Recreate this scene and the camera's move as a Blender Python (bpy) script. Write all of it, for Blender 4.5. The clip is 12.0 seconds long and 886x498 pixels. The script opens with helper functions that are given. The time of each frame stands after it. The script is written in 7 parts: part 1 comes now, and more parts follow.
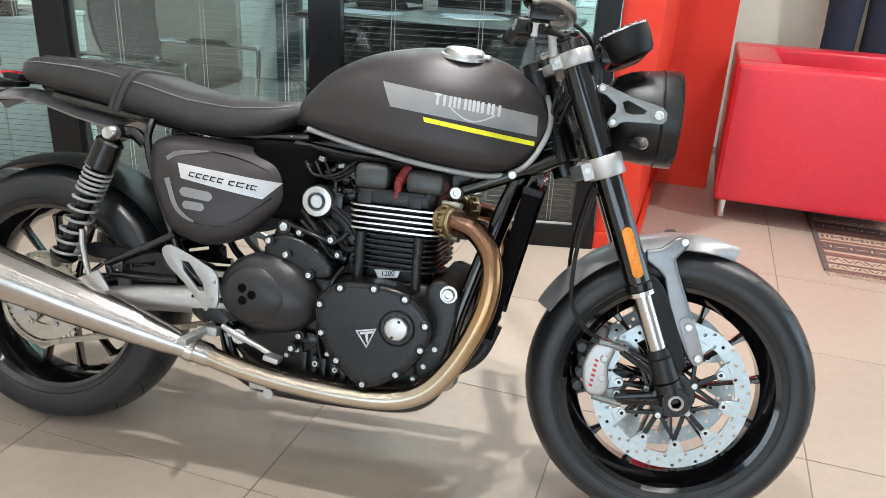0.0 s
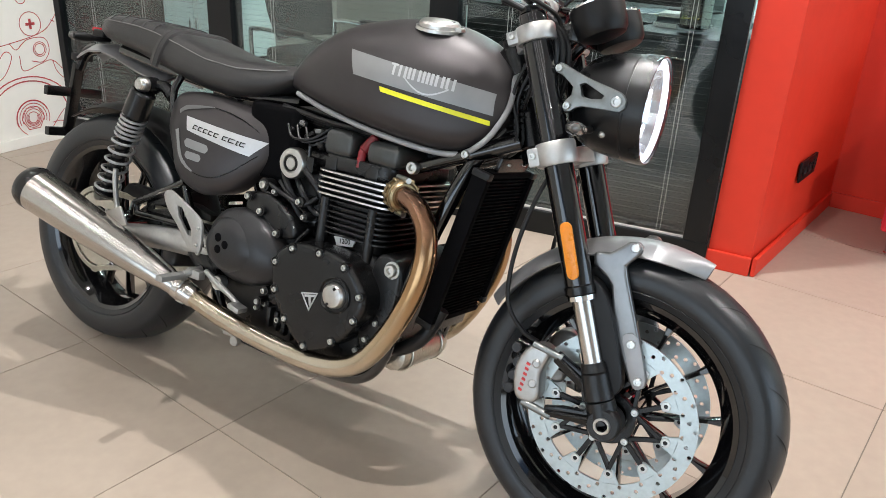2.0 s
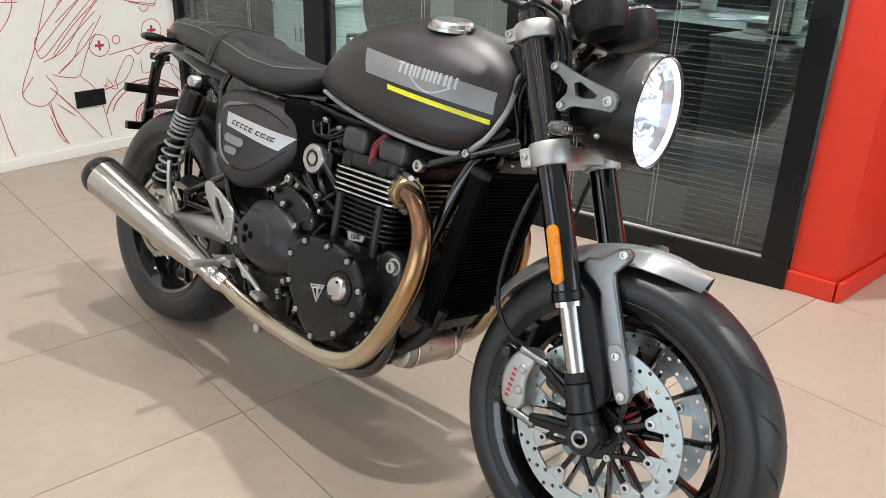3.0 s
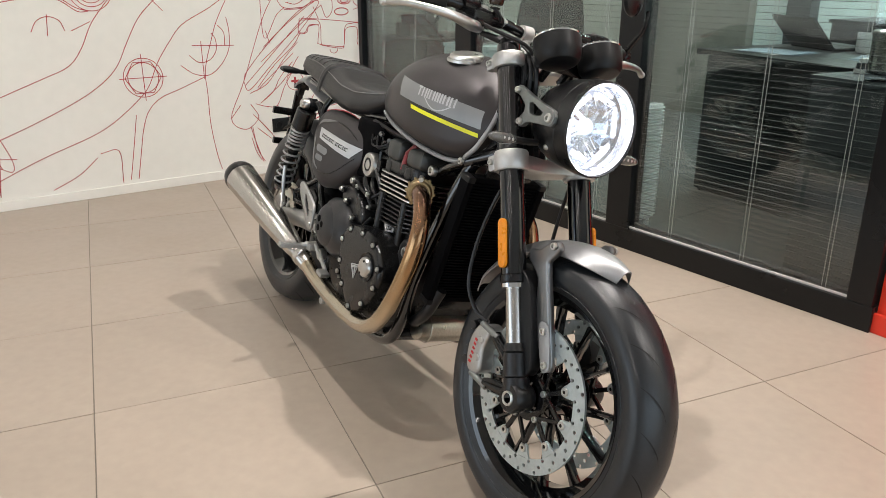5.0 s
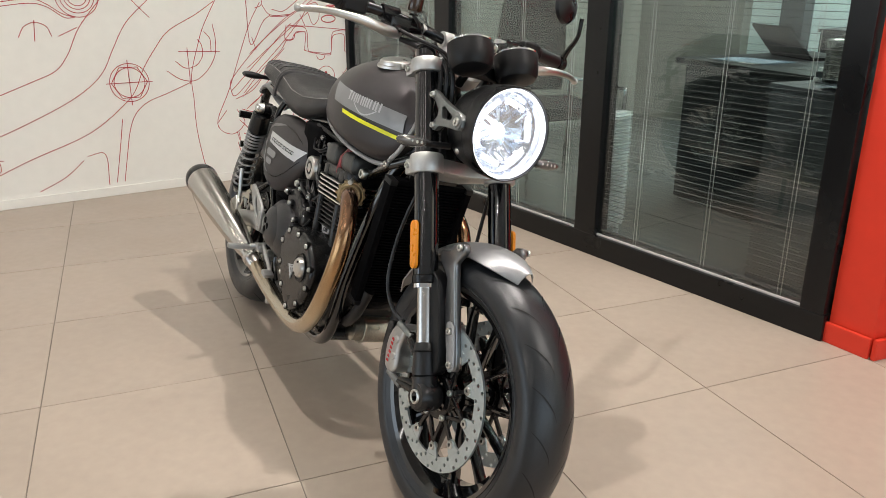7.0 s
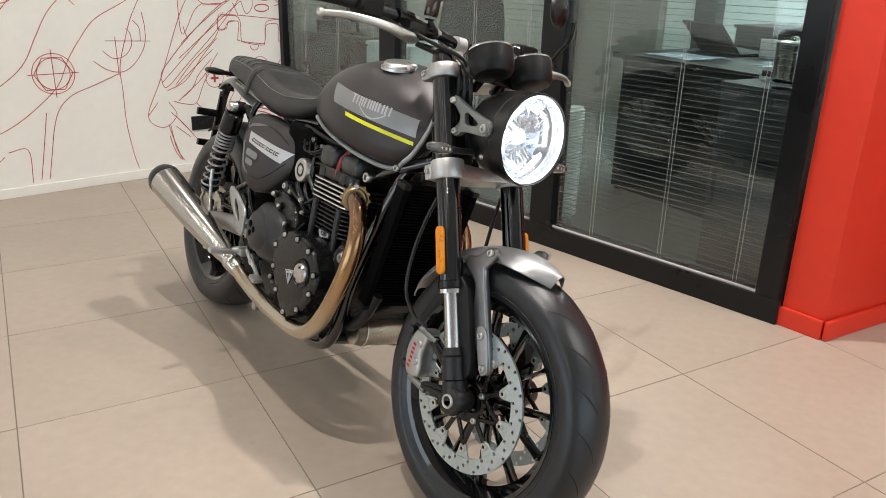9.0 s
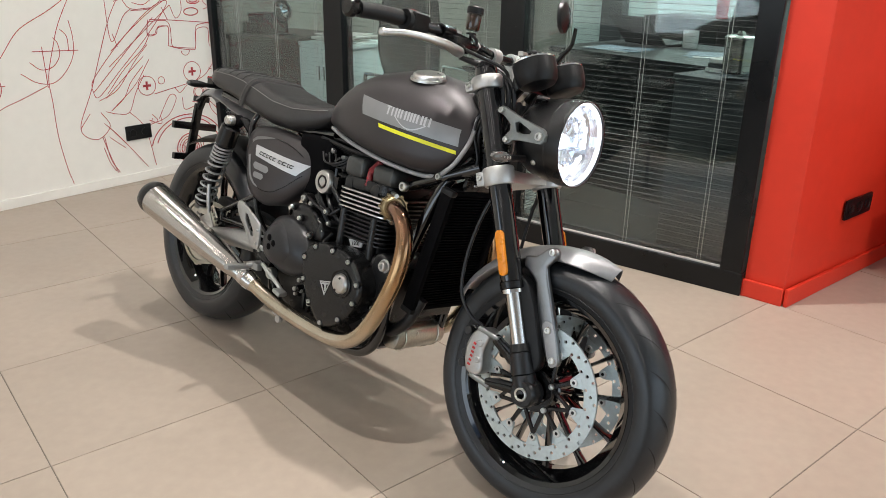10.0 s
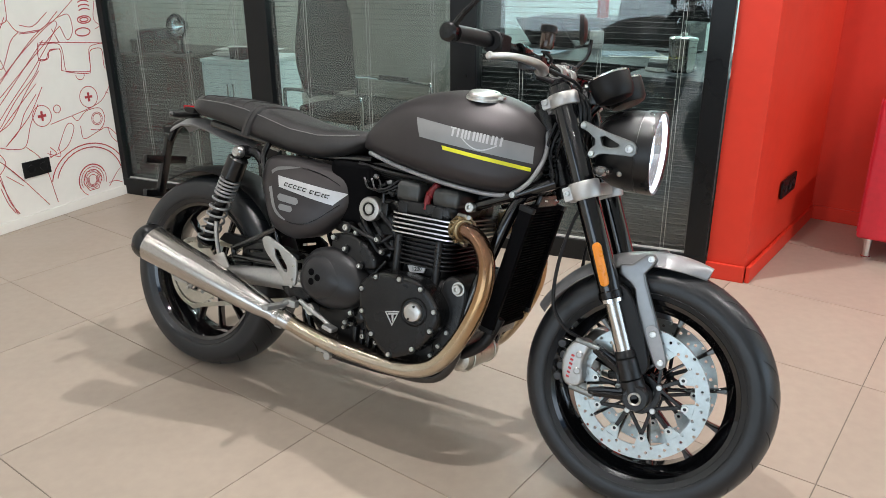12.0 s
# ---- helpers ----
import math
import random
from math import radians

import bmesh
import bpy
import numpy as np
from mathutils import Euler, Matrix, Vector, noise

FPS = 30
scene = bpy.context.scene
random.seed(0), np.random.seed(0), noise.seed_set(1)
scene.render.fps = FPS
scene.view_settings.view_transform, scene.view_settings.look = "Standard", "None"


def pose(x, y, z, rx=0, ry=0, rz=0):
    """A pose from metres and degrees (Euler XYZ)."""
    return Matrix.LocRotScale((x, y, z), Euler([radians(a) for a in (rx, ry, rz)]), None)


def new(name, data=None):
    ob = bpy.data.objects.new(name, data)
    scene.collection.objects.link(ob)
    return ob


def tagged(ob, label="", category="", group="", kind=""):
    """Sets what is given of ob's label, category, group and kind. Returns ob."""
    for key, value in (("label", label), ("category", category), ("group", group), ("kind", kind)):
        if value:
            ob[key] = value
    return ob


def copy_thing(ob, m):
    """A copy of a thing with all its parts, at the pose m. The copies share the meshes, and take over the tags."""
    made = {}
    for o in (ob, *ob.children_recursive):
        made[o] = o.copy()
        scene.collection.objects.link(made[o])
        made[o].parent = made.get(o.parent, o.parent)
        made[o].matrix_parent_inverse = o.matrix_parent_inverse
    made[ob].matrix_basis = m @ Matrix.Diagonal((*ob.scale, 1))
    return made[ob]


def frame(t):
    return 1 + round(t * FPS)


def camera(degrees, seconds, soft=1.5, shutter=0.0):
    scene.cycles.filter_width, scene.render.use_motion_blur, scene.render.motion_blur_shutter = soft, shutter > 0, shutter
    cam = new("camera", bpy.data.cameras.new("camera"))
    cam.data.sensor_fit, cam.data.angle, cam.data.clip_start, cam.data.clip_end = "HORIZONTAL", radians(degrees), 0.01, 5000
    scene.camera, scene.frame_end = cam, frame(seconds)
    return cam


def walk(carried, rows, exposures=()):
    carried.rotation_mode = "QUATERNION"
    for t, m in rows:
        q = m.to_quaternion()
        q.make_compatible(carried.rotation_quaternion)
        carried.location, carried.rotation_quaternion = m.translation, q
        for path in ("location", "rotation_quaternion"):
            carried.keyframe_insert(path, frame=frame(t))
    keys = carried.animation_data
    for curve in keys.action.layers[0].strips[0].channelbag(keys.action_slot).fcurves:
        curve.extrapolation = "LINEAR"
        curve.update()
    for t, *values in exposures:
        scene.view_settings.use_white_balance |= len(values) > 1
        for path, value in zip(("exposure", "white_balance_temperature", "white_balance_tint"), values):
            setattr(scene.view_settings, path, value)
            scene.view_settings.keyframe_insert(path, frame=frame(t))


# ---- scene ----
cam = camera(59.66, 12.0, 0.75)
PATH = [
    (0.0, 0.0102, -3.1908, 1.1710, 67.440, -2.736, -71.464),
    (0.5, 0.1057, -3.3290, 1.1384, 67.939, -2.882, -67.221),
    (1.0, 0.1657, -3.4280, 1.1344, 67.471, -3.063, -62.213),
    (1.5, 0.2439, -3.5479, 1.1480, 66.466, -2.929, -57.078),
    (2.0, 0.3201, -3.7067, 1.1377, 66.588, -2.755, -51.508),
    (2.5, 0.3746, -3.8004, 1.1319, 66.680, -2.246, -46.313),
    (3.0, 0.4995, -3.9000, 1.1221, 67.059, -1.641, -41.155),
    (5.0, 0.7336, -4.4479, 1.1358, 70.075, -0.013, -23.747),
    (5.5, 0.7687, -4.5215, 1.1495, 70.478, 0.107, -22.084),
    (6.0, 0.8282, -4.5540, 1.1497, 70.670, 0.139, -21.591),
    (6.5, 0.8877, -4.5588, 1.1421, 70.773, -0.032, -21.716),
    (7.0, 0.9274, -4.5690, 1.1336, 70.657, -0.172, -22.077),
    (9.0, 0.6851, -4.4480, 1.1750, 69.640, -1.452, -29.696),
    (9.5, 0.5248, -4.3586, 1.2060, 69.301, -1.269, -33.934),
    (10.0, 0.3302, -4.2837, 1.2290, 69.015, -0.737, -39.099),
    (10.5, 0.1596, -4.1792, 1.2682, 68.134, 0.283, -45.466),
    (11.0, 0.0764, -4.0829, 1.2840, 67.312, 0.175, -49.876),
    (11.5, 0.0039, -3.9665, 1.2788, 67.623, 0.013, -51.372),
    (12.0, -0.0698, -3.8266, 1.2706, 69.072, 0.238, -52.914),
]
walk(cam, [(t, pose(x, y, z, rx, ry, rz)) for t, x, y, z, rx, ry, rz in PATH], [(0.0, 0.33, 6250, 10), (2.0, 0.17, 6350, 11), (3.0, 0.12, 6450, 12), (6.0, -0.12, 6700, 12), (9.0, -0.08, 6650, 12), (12.0, -0.03, 6350, 11)])

# ---- world and lights ----
world = bpy.data.worlds.new("sky")
scene.world = world
world.use_nodes = True
sky = world.node_tree.nodes.new("ShaderNodeTexSky")
sky.sky_type, sky.sun_disc, sky.sun_elevation, sky.sun_rotation = "NISHITA", False, radians(40), radians(120)
world.node_tree.links.new(sky.outputs[0], world.node_tree.nodes["Background"].inputs[0])
world.node_tree.nodes["Background"].inputs[1].default_value = 0.1
CEILING = 3.2


def lamp(name, kind, m, watts, size=0.1, size_y=0, color=(1, 1, 1), spread=180):
    data = bpy.data.lights.new(name, kind)
    data.energy, data.color = watts, color
    if kind == "AREA":
        data.shape = "RECTANGLE" if size_y else "DISK"
        data.size, data.spread = size, radians(spread)
        if size_y:
            data.size_y = size_y
    else:
        data.shadow_soft_size = size
    ob = new(name, data)
    ob.matrix_world = m
    return ob


# daylight through the shop front behind the camera
lamp("shop_window_daylight", "AREA", pose(-5.2, -3.6, 1.35, 0, -90, 0), 118, 2.2, 7.0, (0.78, 0.9, 1.0))
lamp("side_window_daylight", "AREA", pose(2.2, -8.35, 1.45, 90, 0, 0), 66, 4.4, 2.3, (0.7, 0.87, 1.0))
# recessed ceiling spots; third and last are added to brighten pier and cream wall
SPOTS_AND_FILL = [(2.38, -2.60, 41, 140), (1.02, -2.86, 27, 140), (3.0, -4.9, 46, 175), (-1.0, -1.2, 14, 180), (-1.0, -5.6, 16, 180), (1.3, -0.75, 8, 180), (4.3, -6.0, 22, 160)]
for sx, sy, watts, beam in SPOTS_AND_FILL:
    lamp("ceiling_spot_light", "AREA", pose(sx, sy, CEILING - 0.012), watts, 0.055, 0, (1.0, 0.965, 0.92), beam)
# long ceiling strips and the office panels
STRIPS = [(-3.4, -3.2), (-2.3, -3.2), (-1.2, -3.2), (-0.1, -3.2)]
for sx, sy in STRIPS:
    lamp("strip_light", "AREA", pose(sx, sy, CEILING - 0.045), 11, 0.05, 4.6, (1.0, 0.98, 0.95))
for sx, sy, watts, tone in ((5.0, -0.62, 60, (1.0, 1.0, 0.93)), (5.3, -2.0, 78, (0.88, 1.0, 1.0))):
    lamp("office_light", "AREA", pose(sx, sy, CEILING - 0.03), watts, 0.6, 0.6, tone)

# ---- materials ----
def pbr(name, color, rough=0.5, metal=0.0, vary=0.12, scale=6.0, bump=0.0, bscale=150.0, rvary=0.12, coat=0.0, stretch=(1, 1, 1), spec=0.5, emit=0.0, rand=0.0):
    """Base colour with two scales of variation, uneven gloss and fine relief."""
    m = bpy.data.materials.new(name)
    m.use_nodes = True
    nt = m.node_tree
    b = nt.nodes["Principled BSDF"]
    b.inputs["Metallic"].default_value, b.inputs["Specular IOR Level"].default_value = metal, spec
    b.inputs["Coat Weight"].default_value, b.inputs["Coat Roughness"].default_value = coat, 0.06
    co, mp = nt.nodes.new("ShaderNodeTexCoord"), nt.nodes.new("ShaderNodeMapping")
    mp.inputs["Scale"].default_value = stretch
    nt.links.new(co.outputs["Object"], mp.inputs["Vector"])

    def noise_node(sc, detail=3.0):
        n = nt.nodes.new("ShaderNodeTexNoise")
        n.inputs["Scale"].default_value, n.inputs["Detail"].default_value = sc, detail
        nt.links.new(mp.outputs["Vector"], n.inputs["Vector"])
        return n.outputs["Fac"]
    big, small = noise_node(scale), noise_node(scale * 9, 2.0)
    mean = nt.nodes.new("ShaderNodeMath")
    mean.operation = "ADD"
    nt.links.new(big, mean.inputs[0]), nt.links.new(small, mean.inputs[1])
    span = nt.nodes.new("ShaderNodeMapRange")
    span.inputs["From Min"].default_value, span.inputs["From Max"].default_value = 0.6, 1.4
    span.inputs["To Min"].default_value, span.inputs["To Max"].default_value = 1 - vary, 1 + vary
    nt.links.new(mean.outputs[0], span.inputs["Value"])
    value = span.outputs[0]
    if rand:
        info, rr, mul = nt.nodes.new("ShaderNodeObjectInfo"), nt.nodes.new("ShaderNodeMapRange"), nt.nodes.new("ShaderNodeMath")
        rr.inputs["To Min"].default_value, rr.inputs["To Max"].default_value, mul.operation = 1 - rand, 1 + rand, "MULTIPLY"
        nt.links.new(info.outputs["Random"], rr.inputs["Value"])
        nt.links.new(rr.outputs[0], mul.inputs[0]), nt.links.new(value, mul.inputs[1])
        value = mul.outputs[0]
    tint = nt.nodes.new("ShaderNodeVectorMath")
    tint.operation = "SCALE"
    tint.inputs[0].default_value = color
    nt.links.new(value, tint.inputs["Scale"])
    nt.links.new(tint.outputs[0], b.inputs["Base Color"])
    rs = nt.nodes.new("ShaderNodeMapRange")
    rs.inputs["From Min"].default_value, rs.inputs["From Max"].default_value = 0.3, 0.7
    rs.inputs["To Min"].default_value, rs.inputs["To Max"].default_value = max(0.02, rough - rvary * rough), min(1.0, rough + rvary * rough)
    nt.links.new(big, rs.inputs["Value"])
    nt.links.new(rs.outputs[0], b.inputs["Roughness"])
    if bump:
        bp = nt.nodes.new("ShaderNodeBump")
        bp.inputs["Strength"].default_value, bp.inputs["Distance"].default_value = bump, 0.002
        nt.links.new(noise_node(bscale, 2.0), bp.inputs["Height"])
        nt.links.new(bp.outputs[0], b.inputs["Normal"])
    if emit:
        b.inputs["Emission Color"].default_value, b.inputs["Emission Strength"].default_value = (*color, 1), emit
    return m


def glass(name, color=(1, 1, 1), rough=0.0, mirror=0.045, grow=0.9):
    """A thin pane: clear, with a real reflection that grows at flat angles."""
    m = bpy.data.materials.new(name)
    m.use_nodes = True
    nt = m.node_tree
    nt.nodes.remove(nt.nodes["Principled BSDF"])
    out = nt.nodes["Material Output"]
    tr, gl, mix, lw = (nt.nodes.new("ShaderNode" + k) for k in ("BsdfTransparent", "BsdfGlossy", "MixShader", "LayerWeight"))
    power, scale = nt.nodes.new("ShaderNodeMath"), nt.nodes.new("ShaderNodeMath")
    tr.inputs[0].default_value = (*color, 1)
    gl.inputs["Roughness"].default_value = rough
    lw.inputs["Blend"].default_value, power.operation, power.inputs[1].default_value = 0.5, "POWER", 4.0
    scale.operation, scale.inputs[1].default_value, scale.inputs[2].default_value = "MULTIPLY_ADD", grow, mirror
    nt.links.new(lw.outputs["Facing"], power.inputs[0])
    nt.links.new(power.outputs[0], scale.inputs[0])
    nt.links.new(scale.outputs[0], mix.inputs[0])
    nt.links.new(tr.outputs[0], mix.inputs[1]), nt.links.new(gl.outputs[0], mix.inputs[2])
    nt.links.new(mix.outputs[0], out.inputs[0])
    return m


def heat_tint(name, stops, axis, low, high, rough=0.25):
    """Steel that has blued and browned along its length."""
    m = pbr(name, (0.6, 0.55, 0.48), rough, 1.0, 0.1, 10, 0, 300, 0.04)
    nt = m.node_tree
    b = nt.nodes["Principled BSDF"]
    co, sep, rng, ramp, no, ad = (nt.nodes.new(k) for k in ("ShaderNodeTexCoord", "ShaderNodeSeparateXYZ", "ShaderNodeMapRange", "ShaderNodeValToRGB", "ShaderNodeTexNoise", "ShaderNodeMath"))
    nt.links.new(co.outputs["Object"], sep.inputs[0])
    no.inputs["Scale"].default_value = 14
    rng.inputs["From Min"].default_value, rng.inputs["From Max"].default_value = low, high
    nt.links.new(sep.outputs[axis], rng.inputs["Value"])
    ad.operation = "MULTIPLY_ADD"
    ad.inputs[1].default_value, ad.inputs[2].default_value = 0.16, -0.08
    nt.links.new(co.outputs["Object"], no.inputs["Vector"])
    nt.links.new(no.outputs["Fac"], ad.inputs[0])
    plus = nt.nodes.new("ShaderNodeMath")
    nt.links.new(rng.outputs[0], plus.inputs[0]), nt.links.new(ad.outputs[0], plus.inputs[1])
    nt.links.new(plus.outputs[0], ramp.inputs[0])
    el = ramp.color_ramp.elements
    while len(el) < len(stops):
        el.new(0.5)
    for e, (p, c) in zip(el, stops):
        e.position, e.color = p, (*c, 1)
    nt.links.new(ramp.outputs[0], b.inputs["Base Color"])
    return m


M = {}
M["tile"] = pbr("floor_tile_porcelain", (0.372, 0.307, 0.248), 0.4, 0, 0.07, 3.0, 0.03, 400, 0.25, rand=0.025)
M["grout"] = pbr("grout", (0.19, 0.165, 0.135), 0.9, 0, 0.2, 30)
M["white_wall"] = pbr("white_wall_paint", (0.8, 0.775, 0.715), 0.7, 0, 0.03, 2.0, 0.08, 250)
M["red_line"] = pbr("mural_red_line", (0.44, 0.05, 0.055), 0.6, 0, 0.25, 30)
M["red_wall"] = pbr("red_wall_paint", (0.66, 0.034, 0.012), 0.55, 0, 0.05, 2.0, 0.06, 250)
M["cream_wall"] = pbr("cream_wall_paint", (0.8, 0.81, 0.7), 0.75, 0, 0.04, 2.0, 0.05, 200)
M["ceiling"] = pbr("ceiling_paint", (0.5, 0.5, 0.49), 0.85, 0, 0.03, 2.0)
M["frame_black"] = pbr("anodised_frame_black", (0.005, 0.0055, 0.0062), 0.3, 0.1, 0.15, 5, 0.03, 500, spec=0.35)
M["bead"] = pbr("pale_glazing_bead", (0.62, 0.62, 0.6), 0.4, 0.3, 0.1, 8)
M["slat"] = pbr("blind_slat", (0.034, 0.037, 0.037), 0.6, 0.1, 0.08, 4)
M["cord"] = pbr("blind_cord", (0.42, 0.42, 0.4), 0.8, 0, 0.1, 60)
M["pane"] = glass("window_pane", (0.92, 0.955, 0.95), 0.0, 0.05)
# pale blue-grey tile, darkened in colour for the dim floor behind the glass
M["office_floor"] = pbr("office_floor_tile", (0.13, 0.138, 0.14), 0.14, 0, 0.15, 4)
M["office_wall"] = pbr("office_wall_paint", (0.68, 0.8, 0.78), 0.8, 0, 0.05, 2)
M["office_beige"] = pbr("office_beige_paint", (0.24, 0.235, 0.205), 0.8, 0, 0.2, 1.6, 0.1, 40)
M["office_dark"] = pbr("office_dark_partition", (0.05, 0.055, 0.06), 0.6, 0, 0.1, 3)
M["desk"] = pbr("desk_black_laminate", (0.007, 0.0072, 0.008), 0.38, 0, 0.2, 6, 0.05, 300)
M["black_plastic"] = pbr("black_plastic", (0.0045, 0.0045, 0.005), 0.42, 0, 0.15, 20, 0.1, 600, spec=0.3)
M["fabric"] = pbr("dark_mesh_fabric", (0.016, 0.0155, 0.016), 0.9, 0, 0.25, 20, 0.4, 900)
M["bench_wood"] = pbr("dark_brown_laminate", (0.035, 0.028, 0.022), 0.45, 0, 0.35, 5, 0.05, 200)
M["paper"] = pbr("paper", (0.75, 0.74, 0.7), 0.8, 0, 0.06, 12)
M["folder"] = pbr("blue_grey_folder_card", (0.2, 0.25, 0.3), 0.6, 0, 0.2, 12)
M["steel"] = pbr("brushed_steel", (0.62, 0.6, 0.57), 0.2, 1, 0.08, 8, 0.05, 300)
M["chrome"] = pbr("chrome", (0.78, 0.78, 0.78), 0.1, 1, 0.05, 8)
M["red_leather"] = pbr("red_leatherette", (0.62, 0.025, 0.045), 0.33, 0, 0.1, 5, 0.25, 350)
M["rug_red"] = pbr("rug_madder_wool", (0.2, 0.085, 0.065), 0.95, 0, 0.35, 25, 0.6, 500)
M["rug_cream"] = pbr("rug_cream_wool", (0.38, 0.3, 0.22), 0.95, 0, 0.3, 25, 0.6, 500)
M["rug_dark"] = pbr("rug_dark_wool", (0.09, 0.07, 0.065), 0.95, 0, 0.35, 25, 0.6, 500)
M["denim"] = pbr("dark_denim", (0.02, 0.028, 0.05), 0.9, 0, 0.35, 12, 0.5, 700)
M["red_plastic"] = pbr("red_plastic", (0.5, 0.02, 0.02), 0.4, 0, 0.1, 15)
# motorcycle
M["tyre"] = pbr("tyre_rubber", (0.0118, 0.0135, 0.0157), 0.36, 0, 0.2, 12, 0.12, 500, 0.15, spec=0.48)
M["tread"] = pbr("tread_groove_rubber", (0.008, 0.008, 0.008), 0.9, 0, 0.2, 20)
M["rim"] = pbr("gloss_black_enamel", (0.003, 0.003, 0.0035), 0.05, 0, 0.1, 10, 0, 0, 0.2, 0.8, spec=0.4)
M["disc"] = pbr("ground_disc_steel", (0.47, 0.53, 0.54), 0.36, 0.8, 0.1, 14, 0.12, 260, 0.2)
M["satin_black"] = pbr("satin_black_metal", (0.004, 0.004, 0.0043), 0.22, 0.1, 0.2, 14, 0.1, 400, spec=0.48)
M["matt_black"] = pbr("matt_black_casting", (0.0075, 0.0075, 0.008), 0.29, 0.15, 0.2, 14, 0.22, 500, spec=0.5)
M["gloss_black"] = pbr("gloss_black_tube", (0.003, 0.003, 0.0035), 0.1, 0.0, 0.1, 10, 0, 0, 0.2, 0.8, spec=0.4)
M["tank"] = pbr("matt_storm_grey_paint", (0.046, 0.0415, 0.0425), 0.41, 0.5, 0.06, 4, 0.04, 900, 0.1)
M["band"] = pbr("matt_silver_band_paint", (0.25, 0.255, 0.26), 0.4, 0.5, 0.06, 4, 0.04, 900)
M["rim_grey"] = pbr("pale_grey_satin_paint", (0.33, 0.335, 0.34), 0.42, 0.3, 0.05, 8, 0.04, 900)
M["yellow"] = pbr("yellow_stripe_paint", (0.72, 0.72, 0.015), 0.45, 0, 0.06, 10)
M["badge"] = pbr("silver_badge_lettering", (0.5, 0.51, 0.52), 0.36, 0.5, 0.05, 10)
M["seat"] = pbr("black_seat_vinyl", (0.021, 0.02, 0.0202), 0.44, 0, 0.15, 10, 0.35, 420, spec=0.5)
M["stitch"] = pbr("grey_seat_stitching", (0.22, 0.215, 0.21), 0.8, 0, 0.2, 90)
M["alu"] = pbr("clear_anodised_aluminium", (0.55, 0.54, 0.52), 0.3, 1, 0.08, 14, 0.08, 500)
M["alu_matt"] = pbr("cast_silver_aluminium", (0.45, 0.45, 0.44), 0.42, 0.9, 0.1, 14, 0.15, 420)
M["spring"] = pbr("grey_spring_paint", (0.3, 0.3, 0.3), 0.35, 0.3, 0.08, 14, 0.05, 500)
M["silver_paint"] = pbr("silver_grey_satin_paint", (0.31, 0.31, 0.315), 0.4, 0.6, 0.07, 8, 0.05, 500)
M["guard_grey"] = pbr("graphite_satin_paint", (0.225, 0.228, 0.232), 0.3, 0.9, 0.08, 10, 0.05, 500)
M["brushed"] = pbr("brushed_muffler_steel", (0.52, 0.495, 0.465), 0.22, 1, 0.03, 5, 0, 60, 0.0)
M["bracket"] = pbr("cast_grey_bracket", (0.23, 0.24, 0.235), 0.36, 0.85, 0.12, 14, 0.2, 420)
M["bolt"] = pbr("zinc_bolt", (0.6, 0.6, 0.58), 0.3, 1, 0.12, 40)
M["fin_edge"] = pbr("machined_fin_edge", (0.72, 0.71, 0.68), 0.3, 1, 0.08, 40)
M["cover_grey"] = pbr("grey_cam_cover", (0.03, 0.03, 0.0315), 0.36, 0.4, 0.12, 14, 0.12, 500, spec=0.45)
M["cam_grey"] = pbr("satin_grey_cam_cover", (0.058, 0.061, 0.06), 0.34, 0.5, 0.1, 14, 0.12, 500)
M["cover_black"] = pbr("satin_black_cover", (0.0065, 0.0067, 0.0072), 0.26, 0.25, 0.15, 14, 0.16, 600, spec=0.55)
M["red_cap"] = pbr("dark_red_coil_cap", (0.16, 0.008, 0.012), 0.35, 0, 0.15, 20)
M["amber"] = pbr("amber_reflector", (0.7, 0.23, 0.006), 0.3, 0, 0.12, 60, 0.15, 300)
M["red_lens"] = pbr("red_lens", (0.45, 0.01, 0.02), 0.15, 0, 0.1, 40, coat=0.5)
M["hose"] = pbr("rubber_hose", (0.006, 0.006, 0.0068), 0.4, 0, 0.15, 30, spec=0.4)
M["header"] = heat_tint("heat_tinted_header_steel", [(0.0, (0.55, 0.5, 0.42)), (0.22, (0.5, 0.4, 0.27)), (0.55, (0.42, 0.26, 0.13)), (0.8, (0.3, 0.165, 0.085)), (1.0, (0.24, 0.14, 0.1))], 2, 0.22, 0.63, 0.22)
M["bronze"] = pbr("heat_browned_clamp", (0.34, 0.26, 0.15), 0.38, 1, 0.3, 30, 0.15, 200)
M["collector"] = pbr("dull_collector_steel", (0.42, 0.4, 0.35), 0.3, 1, 0.2, 20, 0.1, 200)
M["yoke"] = pbr("bead_blasted_aluminium", (0.5, 0.5, 0.49), 0.46, 0.85, 0.06, 14, 0.12, 600)
M["chain"] = pbr("chain_steel", (0.5, 0.48, 0.42), 0.35, 1, 0.2, 60)
M["rad_fin"] = pbr("radiator_black_fin", (0.004, 0.004, 0.0045), 0.7, 0, 0.2, 30, spec=0.02)
M["lens"] = glass("clear_lens", (0.96, 0.98, 1.0), 0.0, 0.04, 0.3)
M["reflector"] = pbr("headlamp_reflector", (0.74, 0.77, 0.82), 0.25, 1, 0.1, 25)
M["glow"] = pbr("lit_daylight_lamp", (0.93, 0.95, 1.0), 0.3, 0, 0.1, 40, emit=2.4)
M["smoke"] = pbr("clear_indicator_lens", (0.13, 0.128, 0.124), 0.16, 0.5, 0.35, 130, 0.3, 160, coat=0.5)
M["fluid"] = pbr("amber_fluid_pot", (0.03, 0.014, 0.006), 0.2, 0, 0.1, 8, coat=0.4)
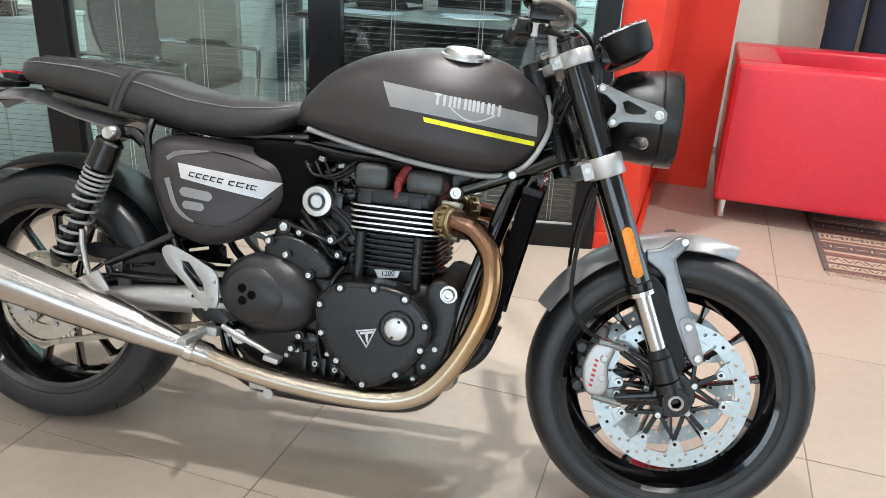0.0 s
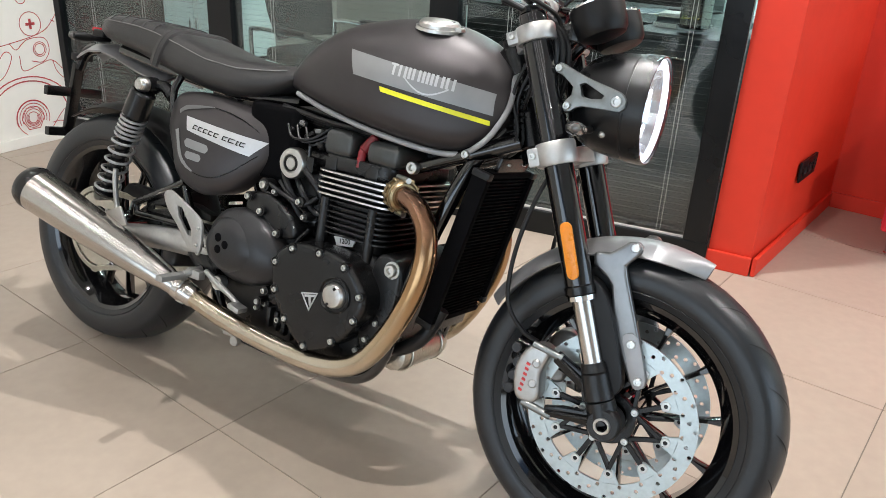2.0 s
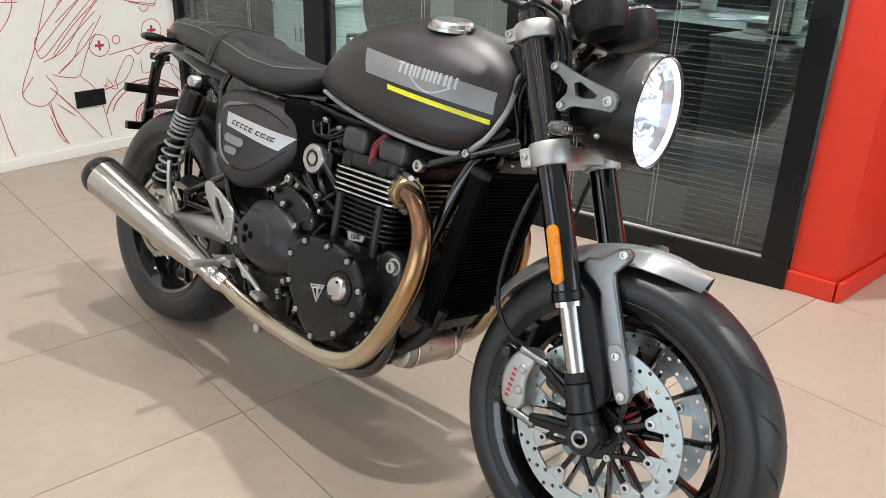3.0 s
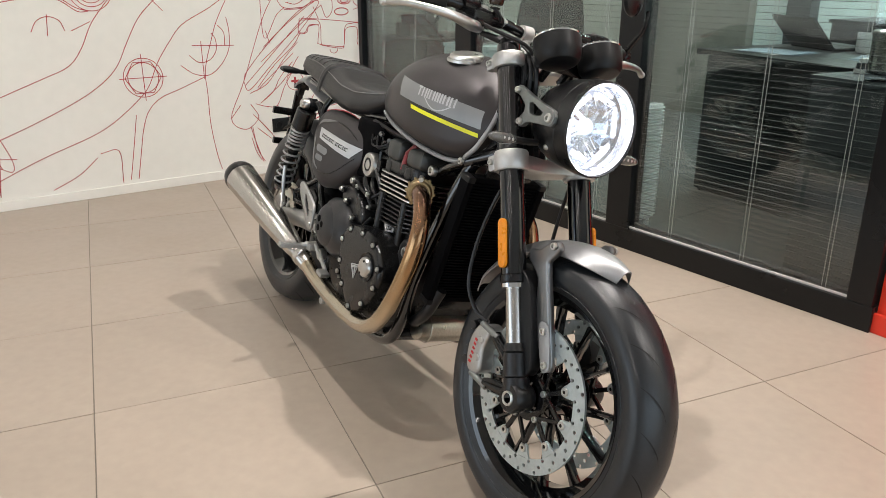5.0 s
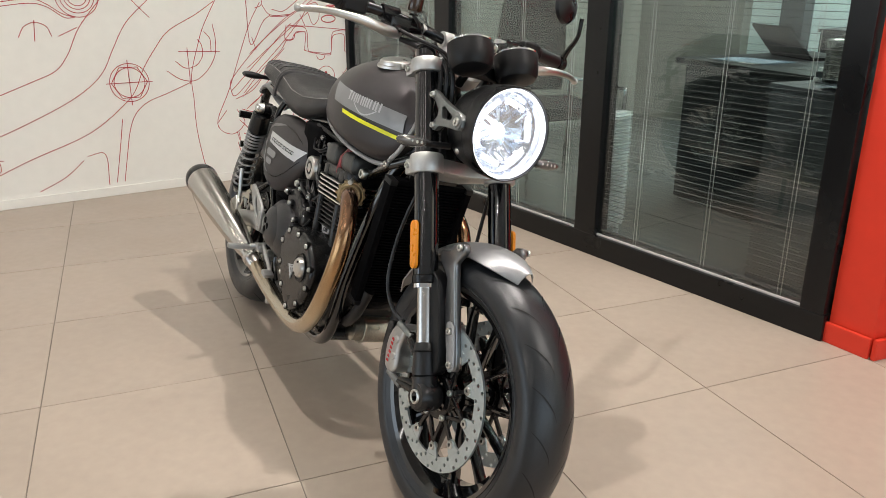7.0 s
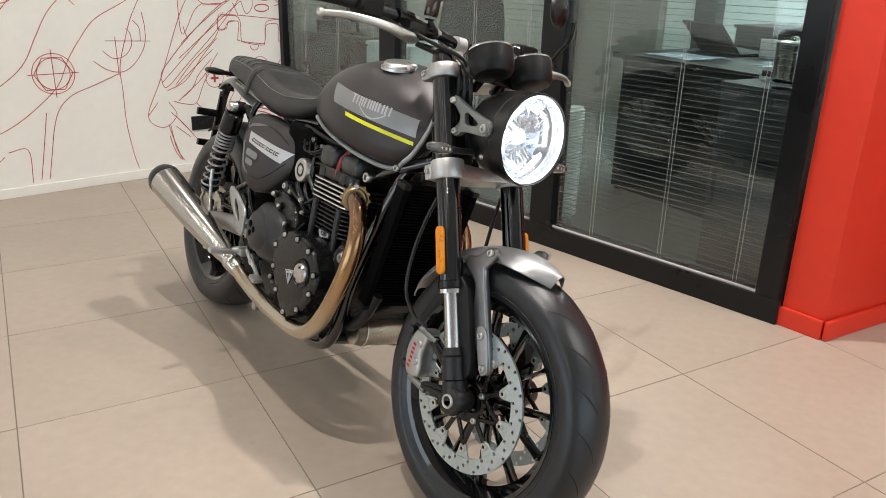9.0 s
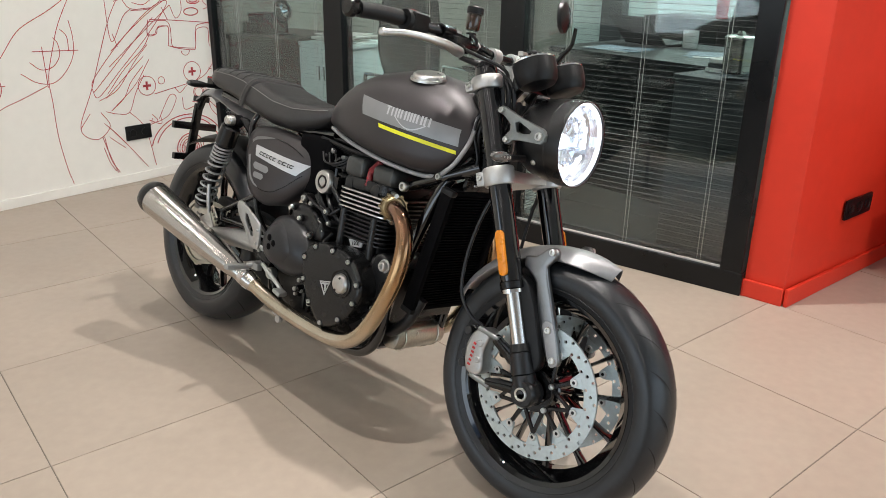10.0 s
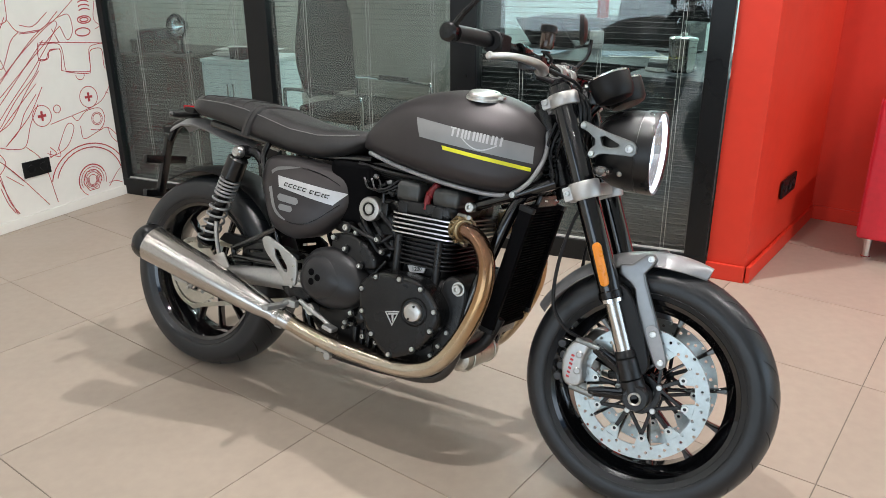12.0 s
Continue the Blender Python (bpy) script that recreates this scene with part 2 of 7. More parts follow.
M["crimson"] = pbr("caliper_red_mark", (0.5, 0.02, 0.02), 0.4, 0, 0.1, 20)
M["mirror"] = pbr("mirror_glass", (0.85, 0.86, 0.86), 0.02, 1, 0.0, 5, rvary=0)
M["mug"] = pbr("white_mug_glaze", (0.75, 0.74, 0.72), 0.25, 0, 0.05, 10)
M["monitor"] = pbr("monitor_screen", (0.01, 0.012, 0.014), 0.15, 0, 0.1, 5)

# ---- mesh helpers ----
def part(name, bm, material, parent=None, label="", smooth=35, m=None):
    """Links a bmesh as one mesh object under a thing or a part."""
    me = bpy.data.meshes.new(name)
    bmesh.ops.recalc_face_normals(bm, faces=bm.faces[:])
    if smooth:
        for f in bm.faces:
            f.smooth = True
        for e in bm.edges:
            if len(e.link_faces) == 2 and e.calc_face_angle(0) > radians(smooth):
                e.smooth = False
    bm.to_mesh(me)
    bm.free()
    me.materials.append(M[material] if isinstance(material, str) else material)
    ob = new(name, me)
    ob.parent = parent
    if m is not None:
        ob.matrix_local = m
    if label:
        ob["label"] = label
    return ob


def again(ob, m=None, parent=None):
    """A second object on the same mesh."""
    o = bpy.data.objects.new(ob.name.split(".")[0], ob.data)
    scene.collection.objects.link(o)
    o.parent = parent or ob.parent
    o.matrix_local = m if m is not None else ob.matrix_local.copy()
    if "label" in ob:
        o["label"] = ob["label"]
    return o


def thing(name, label, category, group="", m=None):
    ob = new(name)
    ob.empty_display_size = 0.05
    if m is not None:
        ob.matrix_world = m
    return tagged(ob, label, category, group)


def grid_faces(bm, rings, closed=True, cap=True):
    """Joins rows of points into a skin."""
    vs = [[bm.verts.new(p) for p in r] for r in rings]
    n = len(vs[0])
    for a, b in zip(vs, vs[1:]):
        for i in range(n if closed else n - 1):
            j = (i + 1) % n
            bm.faces.new((a[i], a[j], b[j], b[i]))
    if cap and closed:
        bm.faces.new(vs[0][::-1])
        bm.faces.new(vs[-1])
    return bm


def box(sx, sy, sz, bevel=0.004, c=(0, 0, 0), seg=2, m=None):
    bm = bmesh.new()
    bmesh.ops.create_cube(bm, size=1)
    bmesh.ops.scale(bm, vec=(sx, sy, sz), verts=bm.verts[:])
    if bevel:
        bmesh.ops.bevel(bm, geom=bm.edges[:], offset=min(bevel, min(sx, sy, sz) * 0.45), segments=seg, profile=0.7, affect="EDGES")
    if m is not None:
        bmesh.ops.transform(bm, matrix=m, verts=bm.verts[:])
    bmesh.ops.translate(bm, vec=c, verts=bm.verts[:])
    return bm


def join(*parts):
    a = parts[0]
    for b in parts[1:]:
        me = bpy.data.meshes.new("tmp")
        b.to_mesh(me)
        b.free()
        a.from_mesh(me)
        bpy.data.meshes.remove(me)
    return a


def lathe(profile, axis="y", n=48, c=(0, 0, 0), closed=False, cap=True, arc=None):
    """Turns (radius, height) pairs round an axis through c."""
    bm = bmesh.new()
    rings = []
    for r, h in profile:
        ring = []
        for i in range(n):
            a = 2 * math.pi * i / n
            p, q = r * math.cos(a), r * math.sin(a)
            v = {"x": (h, p, q), "y": (p, h, q), "z": (p, q, h)}[axis]
            ring.append((v[0] + c[0], v[1] + c[1], v[2] + c[2]))
        rings.append(ring)
    if closed:
        rings.append(rings[0])
    grid_faces(bm, rings, True, cap and not closed)
    if closed:
        bmesh.ops.remove_doubles(bm, verts=bm.verts[:], dist=1e-6)
    return bm


def cyl(r, a, b, n=20, r2=None, bevel=0.0):
    """A cylinder or cone from point a to point b."""
    a, b = Vector(a), Vector(b)
    d = b - a
    L, r2 = d.length, r if r2 is None else r2
    k = bevel
    prof = [(max(r - k, 1e-4), 0), (r, k), (r2, L - k), (max(r2 - k, 1e-4), L)] if k else [(r, 0), (r2, L)]
    bm = lathe(prof, "z", n)
    bmesh.ops.transform(bm, matrix=Matrix.Translation(a) @ d.to_track_quat("Z", "Y").to_matrix().to_4x4(), verts=bm.verts[:])
    return bm


def curve(points, per=8):
    """Points on a smooth line through the given ones."""
    P = [Vector(p) for p in points]
    P = [P[0] * 2 - P[1]] + P + [P[-1] * 2 - P[-2]]
    out = []
    for i in range(1, len(P) - 2):
        for k in range(per):
            t = k / per
            a, b, c, d = P[i - 1], P[i], P[i + 1], P[i + 2]
            out.append(0.5 * (2 * b + (c - a) * t + (2 * a - 5 * b + 4 * c - d) * t * t + (3 * b - a - 3 * c + d) * t ** 3))
    return out + [P[-2]]


def loop_curve(points, per=6):
    P = [Vector(p) for p in points]
    n, out = len(P), []
    for i in range(n):
        a, b, c, d = P[i - 1], P[i], P[(i + 1) % n], P[(i + 2) % n]
        for k in range(per):
            t = k / per
            out.append(0.5 * (2 * b + (c - a) * t + (2 * a - 5 * b + 4 * c - d) * t * t + (3 * b - a - 3 * c + d) * t ** 3))
    return out


def tube(points, r, n=14, per=8, smooth=True, cap=True):
    """A pipe along a smooth line; r is one radius or one for each given point."""
    pts = curve(points, per) if smooth else [Vector(p) for p in points]
    radii = [r] * len(pts) if not isinstance(r, (list, tuple)) else np.interp(np.linspace(0, len(r) - 1, len(pts)), range(len(r)), r)
    rings, up = [], None
    for i, p in enumerate(pts):
        d = (pts[min(i + 1, len(pts) - 1)] - pts[max(i - 1, 0)]).normalized()
        if up is None:
            up = d.orthogonal().normalized()
        side = d.cross(up).normalized()
        up = side.cross(d).normalized()
        rings.append([p + (up * math.cos(a) + side * math.sin(a)) * radii[i] for a in (2 * math.pi * k / n for k in range(n))])
    return grid_faces(bmesh.new(), rings, True, cap)


def plate(outline, y0, y1, bevel=0.003, seg=2, holes=()):
    """A slab with the outline (x, z) between y0 and y1; holes are outlines cut through it."""
    bm = bmesh.new()
    vs = [bm.verts.new((x, y0, z)) for x, z in outline]
    edges = [bm.edges.new((vs[i], vs[(i + 1) % len(vs)])) for i in range(len(vs))]
    for h in holes:
        hv = [bm.verts.new((x, y0, z)) for x, z in h]
        edges += [bm.edges.new((hv[i], hv[(i + 1) % len(hv)])) for i in range(len(hv))]
    if holes:
        bmesh.ops.triangle_fill(bm, use_beauty=True, use_dissolve=True, edges=edges)
    else:
        bm.faces.new(vs)
    geo = bmesh.ops.extrude_face_region(bm, geom=bm.faces[:])
    bmesh.ops.translate(bm, vec=(0, y1 - y0, 0), verts=[g for g in geo["geom"] if isinstance(g, bmesh.types.BMVert)])
    bmesh.ops.recalc_face_normals(bm, faces=bm.faces[:])
    if bevel:
        sharp = [e for e in bm.edges if len(e.link_faces) == 2 and e.calc_face_angle(0) > radians(50)]
        bmesh.ops.bevel(bm, geom=sharp, offset=bevel, segments=seg, profile=0.6, affect="EDGES")
    return bm


def xz(points):
    return [(p[0], p[2]) for p in points]


def rounded(points, per=5):
    """A smooth closed outline through (x, z) pairs."""
    return xz(loop_curve([(x, 0, z) for x, z in points], per))


def capsule(x0, z0, x1, z1, r, n=8):
    """The outline of a bar with round ends."""
    a = math.atan2(z1 - z0, x1 - x0)
    out = [(x1 + r * math.cos(a - math.pi / 2 + math.pi * i / n), z1 + r * math.sin(a - math.pi / 2 + math.pi * i / n)) for i in range(n + 1)]
    return out + [(x0 + r * math.cos(a + math.pi / 2 + math.pi * i / n), z0 + r * math.sin(a + math.pi / 2 + math.pi * i / n)) for i in range(n + 1)]


def puffy(outline, edge_y, face_y, steps=5, power=2.4, lean=0.0, slope=0.0, back=0.0):
    """A domed shell over a closed outline (x, z): its rim at edge_y, its middle at face_y."""
    cx = sum(p[0] for p in outline) / len(outline)
    cz = sum(p[1] for p in outline) / len(outline)
    rings = [[(x, back, z) for x, z in outline]]
    for s in range(steps + 1):
        k = s / steps
        f = (1 - (1 - k) ** power) if steps else 1
        shrink = 1 - 0.96 * k ** 1.3
        rings.append([(cx + (x - cx) * shrink, edge_y + (face_y - edge_y) * f + slope * (x - cx) * shrink + lean * (z - cz) * shrink, cz + (z - cz) * shrink) for x, z in outline])
    return grid_faces(bmesh.new(), rings, True, True)


def bolt(parent, at, r=0.006, axis="y", h=0.006, material="bolt", name="bolt"):
    """A socket-headed bolt: a round head with a recess."""
    prof = [(r, 0), (r, h * 0.8), (r * 0.85, h), (r * 0.5, h), (r * 0.45, h * 0.35), (0.0003, h * 0.3)]
    bm = lathe([(a, -b) for a, b in prof] if axis == "y" else prof, axis, 12)
    return part(name, bm, material, parent, "", 40, pose(*at))

# ---- room ----
CORNER = (2.24, 0.18)
GLASS = pose(*CORNER, 0, 0, 0, -76.37)      # x runs along the glass wall, y into the office
MURAL = pose(*CORNER, 0, 0, 0, 190.47)      # x runs along the mural wall, y into the showroom


def structure(name, bm, material, label, m=None, category="wall", smooth=0):
    ob = part(name, bm, material, None, label, smooth)
    if m is not None:
        ob.matrix_world = m
    return tagged(ob, label, category, "", "structure")


def slab(x0, x1, y0, y1, z0, z1, bevel=0.003):
    return box(x1 - x0, y1 - y0, z1 - z0, bevel, ((x0 + x1) / 2, (y0 + y1) / 2, (z0 + z1) / 2))


floor = structure("floor", slab(-5.5, 5.0, -8.5, 0.75, -0.12, -0.0022, 0), "grout", "beige porcelain tile floor with thin dark joints", None, "floor")
office_sheet = plate([(-0.4, 0.05), (3.15, 0.05), (3.92, 3.2), (-0.4, 3.2)], -0.1, 0.002, 0)
bmesh.ops.transform(office_sheet, matrix=Matrix(((1, 0, 0, 0), (0, 0, 1, 0), (0, 1, 0, 0), (0, 0, 0, 1))), verts=office_sheet.verts[:])
bmesh.ops.recalc_face_normals(office_sheet, faces=office_sheet.faces[:])
office_floor = structure("floor_office", office_sheet, "office_floor", "pale blue-grey tiled office floor behind the glass, its dimness put into a darker colour", GLASS, "floor")
mural_wall = structure("wall_mural", slab(-0.0, 8.0, -0.2, 0.0, -0.05, CEILING), "white_wall", "white wall with a red line drawing of an engine", MURAL)
skirting = structure("baseboard_mural", slab(0.0, 7.9, 0.0, 0.012, 0.0, 0.05, 0.004), "white_wall", "low white skirting under the mural wall", MURAL @ pose(0, 0.001, 0), "baseboard")
office_side = structure("wall_office_side", slab(-0.25, 0.0, 0.05, 5.5, -0.05, CEILING), "office_beige", "beige-grey office side wall", GLASS @ pose(-0.3, 0, 0))
office_back = structure("wall_office_back", slab(-0.3, 4.2, 3.1, 3.3, -0.05, CEILING), "office_wall", "pale grey-green office back wall", GLASS)
office_part = structure("wall_office_beige", slab(-0.3, 0.69, 3.0, 3.1, 0, CEILING), "office_beige", "beige-grey stretch of the office back wall", GLASS)
office_post = structure("trim_office_post", slab(1.0, 1.18, 2.98, 3.1, 0, CEILING), "office_dark", "dark post on the office back wall", GLASS, "frame")
# red pier, its return and the wall behind the armchair
pier = structure("wall_red_pier", plate([(2.985, -2.893), (3.007, -3.042), (4.07, -3.055), (4.07, -2.93), (3.05, -2.93)], 0.0, CEILING, 0.004), "red_wall", "bright red painted pier beside the office glass", Matrix(((1, 0, 0, 0), (0, 0, 1, 0), (0, 1, 0, 0), (0, 0, 0, 1))))
pier_base = structure("baseboard_pier", join(slab(3.0, 4.06, -3.066, -3.05, 0.0, 0.07, 0.005), box(0.163, 0.014, 0.07, 0.005, (2.985, -2.966, 0.035), 2, pose(0, 0, 0, 0, 0, -81.5))), "red_wall", "red painted skirting round the pier", None, "baseboard")
red_return = structure("wall_red_return", slab(4.06, 4.2, -3.32, -2.93, 0, CEILING), "red_wall", "red painted return wall behind the armchair")
red_base = structure("baseboard_return", slab(4.045, 4.06, -3.32, -3.066, 0.0, 0.07, 0.005), "red_wall", "red painted skirting of the return wall", None, "baseboard")
lining = structure("wall_office_lining", slab(3.0, 6.3, -2.93, -2.89, 0, CEILING), "office_wall", "pale blue-grey lining wall inside the office")
cream = structure("wall_cream", slab(5.0, 5.2, -8.5, -2.931, -0.05, CEILING), "cream_wall", "pale cream shop wall behind the armchair")
cream_link = structure("wall_cream_return", slab(4.2, 5.0, -3.08, -2.931, 0, CEILING), "cream_wall", "pale cream return wall")
south = structure("wall_south", join(slab(-5.7, -0.1, -8.7, -8.5, -0.05, CEILING), slab(4.5, 5.2, -8.7, -8.5, -0.05, CEILING), slab(-0.1, 4.5, -8.7, -8.5, -0.05, 0.25), slab(-0.1, 4.5, -8.7, -8.5, 2.65, CEILING)), "white_wall", "plain white end wall of the showroom with a wide window")
front_low = structure("wall_shop_front", join(slab(-5.7, -5.5, -8.5, 0.75, -0.05, 0.2), slab(-5.7, -5.5, -8.5, 0.75, 3.0, CEILING), slab(-5.7, -5.5, -8.5, -7.6, 0.2, 3.0), slab(-5.7, -5.5, 0.4, 0.75, 0.2, 3.0)), "white_wall", "shop front wall with a long window")
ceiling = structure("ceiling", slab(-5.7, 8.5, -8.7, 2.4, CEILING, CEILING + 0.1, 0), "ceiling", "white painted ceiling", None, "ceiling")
# the two added fill lights get the same trim ring as the spots
for sx, sy, watts, beam in SPOTS_AND_FILL:
    spot = thing("ceiling_spot", "round white recessed ceiling spot out of view, lit, two of them added as fill", "ceiling light", "ceiling spots", pose(sx, sy, CEILING))
    part("trim_ring", lathe([(0.1, 0.0), (0.1, -0.008), (0.085, -0.01), (0.082, 0.0)], "z", 32), "ceiling", spot)

for sx, sy in STRIPS:
    strip = thing("ceiling_strip", "long slim white ceiling strip light, lit", "ceiling light", "ceiling strips", pose(sx, sy, CEILING))
    for s in (-1, 1):
        part("strip_side", box(0.008, 4.7, 0.05, 0.002, (s * 0.034, 0, -0.0255)), "ceiling", strip)
    part("strip_back", box(0.06, 4.7, 0.006, 0.001, (0, 0, -0.0035)), "ceiling", strip)

# tiles of the floor, one by one
tile_mesh = part("tile", box(0.597, 0.597, 0.01, 0.0006, (0, 0, -0.005), 1), "tile", floor, "", 0, pose(0.3, -0.3, 0))
for i in range(-9, 8):
    for j in range(-14, 2):
        centre = Vector((0.6 * i + 0.3, 0.6 * j + 0.3, 0))
        if (i, j) != (0, -1) and ((GLASS.inverted() @ centre).y < 0.42 or centre.y < -2.9) and (MURAL.inverted() @ centre).y > -0.42:
            again(tile_mesh, pose(0.6 * i + 0.3, 0.6 * j + 0.3, random.uniform(-0.0003, 0.0003)))

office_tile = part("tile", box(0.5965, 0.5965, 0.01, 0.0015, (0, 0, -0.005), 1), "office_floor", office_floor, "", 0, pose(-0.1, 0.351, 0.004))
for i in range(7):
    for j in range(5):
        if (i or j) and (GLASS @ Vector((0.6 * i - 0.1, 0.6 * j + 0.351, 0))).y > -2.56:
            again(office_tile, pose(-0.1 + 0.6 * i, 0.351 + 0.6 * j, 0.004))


# ---- glass wall with blinds between the panes ----
def glass_wall():
    tops = 2.7
    bottom = structure("trim_glass_bottom_rail", slab(-0.02, 3.16, -0.03, 0.05, 0.0, 0.092, 0.004), "frame_black", "black aluminium bottom rail of the office glass wall", GLASS, "frame")
    structure("trim_glass_top_rail", slab(-0.02, 3.16, -0.03, 0.05, tops, tops + 0.1, 0.004), "frame_black", "black aluminium top rail of the office glass wall", GLASS, "frame")
    structure("wall_glass_header", slab(-0.02, 3.2, -0.03, 0.05, tops + 0.1, CEILING, 0.002), "white_wall", "white wall above the office glass", GLASS)
    for k, (a, b) in enumerate(((-0.02, 0.035), (0.94, 1.065), (2.01, 2.13), (3.07, 3.155))):
        structure("trim_glass_post_%d" % (k + 1), slab(a, b, -0.03, 0.05, 0.092, tops, 0.004), "frame_black", "black aluminium post of the office glass wall", GLASS, "frame")
    slat_mesh = None
    for k, (a, b) in enumerate(((0.035, 0.94), (1.065, 2.01), (2.13, 3.07))):
        w = b - a
        win = structure("window_%d" % (k + 1), join(slab(a, b, -0.014, -0.006, 0.092, 0.1, 0.001), slab(a, b, -0.014, -0.006, tops - 0.008, tops, 0.001)), "bead", "office glass panel with grey venetian blind inside, slats open", GLASS, "window")
        front = part("pane", slab(a, b, -0.01, -0.006, 0.1, tops - 0.008, 0), "pane", win, "clear glass pane", 0)
        rear = part("pane", slab(a, b, 0.03, 0.034, 0.1, tops - 0.008, 0), "pane", win, "clear glass pane", 0)
        front.visible_shadow = rear.visible_shadow = False
        blind = thing("venetian_blind", "grey venetian blind with open slats between two glass panes", "blind", "blinds of the office wall", GLASS @ pose((a + b) / 2, 0.012, 0))
        if slat_mesh is None:
            prof = [(-0.007, 0.0), (-0.0035, 0.0007), (0.0, 0.0009), (0.0035, 0.0007), (0.007, 0.0), (0.0035, 0.0003), (0.0, 0.0005), (-0.0035, 0.0003)]
            slat_mesh = grid_faces(bmesh.new(), [[(s * 0.463, y, z) for y, z in prof] for s in (-1, 1)])
            first = part("slat", slat_mesh, "slat", blind, "", 35, pose(0, 0, 0.14, SLAT_TILT))
        for i in range(116):
            z = 0.14 + SLAT_STEP * i
            if z < tops - 0.03 and (k or i):
                again(first, pose(0, 0, z, SLAT_TILT + random.uniform(-1.5, 1.5)) @ Matrix.Diagonal((w / 0.945, 1, 1, 1)), blind)
        for f in (0.2, 0.55, 0.89):
            x = (f - 0.5) * w
            part("ladder_cord", join(cyl(0.0011, (x, -0.0095, 0.1), (x, -0.0095, tops - 0.02), 6), cyl(0.0011, (x + 0.014, -0.0095, 0.1), (x + 0.014, -0.0095, tops - 0.02), 6)), "cord", blind)
        part("bottom_bar", box(w - 0.02, 0.014, 0.01, 0.002, (0, 0, 0.112)), "slat", blind)


SLAT_TILT, SLAT_STEP = -9.0, 0.0225
glass_wall()
# switches and sockets on the walls
def socket_plate(name, label, m, count):
    ob = thing(name, label, "socket", "", m)
    w = 0.07 * count + 0.01
    part("cover_plate", box(w, 0.01, 0.08, 0.004, (0, 0.005, 0)), "black_plastic", ob)
    for i in range(count):
        x = -w / 2 + 0.04 + 0.07 * i
        part("insert", lathe([(0.022, 0.010), (0.022, 0.0125), (0.02, 0.013), (0.018, 0.0105), (0.0005, 0.0105)], "y", 20, (x, 0, 0)), "black_plastic", ob)


socket_plate("wall_socket", "black double socket plate on the white mural wall", MURAL @ pose(0.545, 0.0, 0.275), 2)
socket_plate("wall_socket", "black triple socket plate on the red pier", pose(3.47, -3.053, 0.31, 0, 0, 180), 3)


# ---- mural drawing ----
mural = tagged(new("mural_drawing"), "red line drawing of motorcycle engine parts painted on white wall", "mural")
mural.matrix_world = MURAL


def ribbon(pts, width=0.0038):
    bm = bmesh.new()
    rows = []
    for i, p in enumerate(pts):
        d = (pts[min(i + 1, len(pts) - 1)] - pts[max(i - 1, 0)]).normalized()
        s = Vector((-d.z, 0, d.x)) * width / 2
        rows.append([p + s, p - s])
    grid_faces(bm, rows, False, False)
    return bm


def line(*flat, width=0.0038, soft=True):
    pts = [(flat[i], 0.0012, flat[i + 1]) for i in range(0, len(flat), 2)]
    part("drawn_line", ribbon(curve(pts, 6) if soft and len(pts) > 2 else [Vector(p) for p in pts], width), "red_line", mural, "", 0)


def ring(s, z, r, a0=0, a1=360, width=0.0038, rz=None):
    n = max(8, int((a1 - a0) / 9))
    pts = [Vector((s + r * math.cos(radians(a0 + (a1 - a0) * i / n)), 0.0016, z + (rz or r) * math.sin(radians(a0 + (a1 - a0) * i / n)))) for i in range(n + 1)]
    part("drawn_line", ribbon(pts, width), "red_line", mural, "", 0)


line(1.53, 0.94, 1.58, 0.94, 1.65, 0.99, 1.72, 1.01, 1.84, 1, 1.96, 0.98, 2.02, 0.97)
line(1.53, 0.94, 1.59, 0.96, 1.66, 1.01, 1.72, 1.03, 1.84, 1.02, 2.01, 0.99)
line(1.4, 1.03, 1.52, 0.89, 1.59, 0.76, 1.66, 0.68, 1.78, 0.63, 1.94, 0.57, 2.09, 0.51)
line(1.16, 1.03, 1.29, 0.91, 1.37, 0.78, 1.43, 0.67, 1.51, 0.59, 1.64, 0.51, 1.84, 0.42, 2.02, 0.35, 2.13, 0.31)
line(0.82, 1.01, 0.93, 0.94, 1.08, 0.86, 1.16, 0.77, 1.23, 0.67, 1.29, 0.55, 1.37, 0.47, 1.49, 0.38, 1.61, 0.32, 1.84, 0.24, 2.03, 0.16, 2.16, 0.1)
line(0.99, 0.58, 1.12, 0.53, 1.23, 0.49, 1.3, 0.43, 1.34, 0.34, 1.37, 0.21, 1.4, 0.07)
line(1.37, 0.41, 1.4, 0.26, 1.44, 0.07)
line(0.81, 1.02, 0.89, 0.88, 0.93, 0.78, 0.98, 0.62, 0.98, 0.49, 0.98, 0.32, 0.96, 0.15, 0.94, 0.06)
line(1.57, 0.23, 1.48, 0.23, 1.48, 0.06)
line(1.59, 0.21, 1.69, 0.13, 1.82, 0.07)
line(1.8, 0.85, 1.77, 0.9, 1.72, 0.92, 1.67, 0.9, 1.65, 0.85)
line(1.72, 0.93, 1.73, 0.83)
line(1.62, 0.85, 1.53, 0.89)
line(1.26, 1.03, 1.17, 0.93)
line(1.04, 0.75, 0.81, 0.74)
line(0.99, 0.77, 0.99, 0.57)
line(1.11, 0.65, 1.04, 0.6, 0.96, 0.59, 0.89, 0.64, 0.84, 0.72, 0.83, 0.81, 0.84, 0.89)
line(1.06, 0.7, 1.01, 0.66, 0.95, 0.67, 0.91, 0.72, 0.91, 0.78, 0.93, 0.81)
line(0.89, 0.85, 0.86, 0.81, 0.86, 0.74)
line(2.02, 0.95, 2.02, 0.78, 2.02, 0.64)
line(2.02, 0.77, 2.02, 0.71)
